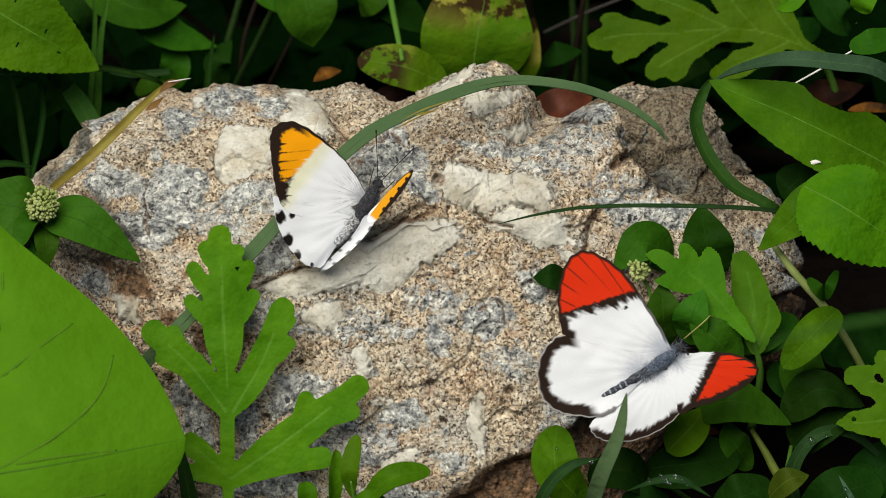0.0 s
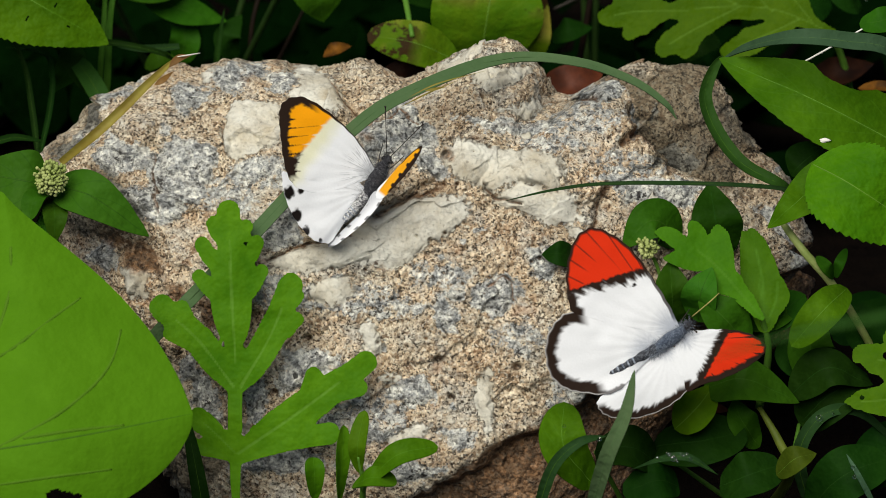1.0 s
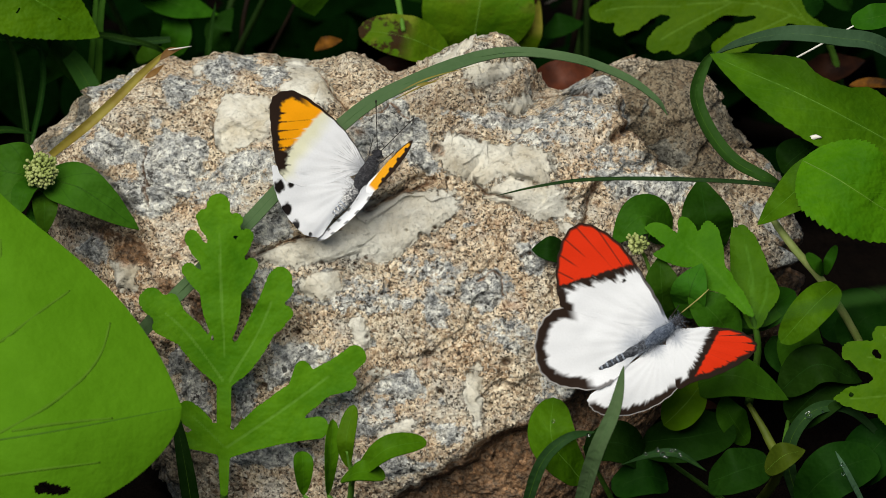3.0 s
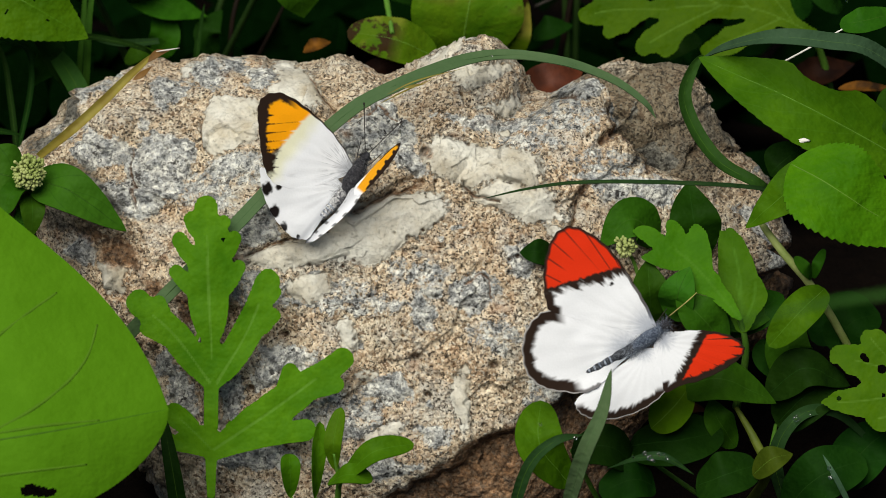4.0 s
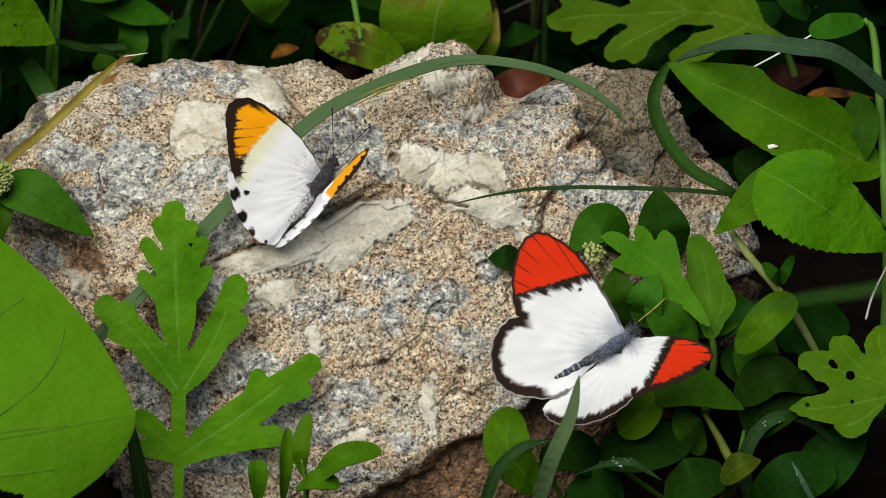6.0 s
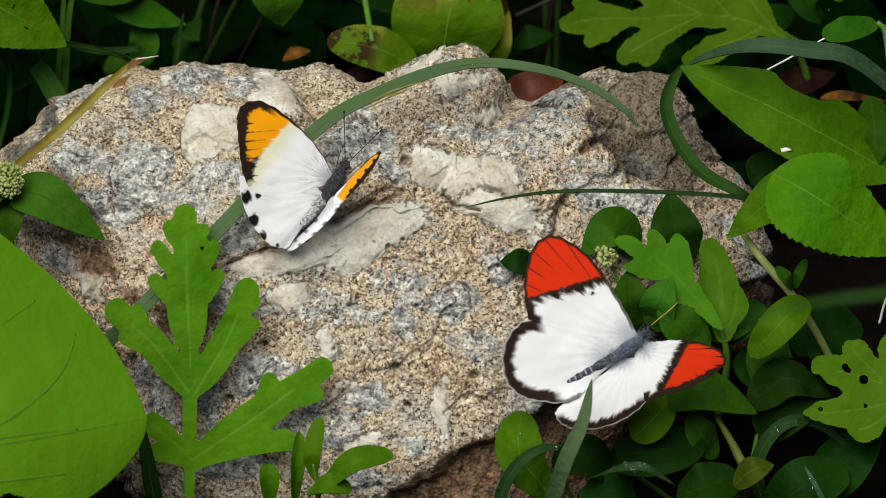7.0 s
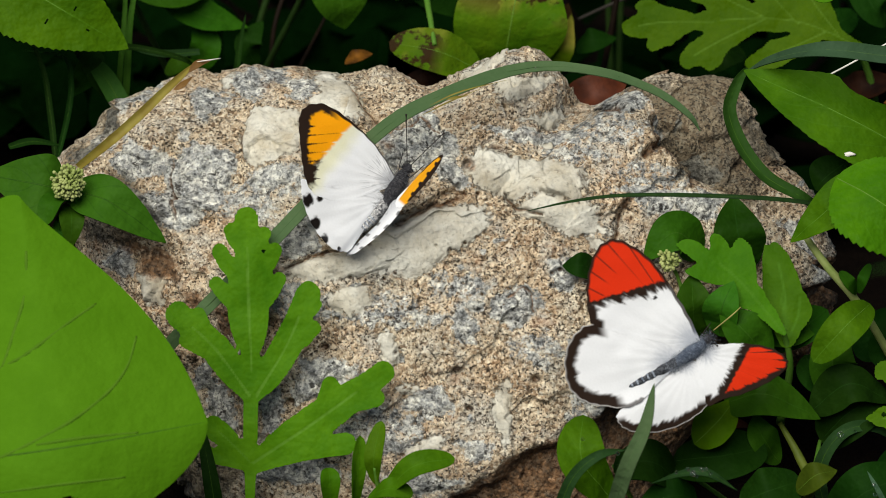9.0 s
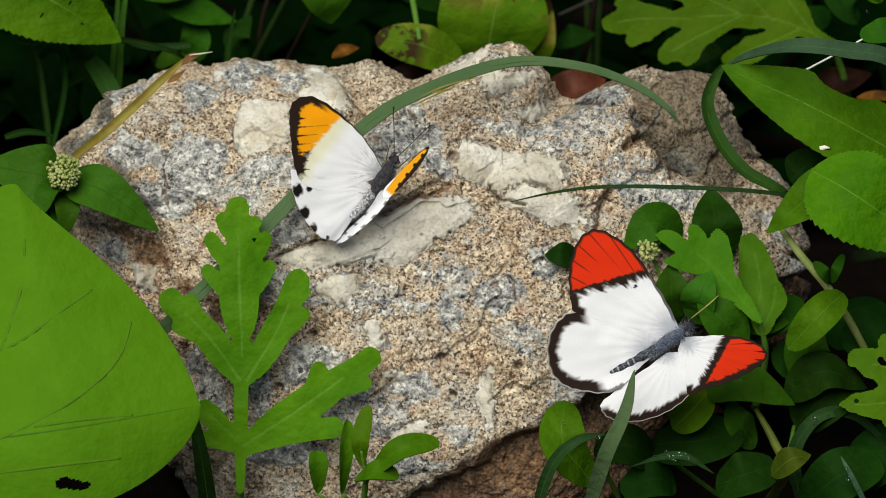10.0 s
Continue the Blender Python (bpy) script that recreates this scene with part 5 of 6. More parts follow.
def cut_leaf_herb():
    ob = herb((-41.8, -62.6, 14), "upright light green herb with deeply lobed leaves", name="lobed_leaf_herb")
    stem(ob, [(-41.8, -62.6, 14), (-41.5, -51.1, 20.5), (-41.6, -43.2, 21.2), (-41.6, -33.4, 21.2)], [1.1, 0.7, 0.5, 0.3], STEM, n=30)
    lobed_leaf(ob, [
        ([(-41.6, -26.8, 22), (-42.4, -11.6, 22), (-43.2, 2.4, 22)], 4.6, "finger"),
        ([(-42.7, -6.1, 22), (-45.0, -2.3, 22), (-46.1, 0.2, 22)], 2.9, "finger"),
        ([(-42.7, -6.1, 22), (-40.8, -2.3, 22), (-39.8, -0.4, 22)], 2.9, "finger"),
        ([(-42.3, -12.6, 22), (-46.2, -7.2, 22), (-48.1, -4.0, 22)], 3.2, "finger"),
        ([(-42.3, -12.6, 22), (-39.3, -7.1, 22), (-37.8, -3.6, 22)], 3.2, "finger"),
        ([(-42.0, -17.0, 22), (-46.3, -13.2, 22), (-48.7, -10.2, 22)], 3.0, "finger"),
        ([(-42.0, -17.0, 22), (-38.7, -12.8, 22), (-36.8, -9.1, 22)], 3.0, "finger"),
        ([(-41.9, -31.2, 22), (-48.9, -22.5, 22), (-55.9, -16.1, 22)], 5.0, "finger"),
        ([(-47.8, -22.5, 22), (-50.8, -18.2, 22), (-52.1, -16.0, 22)], 2.8, "finger"),
        ([(-46.1, -25.8, 22), (-51.1, -22.9, 22), (-54.3, -21.2, 22)], 2.8, "finger"),
        ([(-40.6, -31.1, 22), (-35.3, -22.3, 22), (-31.1, -11.7, 22)], 4.8, "finger"),
        ([(-35.8, -24.5, 22), (-32.1, -20.7, 22), (-30.0, -18.3, 22)], 3.2, "finger"),
        ([(-33.7, -20.1, 22), (-31.0, -15.7, 22), (-29.7, -13.8, 22)], 2.6, "finger"),
        ([(-41.0, -44.2, 22), (-29.7, -36.4, 22), (-16.5, -26.6, 22)], 4.6, "finger"),
        ([(-30.7, -37.0, 22), (-27.5, -32.0, 22), (-26.5, -29.1, 22)], 3.4, "finger"),
        ([(-25.3, -34.4, 22), (-20.5, -32.4, 22), (-17.7, -31.5, 22)], 3.4, "finger"),
        ([(-41.0, -45.1, 22), (-30.7, -41.6, 22), (-23.5, -40.3, 22)], 4.4, "finger"),
        ([(-41.5, -44.2, 22), (-45.9, -39.9, 22), (-48.8, -37.6, 22)], 4.6, "finger"),
        ([(-41.7, -45.1, 22), (-45.9, -43.6, 22), (-49.2, -42.9, 22)], 3.2, "finger"),
        ([(-41.6, -32.2, 22), (-41.7, -24.6, 22), (-42.1, -18.1, 22)], 3.4, "finger"),
        ([(-41.4, -52.9, 22), (-41.6, -41.0, 22), (-41.6, -29.0, 22)], 2.9, "finger"),
        ([(-41.8, -23.5, 22), (-42.6, -13.2, 22), (-43.0, -3.4, 22)], 8.6, "oval"),
        ([(-41.9, -31.7, 22), (-48.1, -23.1, 22), (-54.4, -17.2, 22)], 6.4, "oval"),
        ([(-40.6, -31.7, 22), (-35.3, -22.3, 22), (-31.1, -12.7, 22)], 6.4, "oval"),
        ([(-41.0, -44.4, 22), (-29.1, -36.2, 22), (-16.2, -26.4, 22)], 7.6, "oval"),
        ([(-41.5, -33.3, 22), (-41.7, -26.8, 22), (-42.1, -18.1, 22)], 4.4, "oval"),
    ], LEAF_LOBED, face=(0.03, 0.05, 1), droop=0.0006, ragged_edge=0.1, label="light green deeply lobed leaf")


def seedling():
    ob = herb((-17.4, -56.9, 18), "small seedling with smooth paddle-shaped leaves", name="seedling")
    stem(ob, [(-17.4, -56.9, 18), (-16.8, -50.0, 24), (-17.6, -44.4, 28)], [0.7, 0.6, 0.4], STEM)
    for line, width, face in (
        ([(-21.3, -53.3, 24), (-20.8, -45.4, 28), (-20.4, -38.5, 27)], 3.3, (0.6, 0.2, 0.8)),
        ([(-17.6, -47.7, 26), (-17.8, -42.2, 29), (-16.5, -35.6, 27)], 3.6, (-0.3, 0.2, 1)),
        ([(-26.0, -53.3, 24), (-26.1, -47.7, 27), (-26.4, -44.7, 26)], 3.9, (0.3, 0.2, 1)),
        ([(-16.2, -49.9, 26), (-10.2, -44.0, 31), (-2.4, -42.4, 28)], 5.0, (-0.2, 0.5, 1)),
        ([(-18.9, -50.4, 26), (-15.0, -48.4, 30), (-10.2, -49.2, 28)], 4.6, (0.1, 0.6, 0.8)),
    ):
        leaf(ob, line, width, "obovate", LEAF_FRESH, face=face, cup=0.25, ripple=0.05)
    for foot, top in (((-21.3, -53.3, 24), (-17.4, -56.9, 18)), ((-26.0, -53.3, 24), (-20.2, -58.5, 18)), ((-16.2, -49.9, 26), (-17.0, -51.7, 22))):
        stem(ob, [top, foot], [0.45, 0.35], STEM, n=6)


def flowering_herb():
    ob = herb((-80.5, -22.1, 4), "dark green herb with a round cluster of pale blossoms", name="flowering_herb")
    stem(ob, [(-80.5, -22.1, 4), (-79.5, -8.7, 8), (-78.1, 6.2, 9)], [0.9, 0.8, 0.6], STEM)
    leaf(ob, [(-78.8, 7.6, 8), (-69.8, 5.1, 13), (-59.0, -2.5, 10)], 9.6, "ovate", LEAF_HERB, face=(0.15, 0.35, 1), cup=0.10)
    leaf(ob, [(-79.0, 7.3, 8), (-84.4, 8.4, 10), (-94.7, 10.1, 6)], 12.5, "ovate", LEAF_HERB, face=(-0.2, 0.2, 1), cup=0.1)
    leaf(ob, [(-78.4, 6.2, 9), (-81.1, 5.1, 13), (-82.3, 0.4, 14)], 5.4, "oval", LEAF_MID, face=(-0.5, 0.2, 1), cup=0.2)
    leaf(ob, [(-78.1, 5.1, 9), (-77.3, 1.2, 13), (-77.6, -4.1, 12)], 5.0, "ovate", LEAF_MID, face=(0.2, 0.2, 1), cup=0.2)
    leaf(ob, [(-78.1, 5.1, 9), (-80.0, -1.0, 10), (-80.6, -3.2, 9)], 3.0, "ovate", LEAF_HERB, face=(0.2, 0.2, 1), cup=0.2)
    blossom(ob, (-78.0, 8.7, 13), 3.5, 190, 4)


def blossom(parent, at, size, count, seed):
    """A round head of small knobbly buds."""
    rng = np.random.default_rng(seed)
    centre = local(parent, [at])[0]
    verts, faces, base = [], [], 0
    for _ in range(count):
        way = unit(np.array([rng.normal(), rng.normal(), abs(rng.normal()) + 0.2]))
        tip = centre + way * size * rng.uniform(0.72, 1.05)
        knob = 0.42 * rng.uniform(0.7, 1.3)
        v, f = tube([centre + way * size * 0.3, tip - way * 0.5, tip - way * 0.1, tip + way * 0.25], [0.1, knob * 0.55, knob, knob * 0.4], 6, 6)
        verts.append(v)
        faces += [tuple(i + base for i in q) for q in f]
        base += len(v)
    ob = part("blossom", mesh_of("blossom", np.vstack(verts), faces, BLOSSOM), parent, "round cluster of tiny pale green blossoms")
    tagged(ob, kind="stuff")


broad_leaf_plant()
cut_leaf_herb()
seedling()
flowering_herb()


# ---- grasses ----
def grass(line, width, material, label, name="grass_blade", face=(0, 0.3, 1), profile="grass", **more):
    ob = thing(name, line[0], label, "grass", "grass blades")
    LEAF_COUNT[0] += 1
    v, f, uv = blade_arrays(local(ob, line), width, profile, face=face, n=44, m=7, seed=LEAF_COUNT[0], ripple=0.05, **more)
    ob.data = None
    sheet = part("blade", mesh_of("blade", v, f, material, uv=uv), ob)
    midrib(sheet, v, 44, 7, width * 0.02, VEIN_BLADE if material in (GRASS, GRASS_BLUE) else VEIN_DARK)
    return ob


long_blade = grass([(-63.4, -28.8, 2), (-57.7, -21.9, 14), (-47.6, -11.4, 17), (-36.6, 0.1, 17), (-19.1, 18.8, 15), (-7.0, 26.5, 14), (9.5, 32.6, 10), (23.8, 32.1, 12), (34.8, 28.5, 14), (41.3, 24.0, 16), (43.7, 20.8, 15)], 3.2, GRASS,
      "long arching green grass blade lying across the rock", face=[(0, 0.2, 1), (-0.3, 0.5, 1), (0.3, 0.9, 1), (0.2, 0.4, 1)], cup=0.08)
for line, w in (([(-10.3, 22.8, 15), (-4.8, 25.6, 16), (1.8, 28.5, 15)], 0.3), ([(-8.7, 24.7, 16), (-2.6, 27.6, 16), (7.3, 30.3, 14)], 0.28), ([(-5.4, 26.0, 17), (-3.5, 26.4, 17), (-1.3, 26.9, 16)], 0.6)):
    v, f, uv = blade_arrays(local(long_blade, line), w, "lance", n=16, m=5, seed=9, ripple=0.5)
    part("torn_edge", mesh_of("torn_edge", v, f, STRAW_GREEN, uv=uv), long_blade, "dry torn strip along the edge")
grass([(69.7, 3.5, 2), (64.4, 8.0, 12), (57.6, 11.6, 11), (53.5, 15.8, 9), (50.5, 21.2, 7), (49.5, 25.8, 6), (51.0, 30.5, 5), (53.0, 33.6, 5)], 3.0, GRASS_MID, "dark green grass blade bent down beside the rock", cup=0.35, face=(0.4, 0.2, 1), profile="grass_both")
grass([(75.3, 5.1, 2), (63.2, 7.6, 16), (45.5, 8.4, 19), (29.1, 8.2, 19), (19.3, 6.9, 19), (10.3, 4.8, 18)], 0.85, GRASS_DEW, "thin pointed grass blade lying over the rock", cup=0.2)
grass([(101.7, 22.3, 5), (85.9, 33.9, 18), (76.0, 35.9, 22), (66.1, 36.6, 22), (58.0, 35.2, 12), (53.1, 33.1, 4)], 3.9, GRASS_BLUE, "bluish green grass blade arching over a leaf", cup=0.25, face=(0, 0.5, 1))
grass([(26.5, -55.9, 34), (29.6, -43.5, 46), (33.0, -35.0, 48), (34.6, -27.0, 46)], 3.2, GRASS, "upright pointed grass blade before the scarlet-tipped butterfly", cup=0.3, face=(-0.3, 0.1, 1))
grass([(16.3, -56.2, 30), (19.5, -46.1, 36), (24.3, -41.2, 38), (29.7, -39.9, 36)], 2.4, GRASS_DEW, "low bent grass blade with dew", cup=0.3)
grass([(50.9, -47.1, 38), (45.1, -43.8, 40), (40.4, -44.1, 38), (34.1, -46.5, 34)], 1.6, GRASS_DEW, "low bent grass blade with dew", cup=0.3, profile="lance")
grass([(71.5, -57.5, 8), (67.6, -44.9, 16), (71.9, -36.6, 18), (79.7, -36.1, 16), (90.1, -45.2, 10)], 2.8, GRASS_DEW, "arching dark grass blade among leaves", cup=0.3)
grass([(-72.8, 9.4, -45), (-71.0, 28.0, -40), (-70.0, 44.1, -38), (-67.2, 58.1, -40)], 1.5, GRASS_BACK, "upright grass stalk behind the rock", cup=0.5)
grass([(-74.1, 9.5, -48), (-72.6, 29.2, -42), (-71.6, 46.6, -42), (-72.4, 58.1, -40)], 1.2, GRASS_BACK, "upright grass stalk behind the rock", cup=0.5)
grass([(-68.5, 19.2, -34), (-71.3, 24.9, -32), (-74.9, 30.7, -34), (-79.4, 35.5, -40)], 4.2, GRASS_MID, "broad dark green grass blade behind the rock", cup=0.2, profile="grass_both")
grass([(-56.4, 36.5, -44), (-62.7, 35.9, -42), (-67.3, 36.4, -42), (-70.4, 37.2, -44)], 1.7, GRASS_DEW, "narrow grey-green grass blade behind the rock", cup=0.3)
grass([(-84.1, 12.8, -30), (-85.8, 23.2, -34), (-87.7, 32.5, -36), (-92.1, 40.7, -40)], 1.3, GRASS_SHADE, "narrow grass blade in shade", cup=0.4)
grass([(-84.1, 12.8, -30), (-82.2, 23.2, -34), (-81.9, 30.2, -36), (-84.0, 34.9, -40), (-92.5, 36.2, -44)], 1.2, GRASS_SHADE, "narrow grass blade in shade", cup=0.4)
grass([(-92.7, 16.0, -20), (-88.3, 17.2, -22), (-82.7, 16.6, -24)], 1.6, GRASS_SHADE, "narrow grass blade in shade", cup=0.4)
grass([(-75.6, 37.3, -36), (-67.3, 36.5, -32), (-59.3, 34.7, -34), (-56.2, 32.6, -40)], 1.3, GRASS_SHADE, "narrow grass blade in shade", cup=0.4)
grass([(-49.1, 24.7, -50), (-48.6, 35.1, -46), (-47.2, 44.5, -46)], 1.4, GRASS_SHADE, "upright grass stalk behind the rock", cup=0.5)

grass([(82.0, -53.9, 22), (78.6, -47.8, 25), (76.2, -43.6, 25)], 1.1, GRASS_BLUE, "thin upright grass blade with dew among dark leaves", cup=0.3)


def stalk(line, radii, material, label, name="dry_stalk"):
    ob = thing(name, line[0], label, "stalk", "loose stalks")
    if len(radii) == 1:
        v, f, uv = blade_arrays(local(ob, line), radii[0], "grass", face=(0.2, 0.3, 1), n=40, m=7, cup=0.5, seed=3)
        part("shaft", mesh_of("shaft", v, f, material, uv=uv), ob)
    else:
        stem(ob, line, radii, material, name="shaft", n=24)
    return ob


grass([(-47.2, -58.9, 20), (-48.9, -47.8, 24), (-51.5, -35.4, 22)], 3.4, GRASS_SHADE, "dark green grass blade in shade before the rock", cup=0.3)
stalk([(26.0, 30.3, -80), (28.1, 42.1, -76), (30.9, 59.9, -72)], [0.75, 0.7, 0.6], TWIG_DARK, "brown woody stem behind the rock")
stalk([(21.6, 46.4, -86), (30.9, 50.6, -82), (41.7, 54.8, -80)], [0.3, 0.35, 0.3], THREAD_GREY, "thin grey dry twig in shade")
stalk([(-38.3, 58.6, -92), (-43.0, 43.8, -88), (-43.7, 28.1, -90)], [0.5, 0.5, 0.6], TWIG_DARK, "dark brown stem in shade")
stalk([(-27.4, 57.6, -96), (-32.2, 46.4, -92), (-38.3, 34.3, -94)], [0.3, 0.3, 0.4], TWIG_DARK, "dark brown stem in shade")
dry = stalk([(-76.4, 11.8, 10), (-69.7, 17.0, 15), (-64.3, 22.1, 14), (-60.0, 26.6, 12), (-56.3, 30.4, 9), (-54.3, 32.5, 7)], [1.9], STRAW_GREEN, "yellowing dry grass stalk with a brown tip leaning on the rock")
for line, w in (([(-55.5, 30.6, 9), (-53.6, 32.4, 8), (-51.2, 33.0, 7)], 1.5), ([(-58.2, 27.0, 12), (-56.4, 28.1, 12), (-54.4, 29.9, 10)], 1.2)):
    v, f, uv = blade_arrays(local(dry, line), w, "lance", n=14, m=5, seed=5)
    part("husk", mesh_of("husk", v, f, HUSK, uv=uv), dry, "papery brown husk")
stem(dry, [(-54.0, 32.7, 8), (-51.4, 33.1, 8), (-49.4, 33.5, 7)], [0.1, 0.16, 0.08], THREAD, name="thread", n=8, label="pale frayed thread")
stalk([(66.9, 31.3, 2), (72.9, 34.6, 4), (80.3, 38.9, 6)], [0.18, 0.2, 0.16], THREAD, "thin bleached white stalk")
stalk([(91.3, -16.4, 12), (92.5, -11.4, 14), (96.4, -3.2, 14)], [0.25, 0.25, 0.15], THREAD, "thin bleached white stalk")
stalk([(46.6, -17.4, 20), (49.8, -14.6, 22), (51.7, -12.8, 22)], [0.12, 0.15, 0.1], STRAW, "short pale dry stalk on a leaf")

# ---- plants behind the rock ----
def serrated_herb():
    ob = herb((-98.0, 21.0, -40), "herb with a large bright serrated leaf, small holes", name="serrated_herb")
    leaf(ob, [(-103.5, 57.4, -26), (-88.1, 46.8, -20), (-69.5, 36.2, -24)], 21.5, "ovate", LEAF_QUILT, face=(0.0, 0.15, 1), n=120, m=31, cup=0.05, ripple=0.12, teeth=0.06, tooth_count=34, holes=((0.80, 0.42, 0.010, 0.030), (0.50, 0.70, 0.010, 0.025), (0.62, 0.30, 0.008, 0.02), (0.70, 0.60, 0.006, 0.018)),
         label="bright green leaf with a toothed edge")
    stem(ob, [(-103.5, 57.4, -26), (-105.5, 41.7, -34), (-98.0, 21.0, -40)], [0.7, 0.8, 0.9], STEM)
    leaf(ob, [(-81.7, 26.8, -40), (-77.9, 33.6, -36), (-80.0, 40.7, -40)], 6.0, "lance", LEAF_DARK, face=(0.5, 0.3, 1))
    leaf(ob, [(-73.0, 25.1, -40), (-76.8, 31.9, -36), (-82.1, 37.2, -38)], 5.0, "lance", LEAF_DARK, face=(0.3, 0.3, 1))


def blotched_plant():
    ob = herb((6.8, 2.6, -90), "plant with yellowing leaves blotched brown", name="blotched_leaf_plant")
    leaf(ob, [(0.7, 33.8, -40), (-7.4, 37.1, -36), (-17.6, 39.0, -38)], 10.4, "oval", LEAF_YELLOW, face=(0.1, 0.4, 1), n=40, m=13, cup=0.1, label="yellow-green leaf with dark brown blotches")
    leaf(ob, [(5.4, 31.9, -55), (7.7, 46.9, -48), (11.4, 65.2, -60)], 23.5, "ovate", LEAF_YELLOW, face=(0.15, 0.2, 1), n=50, m=17, cup=-0.05, label="large yellow-green leaf with a brown withered patch")
    leaf(ob, [(13.7, 32.0, -58), (16.6, 40.1, -54), (19.0, 48.5, -58)], 8.0, "ovate", LEAF_YELLOW, face=(0.4, 0.2, 1), n=30, m=11)
    stem(ob, [(-8.3, 38.5, -36), (-9.2, 43.1, -40), (-10.8, 51.7, -50), (-12.3, 62.8, -60)], [0.5, 0.6, 0.7, 0.7], STEM, name="petiole")
    stem(ob, [(5.4, 31.9, -55), (6.2, 21.5, -66), (6.8, 2.6, -90)], [0.7, 0.8, 1.0], STEM)


def lobed_leaf_behind():
    ob = herb((85.5, 13.3, -70), "plant with a large lobed yellow-green leaf", name="lobed_leaf_plant")
    lobed_leaf(ob, [
        ([(79.8, 39.1, -42), (63.5, 45.2, -42), (40.2, 44.1, -42)], 5.5, "lobe"),
        ([(48.4, 44.5, -42), (37.9, 44.3, -42), (30.5, 42.9, -42)], 5.9, "lobe"),
        ([(43.7, 44.8, -42), (36.7, 46.9, -42), (32.8, 47.6, -42)], 3.2, "lobe"),
        ([(43.7, 43.6, -42), (38.5, 40.8, -42), (35.3, 39.1, -42)], 3.5, "lobe"),
        ([(58.8, 45.2, -42), (49.0, 40.2, -42), (42.1, 35.9, -42)], 5.9, "lobe"),
        ([(53.0, 42.0, -42), (49.0, 37.6, -42), (47.0, 35.2, -42)], 3.7, "lobe"),
        ([(58.8, 45.7, -42), (47.2, 50.8, -42), (39.1, 52.9, -42)], 5.9, "lobe"),
        ([(65.8, 44.3, -42), (60.0, 50.7, -42), (56.5, 58.3, -42)], 7.6, "lobe"),
        ([(71.6, 42.9, -42), (63.5, 39.1, -42), (55.6, 35.5, -42)], 5.5, "lobe"),
        ([(74.0, 42.0, -42), (68.1, 50.1, -42), (65.2, 58.3, -42)], 6.7, "lobe"),
    ], LEAF_YELLOW_GREEN, face=(-0.05, 0.2, 1), droop=0.0, ragged_edge=0.6)
    stem(ob, [(69.4, 43.5, -44), (76.7, 41.3, -48), (82.2, 32.0, -58), (85.5, 13.3, -70)], [0.4, 0.6, 0.8, 1.0], STEM)


def back_leaves():
    ob = herb((-56.2, 13.7, -110), "leafy dark green undergrowth plant behind the rock", name="leafy_plant")
    for line, width, mat, prof in (
        ([(-31.2, 59.3, -60), (-28.2, 49.6, -56), (-27.1, 42.2, -60)], 13.0, LEAF_MID, "ovate"),
        ([(-40.8, 58.2, -62), (-33.6, 52.8, -60), (-26.5, 51.1, -62)], 9.0, LEAF_MID, "ovate"),
        ([(-76.0, 56.8, -58), (-64.0, 50.1, -54), (-53.7, 51.0, -60)], 11.0, LEAF_MID, "ovate"),
        ([(-65.7, 49.9, -62), (-57.1, 45.0, -58), (-47.3, 42.5, -62)], 8.0, LEAF_MID, "ovate"),
        ([(-57.5, 33.4, -64), (-56.1, 39.2, -60), (-58.7, 44.1, -64)], 6.5, LEAF_MID, "ovate"),
        ([(-63.9, 32.4, -52), (-60.8, 34.1, -50), (-56.8, 34.2, -52)], 4.0, LEAF_MID, "ovate"),
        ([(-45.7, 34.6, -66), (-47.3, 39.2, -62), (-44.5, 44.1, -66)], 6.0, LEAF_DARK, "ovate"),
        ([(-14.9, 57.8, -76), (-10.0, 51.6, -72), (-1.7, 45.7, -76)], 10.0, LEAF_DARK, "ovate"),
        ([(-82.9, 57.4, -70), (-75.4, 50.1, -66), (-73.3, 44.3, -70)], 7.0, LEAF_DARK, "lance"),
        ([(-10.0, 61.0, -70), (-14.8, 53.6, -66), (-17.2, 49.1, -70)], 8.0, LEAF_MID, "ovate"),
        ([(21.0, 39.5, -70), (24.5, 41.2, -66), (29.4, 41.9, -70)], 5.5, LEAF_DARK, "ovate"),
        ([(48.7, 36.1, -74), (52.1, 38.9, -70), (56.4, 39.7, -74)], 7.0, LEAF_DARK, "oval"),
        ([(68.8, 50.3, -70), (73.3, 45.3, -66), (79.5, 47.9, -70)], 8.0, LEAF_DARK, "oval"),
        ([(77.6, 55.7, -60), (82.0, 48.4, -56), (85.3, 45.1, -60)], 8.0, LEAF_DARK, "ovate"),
    ):
        leaf(ob, line, width, prof, mat, face=(0.1, 0.5, 1))
    for top in ((-31.2, 59.3, -60), (-76.0, 56.8, -58), (-57.5, 33.4, -64), (26.7, 72.7, -84), (31.1, 71.8, -88), (-38.0, 72.7, -84)):
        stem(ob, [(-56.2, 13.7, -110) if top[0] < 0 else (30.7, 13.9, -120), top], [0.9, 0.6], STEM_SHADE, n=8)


serrated_herb()
blotched_plant()
lobed_leaf_behind()
back_leaves()


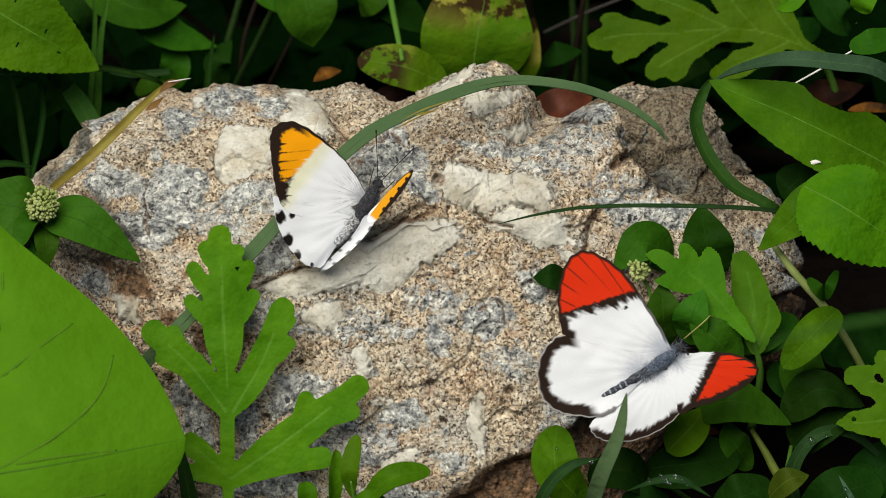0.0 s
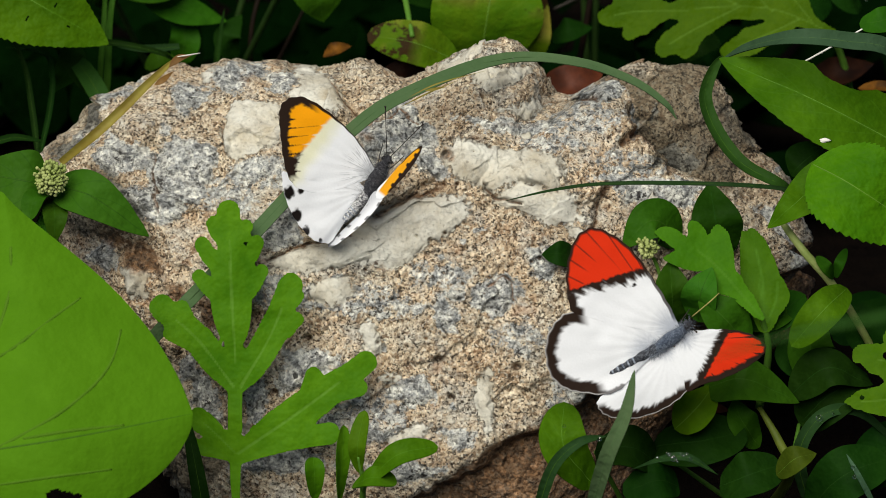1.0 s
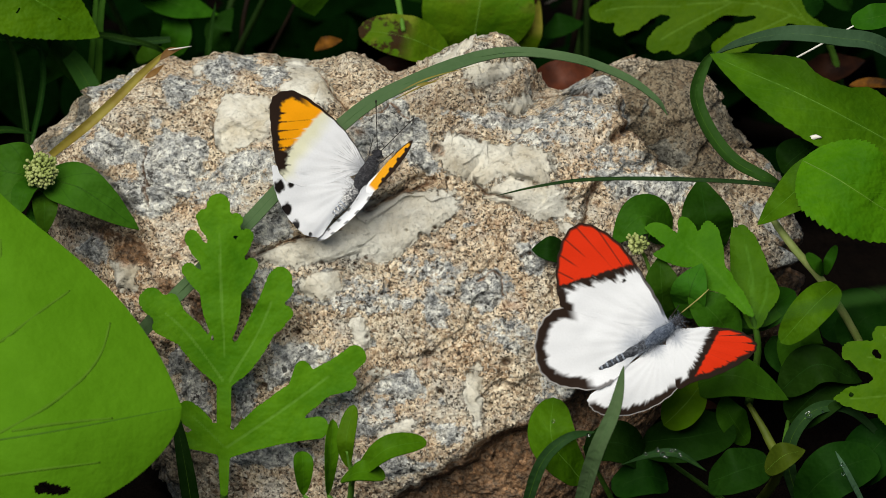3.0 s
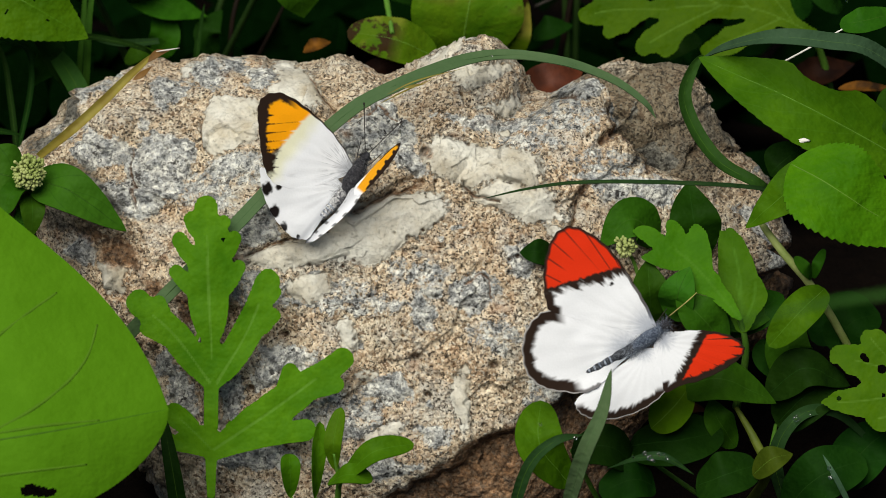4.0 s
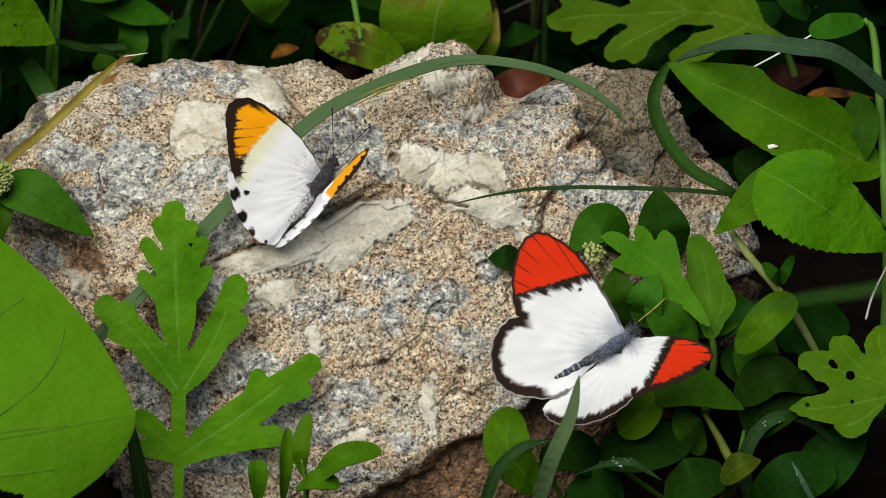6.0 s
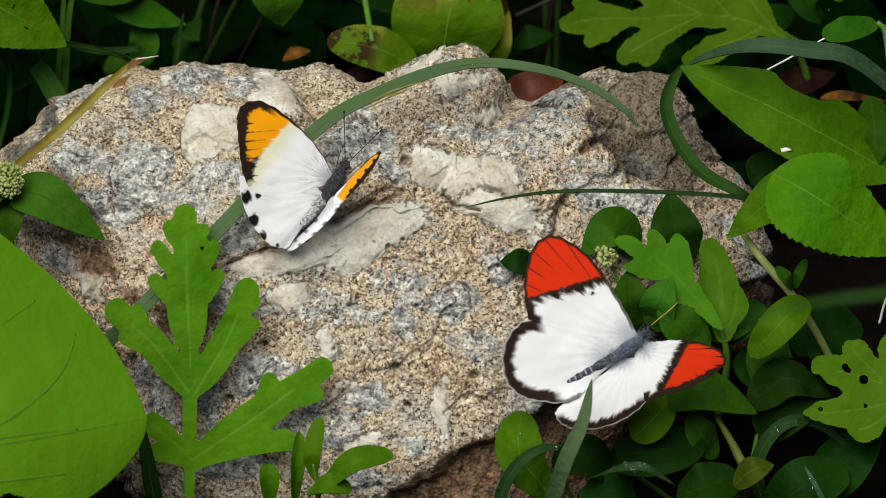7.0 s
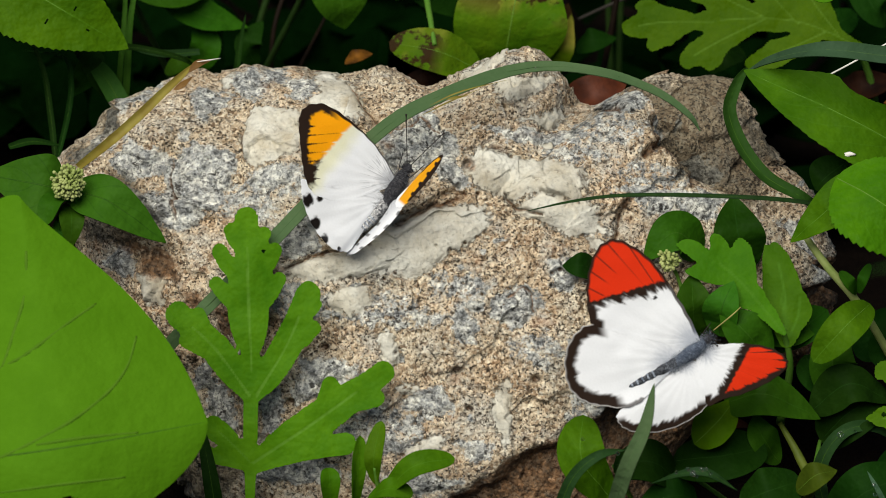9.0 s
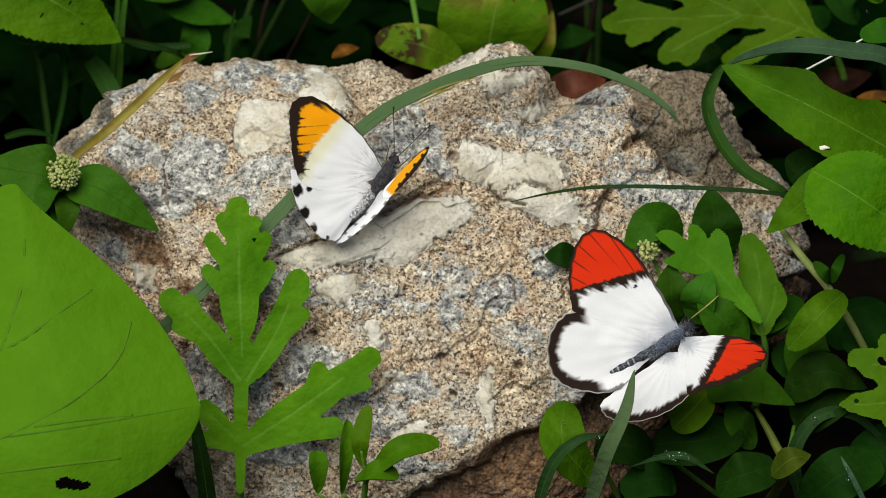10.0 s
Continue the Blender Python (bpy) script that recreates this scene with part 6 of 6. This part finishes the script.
# ---- plants beside the rock ----
def tall_side_herb():
    ob = herb((96.5, -36.0, -10), "tall herb with large bright lance-shaped leaves beside the rock", name="side_herb")
    leaf(ob, [(95.0, 12.3, 6), (72.2, 23.8, 14), (52.1, 32.9, 8)], 17.0, "ovate", LEAF_FRESH, face=(0.1, 0.4, 1), n=90, m=15, cup=0.08, ripple=0.12, teeth=0.03, tooth_count=24, bites=((0.47, -1, 0.13),), label="bright green lance-shaped leaf with a bitten edge")
    leaf(ob, [(80.8, 11.6, 16), (70.6, 7.8, 20), (61.2, -0.3, 16)], 9.6, "ovate", LEAF_FRESH, face=(0.1, 0.5, 1), n=60, m=13, cup=0.12)
    leaf(ob, [(69.3, 12.1, 24), (79.8, 6.1, 28), (95.6, -2.7, 22)], 19.5, "ovate", LEAF_QUILT, face=(0.0, 0.4, 1), n=100, m=15, cup=0.05, teeth=0.07, tooth_count=22, label="bright green leaf with a toothed edge")
    leaf(ob, [(72.9, 15.7, 4), (68.3, 12.3, 6), (66.8, 10.1, 4)], 8.0, "ovate", LEAF_DARK, face=(0.1, 0.5, 1))
    leaf(ob, [(91.1, 42.5, 0), (84.6, 40.7, 4), (80.1, 40.0, 2)], 6.0, "oval", LEAF_MID, face=(0.0, 0.5, 1))
    leaf(ob, [(89.6, 27.9, 4), (90.3, 20.0, 8), (89.4, 12.3, 6)], 7.0, "ovate", LEAF_MID, face=(-0.2, 0.4, 1))
    leaf(ob, [(73.9, 54.2, -10), (69.3, 49.6, -8), (67.2, 49.3, -10)], 5.0, "lobe", LEAF_FRESH, face=(0, 0.4, 1))
    leaf(ob, [(87.5, 54.2, -10), (83.9, 49.6, -8), (83.0, 47.2, -10)], 5.0, "lobe", LEAF_FRESH, face=(0, 0.4, 1))
    stem(ob, [(96.5, -36.0, -10), (96.6, -8.8, 0), (95.0, 12.3, 6), (93.3, 38.1, 0), (91.1, 42.5, 0)], [1.4, 1.2, 1.0, 0.8, 0.5], STEM)
    stem(ob, [(95.7, 1.2, 4), (87.8, 8.9, 12), (80.8, 11.6, 16)], [0.7, 0.6, 0.5], STEM, name="petiole")


def runner_herb():
    ob = herb((91.6, -40.3, -6), "creeping herb with a pale jointed stem and fresh leaves", name="creeping_herb")
    stem(ob, [(64.0, 1.9, 8), (65.5, -0.6, 12), (69.1, -5.4, 14), (74.8, -11.8, 12), (81.8, -22.1, 4), (91.6, -40.3, -6)], [0.4, 0.75, 0.85, 0.85, 0.8, 0.9], STEM_PALE)
    leaf(ob, [(76.9, -11.7, 16), (71.4, -16.5, 22), (65.8, -23.1, 20)], 7.6, "oval", LEAF_FRESH, face=(0.1, 0.35, 1), cup=0.15)
    leaf(ob, [(74.6, -9.8, 14), (75.3, -7.0, 17), (76.7, -4.1, 15)], 2.4, "oval", LEAF_MID, face=(-0.3, 0.3, 1))
    leaf(ob, [(74.4, -9.8, 14), (72.8, -7.8, 17), (71.0, -5.6, 15)], 2.8, "oval", LEAF_MID, face=(0.2, 0.3, 1))
    leaf(ob, [(72.6, -30.9, 8), (70.1, -23.6, 12), (72.5, -16.5, 10)], 10.0, "ovate", LEAF_MID, face=(0.2, 0.4, 1))
    leaf(ob, [(88.4, -15.6, -8), (81.5, -17.8, -6), (76.0, -22.4, -8)], 10.0, "oval", LEAF_DARK, face=(0.2, 0.4, 1))


def lobed_side_herb():
    ob = herb((60.9, -35.6, 0), "herb with light green lobed leaves against the rock", name="lobed_side_herb")
    lobed_leaf(ob, [
        ([(60.1, -17.7, 20), (51.7, -8.0, 20), (45.1, -2.7, 20)], 4.7, "pointed_lobe"),
        ([(48.4, -5.3, 20), (42.9, -2.1, 20), (39.1, -1.0, 20)], 3.6, "pointed_lobe"),
        ([(51.2, -7.5, 20), (47.8, -1.5, 20), (46.1, 1.0, 20)], 3.6, "pointed_lobe"),
        ([(54.5, -10.2, 20), (52.2, -2.6, 20), (51.6, 0.6, 20)], 3.9, "pointed_lobe"),
        ([(51.2, -8.0, 20), (45.2, -6.5, 20), (40.6, -6.1, 20)], 3.6, "pointed_lobe"),
        ([(55.6, -13.4, 20), (50.7, -10.8, 20), (47.4, -10.3, 20)], 3.6, "pointed_lobe"),
        ([(60.1, -17.9, 20), (52.3, -8.6, 20), (45.1, -2.4, 20)], 4.4, "oval"),
    ], LEAF_CUT, face=(0.1, 0.25, 1), ragged_edge=0.3, label="light green leaf with pointed lobes")
    lobed_leaf(ob, [
        ([(60.9, -18.9, 15), (58.6, -9.1, 15), (56.6, 0.3, 15)], 4.4, "pointed_lobe"),
        ([(61.5, -16.7, 15), (61.3, -9.0, 15), (60.9, -3.5, 15)], 4.4, "pointed_lobe"),
        ([(61.5, -18.3, 15), (63.3, -13.4, 15), (63.3, -9.0, 15)], 4.9, "pointed_lobe"),
        ([(60.9, -18.9, 15), (60.3, -13.4, 15), (59.7, -10.1, 15)], 6.0, "pointed_lobe"),
        ([(61.0, -20.0, 15), (60.5, -10.1, 15), (58.3, -0.5, 15)], 7.4, "oval"),
    ], LEAF_CUT, face=(-0.05, 0.2, 1), ragged_edge=0.3)
    leaf(ob, [(44.9, -3.2, 8), (39.2, 1.2, 14), (33.1, -4.3, 14)], 9.0, "ovate", LEAF_MID, face=(0.1, 0.4, 1))
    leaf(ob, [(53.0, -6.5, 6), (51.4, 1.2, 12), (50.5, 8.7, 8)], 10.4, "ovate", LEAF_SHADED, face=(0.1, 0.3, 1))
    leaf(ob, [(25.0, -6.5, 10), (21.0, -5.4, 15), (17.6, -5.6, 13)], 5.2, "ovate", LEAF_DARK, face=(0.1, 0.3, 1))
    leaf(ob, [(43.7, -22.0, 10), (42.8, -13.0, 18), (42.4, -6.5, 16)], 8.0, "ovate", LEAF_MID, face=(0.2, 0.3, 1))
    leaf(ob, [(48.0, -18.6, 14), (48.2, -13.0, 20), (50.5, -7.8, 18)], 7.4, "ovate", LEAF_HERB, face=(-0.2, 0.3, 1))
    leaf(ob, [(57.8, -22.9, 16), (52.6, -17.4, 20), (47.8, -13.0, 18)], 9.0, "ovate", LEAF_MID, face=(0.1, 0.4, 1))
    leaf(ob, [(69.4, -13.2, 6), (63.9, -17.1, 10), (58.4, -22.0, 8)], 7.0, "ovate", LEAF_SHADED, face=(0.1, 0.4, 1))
    leaf(ob, [(54.9, -17.2, 8), (61.3, -18.0, 12), (68.2, -16.5, 8)], 6.0, "ovate", LEAF_MID, face=(0.1, 0.5, 1))
    stem(ob, [(60.9, -35.6, 0), (61.9, -24.1, 12), (59.8, -16.3, 18)], [0.9, 0.7, 0.5], STEM)
    blossom(ob, (38.0, -4.1, 16), 2.3, 60, 7)
    stem(ob, [(43.7, -22.0, 10), (40.4, -8.7, 12), (38.0, -4.3, 15)], [0.5, 0.4, 0.35], STEM)


def low_side_leaves():
    ob = herb((61.5, -58.5, -10), "low dark green round-leaved herb in shade below the butterfly", name="low_herb")
    for line, width, mat, prof in (
        ([(48.7, -31.5, 22), (56.1, -29.2, 26), (67.4, -33.9, 22)], 10.0, LEAF_MID, "ovate"),
        ([(43.1, -39.1, 24), (47.4, -34.7, 26), (50.9, -30.4, 22)], 8.0, LEAF_YELLOW_GREEN, "ovate"),
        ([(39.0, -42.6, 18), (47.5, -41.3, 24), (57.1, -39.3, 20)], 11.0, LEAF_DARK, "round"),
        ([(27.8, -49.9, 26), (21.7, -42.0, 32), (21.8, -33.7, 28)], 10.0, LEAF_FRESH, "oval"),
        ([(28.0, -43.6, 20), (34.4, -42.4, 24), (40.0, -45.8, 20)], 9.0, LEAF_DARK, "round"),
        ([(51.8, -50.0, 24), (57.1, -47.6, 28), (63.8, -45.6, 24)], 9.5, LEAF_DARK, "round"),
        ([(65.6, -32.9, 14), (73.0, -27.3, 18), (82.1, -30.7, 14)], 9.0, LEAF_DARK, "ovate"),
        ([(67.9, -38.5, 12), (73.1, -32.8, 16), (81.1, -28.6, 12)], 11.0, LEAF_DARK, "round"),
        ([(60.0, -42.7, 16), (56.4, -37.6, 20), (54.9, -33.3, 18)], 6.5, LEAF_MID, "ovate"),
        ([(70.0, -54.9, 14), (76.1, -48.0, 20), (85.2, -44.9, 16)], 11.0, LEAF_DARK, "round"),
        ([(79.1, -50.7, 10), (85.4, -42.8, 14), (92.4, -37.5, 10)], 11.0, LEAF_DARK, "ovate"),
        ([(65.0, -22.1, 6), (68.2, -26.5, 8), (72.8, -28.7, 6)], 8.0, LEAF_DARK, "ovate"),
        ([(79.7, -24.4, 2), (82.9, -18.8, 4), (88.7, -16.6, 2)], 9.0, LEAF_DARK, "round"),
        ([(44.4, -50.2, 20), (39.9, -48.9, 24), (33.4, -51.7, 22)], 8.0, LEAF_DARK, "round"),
        ([(62.6, -47.7, 26), (66.1, -44.3, 30), (70.3, -43.3, 28)], 5.6, LEAF_OLIVE, "ovate"),
    ):
        leaf(ob, line, width, prof, mat, face=(0.05, 0.55, 1), cup=0.12)
    stem(ob, [(61.5, -58.5, -10), (65.6, -47.9, 22), (63.4, -41.4, 22), (59.7, -34.9, 20)], [1.0, 1.0, 0.9, 0.5], STEM_OLIVE)
    for a, b in (((39.0, -42.6, 18), (61.5, -58.5, -10)), ((27.8, -49.9, 26), (30.5, -57.3, 10)), ((67.9, -38.5, 12), (65.7, -48.0, 20)), ((79.1, -50.7, 10), (61.5, -58.5, -10)), ((28.0, -43.6, 20), (35.1, -56.5, 6))):
        stem(ob, [b, a], [0.6, 0.4], STEM, n=6)


def holed_leaf():
    ob = herb((97.8, -46.8, 0), "yellow-green lobed leaf with insect holes", name="holed_leaf_herb")
    lobed_leaf(ob, [
        ([(99.1, -30.5, 20), (89.2, -27.2, 20), (78.1, -24.4, 20)], 6.9, "lobe"),
        ([(94.7, -31.1, 20), (84.9, -33.2, 20), (75.9, -33.8, 20)], 6.4, "pointed_lobe"),
        ([(91.4, -27.2, 20), (87.1, -22.9, 20), (84.9, -20.1, 20)], 5.6, "pointed_lobe"),
        ([(95.8, -27.2, 20), (93.6, -21.8, 20), (93.6, -17.4, 20)], 6.4, "pointed_lobe"),
        ([(93.6, -32.7, 20), (89.2, -36.0, 20), (85.7, -36.9, 20)], 4.8, "lobe"),
    ], LEAF_YELLOW_GREEN, face=(0, 0.2, 1), ragged_edge=0.7, holes=(((79.6, -32.9, 20), 0.5), ((87.9, -27.2, 20), 0.9), ((84.3, -24.8, 20), 0.7), ((84.9, -25.5, 20), 0.6), ((85.5, -23.4, 20), 0.4), ((88.1, -32.2, 20), 0.5)))
    stem(ob, [(98.4, -30.6, 16), (98.1, -38.6, 8), (97.8, -46.8, 0)], [0.5, 0.6, 0.7], STEM)


tall_side_herb()
runner_herb()
lobed_side_herb()
low_side_leaves()
holed_leaf()


# ---- dead leaves, dew ----
def dead_leaf(line, width, material, label):
    ob = thing("dead_leaf", line[0], label, "dead leaf", "dead leaves")
    v, f, uv = blade_arrays(local(ob, line), width, "ovate", face=(0, 0.6, 1), n=20, m=9, cup=0.4, ripple=0.4, seed=int(width * 7))
    ob.data = None
    part("blade", mesh_of("blade", v, f, material, uv=uv), ob)


dead_leaf([(-26.6, 34.8, -44), (-24.0, 35.9, -42), (-21.0, 36.7, -44)], 3.2, DEAD_ORANGE, "curled orange-brown dead leaf behind the rock")
dead_leaf([(17.5, 23.9, -40), (23.8, 28.4, -36), (30.9, 31.5, -40)], 9.0, DEAD_RED, "reddish brown dead leaf behind the rock")
dead_leaf([(-16.8, 29.2, -44), (-9.8, 31.3, -42), (-2.8, 32.7, -44)], 5.0, DEAD, "dark brown dead leaf behind the rock")
dead_leaf([(72.9, 29.7, -60), (80.8, 31.9, -56), (88.2, 34.4, -60)], 7.0, DEAD, "reddish brown dead leaf in shade")
dead_leaf([(83.1, 28.5, -40), (88.7, 28.8, -38), (97.0, 28.0, -40)], 2.4, DEAD_ORANGE, "thin brown dead twig-like leaf")

dead_leaf([(48.8, -37.0, 10), (51.4, -35.6, 12), (54.6, -36.1, 10)], 2.6, DEAD, "small reddish brown dead leaf under the butterfly")


def dew():
    sphere = bmesh.new()
    bmesh.ops.create_icosphere(sphere, subdivisions=2, radius=1.0)
    data = bpy.data.meshes.new("dew_drop")
    sphere.to_mesh(data)
    sphere.free()
    data.materials.append(DEW)
    data.polygons.foreach_set("use_smooth", [True] * len(data.polygons))
    for at, size in (((42.3, -43.9, 42), 0.8), ((43.9, -43.1, 43), 0.55), ((45.5, -43.9, 42), 0.5), ((39.2, -43.8, 40), 0.45), ((71.3, -36.9, 20), 0.9), ((74.1, -36.2, 20), 0.4),
                     ((28.3, -40.5, 38), 0.6), ((31.5, -42.1, 30), 0.4), ((78.3, -46.4, 20), 0.5), ((21.7, -38.2, 33), 0.5), ((-61.7, 46.1, -56), 0.5), ((81.6, 44.7, 0), 0.35), ((11.7, 32.5, 14), 0.25), ((77.3, -46.1, 27), 0.55), ((77.6, -47.9, 27), 0.6), ((41.3, -43.0, 42), 0.6), ((43.0, -44.4, 42), 0.45), ((44.8, -43.0, 42), 0.4), ((-15.2, 23.7, 18), 0.25)):
        ob = new("dew_drop", data)
        size *= 0.7
        ob.matrix_world = BANK @ Matrix.Translation(Vector(at) / 1000) @ Matrix.Diagonal((size / 1000, size / 1000, size * 0.7 / 1000, 1))
        tagged(ob, "clear round dew drop on a leaf", "dew drop", "dew drops")


dew()


def white_fleck():
    """A small white dropping, thicker in its middle."""
    at = (72.1, 16.8, 17)
    turn = np.linspace(0, 2 * np.pi, 18, endpoint=False)
    rim = np.column_stack([np.cos(turn) * 1.2 * (1.0 + 0.3 * np.cos(3 * turn)), np.sin(turn) * (0.55 + 0.15 * np.sin(2 * turn)), np.zeros(18)])
    verts = np.vstack([rim - (0, 0, 0.3), rim * (0.8, 0.8, 1) + (0, 0, 0.15), [[0, 0, 0.35]]])
    faces = [(i, (i + 1) % 18, 18 + (i + 1) % 18, 18 + i) for i in range(18)] + [(18 + i, 18 + (i + 1) % 18, 36) for i in range(18)] + [tuple(range(17, -1, -1))]
    thing("dropping", at, "small white dropping on a bright green leaf", "dropping", data=mesh_of("dropping", verts, faces, THREAD))


white_fleck()


# ---- undergrowth behind and around, too dense to count ----
def undergrowth():
    rng = np.random.default_rng(12)
    verts, faces, uvs, base = [], [], [], 0
    turn = np.array(Matrix.Rotation(radians(PITCH - 90), 3, "X"))
    # the far and side rows, mostly unseen, are added to block sky light
    for k in range(1260):
        if k < 360:
            x, y, z = rng.uniform(-160, 160), rng.uniform(95, 260), 0.0
            z = rng.uniform(0, 14) + (y - 95) * rng.uniform(0.0, 0.12)
        elif k < 980:
            x, y, z = rng.uniform(-420, 420), rng.uniform(230, 620), 0.0
            z = abs(rng.normal()) * 30 + (y - 160) * rng.uniform(0.0, 0.45)
        else:
            side = rng.choice((-1, 1))
            x, y, z = side * rng.uniform(130, 420), rng.uniform(-120, 200), rng.uniform(2, 60)
        way = np.array([rng.normal(), rng.normal() * 0.6, rng.normal() * 0.5 + 0.2])
        way = way / np.linalg.norm(way) * rng.uniform(18, 42)
        a = np.array([x, y, z])
        line = [a, a + way * 0.5 + np.array([0, 0, 3.0]), a + way]
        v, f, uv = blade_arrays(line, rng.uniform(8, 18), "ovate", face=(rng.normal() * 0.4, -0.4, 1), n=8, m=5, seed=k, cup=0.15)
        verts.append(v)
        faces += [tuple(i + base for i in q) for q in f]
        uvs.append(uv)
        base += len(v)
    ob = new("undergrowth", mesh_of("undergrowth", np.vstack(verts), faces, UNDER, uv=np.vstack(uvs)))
    tagged(ob, "dense leafy undergrowth, near-black green with its shade painted in", "undergrowth", kind="stuff")


undergrowth()

# ---- the blade that sways close before the lens ----
SWAY_FOOT = (200.0, -212.0, 300)
sway = thing("swaying_grass_blade", SWAY_FOOT, "tall green grass blade swaying close to the lens", "grass", "grass blades")
v, f, uv = blade_arrays(local(sway, [SWAY_FOOT, (195, -110, 305), (165, -40, 305), (120, -12, 302), (77.8, -7.9, 300), (61.2, -9.5, 300), (50.5, -11.5, 300), (40.7, -14.3, 300)]), 1.4, "grass", face=(0, 0.4, 1), n=60, m=5, seed=77)
part("blade", mesh_of("blade", v, f, GRASS_MID, uv=uv), sway)


def motions():
    """The near blade swings about its foot; the scarlet-tipped butterfly twitches two of its wings."""
    base = BANK @ Matrix.Translation(Vector(SWAY_FOOT) / 1000)
    swings = ((0.0, 0.0), (0.2, 0.2), (0.4, 1.0), (0.6, 0.7), (0.8, 0.9), (1.0, 1.9), (1.2, 0.9), (1.4, 1.1), (1.6, 1.3), (1.8, 1.2), (2.0, 0.9), (2.2, 0.3), (2.5, 0.2), (3.0, 0.0),
              (4.0, -0.3), (5.0, -0.6), (5.7, -0.8), (6.8, -0.9), (7.0, -1.0), (7.2, -2.5), (7.5, -1.1), (7.8, -3.2), (8.0, -3.6), (8.4, -5.2), (8.8, -5.3), (9.2, -5.4), (9.6, -5.5), (10.0, -5.6))
    walk(sway, [(t, base @ Matrix.Rotation(radians(0.7 * a), 4, "Z")) for t, a in swings])
    twitches = ((0.0, -0.2, 0.2), (0.5, -0.4, 0.4), (1.0, -0.3, 0.3), (2.0, 0.0, 0.0), (5.0, 0.0, 0.0), (8.0, 0.0, 0.0), (8.3, 0.0, 0.0), (8.4, 0.5, -0.8), (8.5, 0.7, -1.0), (8.6, 0.0, 0.0),
                (9.0, -0.2, 0.3), (9.5, 0.15, 0.0), (10.0, 0.4, -0.5))
    for membrane in TWITCHING:
        walk(membrane, [(t, Matrix.Translation((x / 1000, y / 1000, 0))) for t, x, y in twitches])


motions()
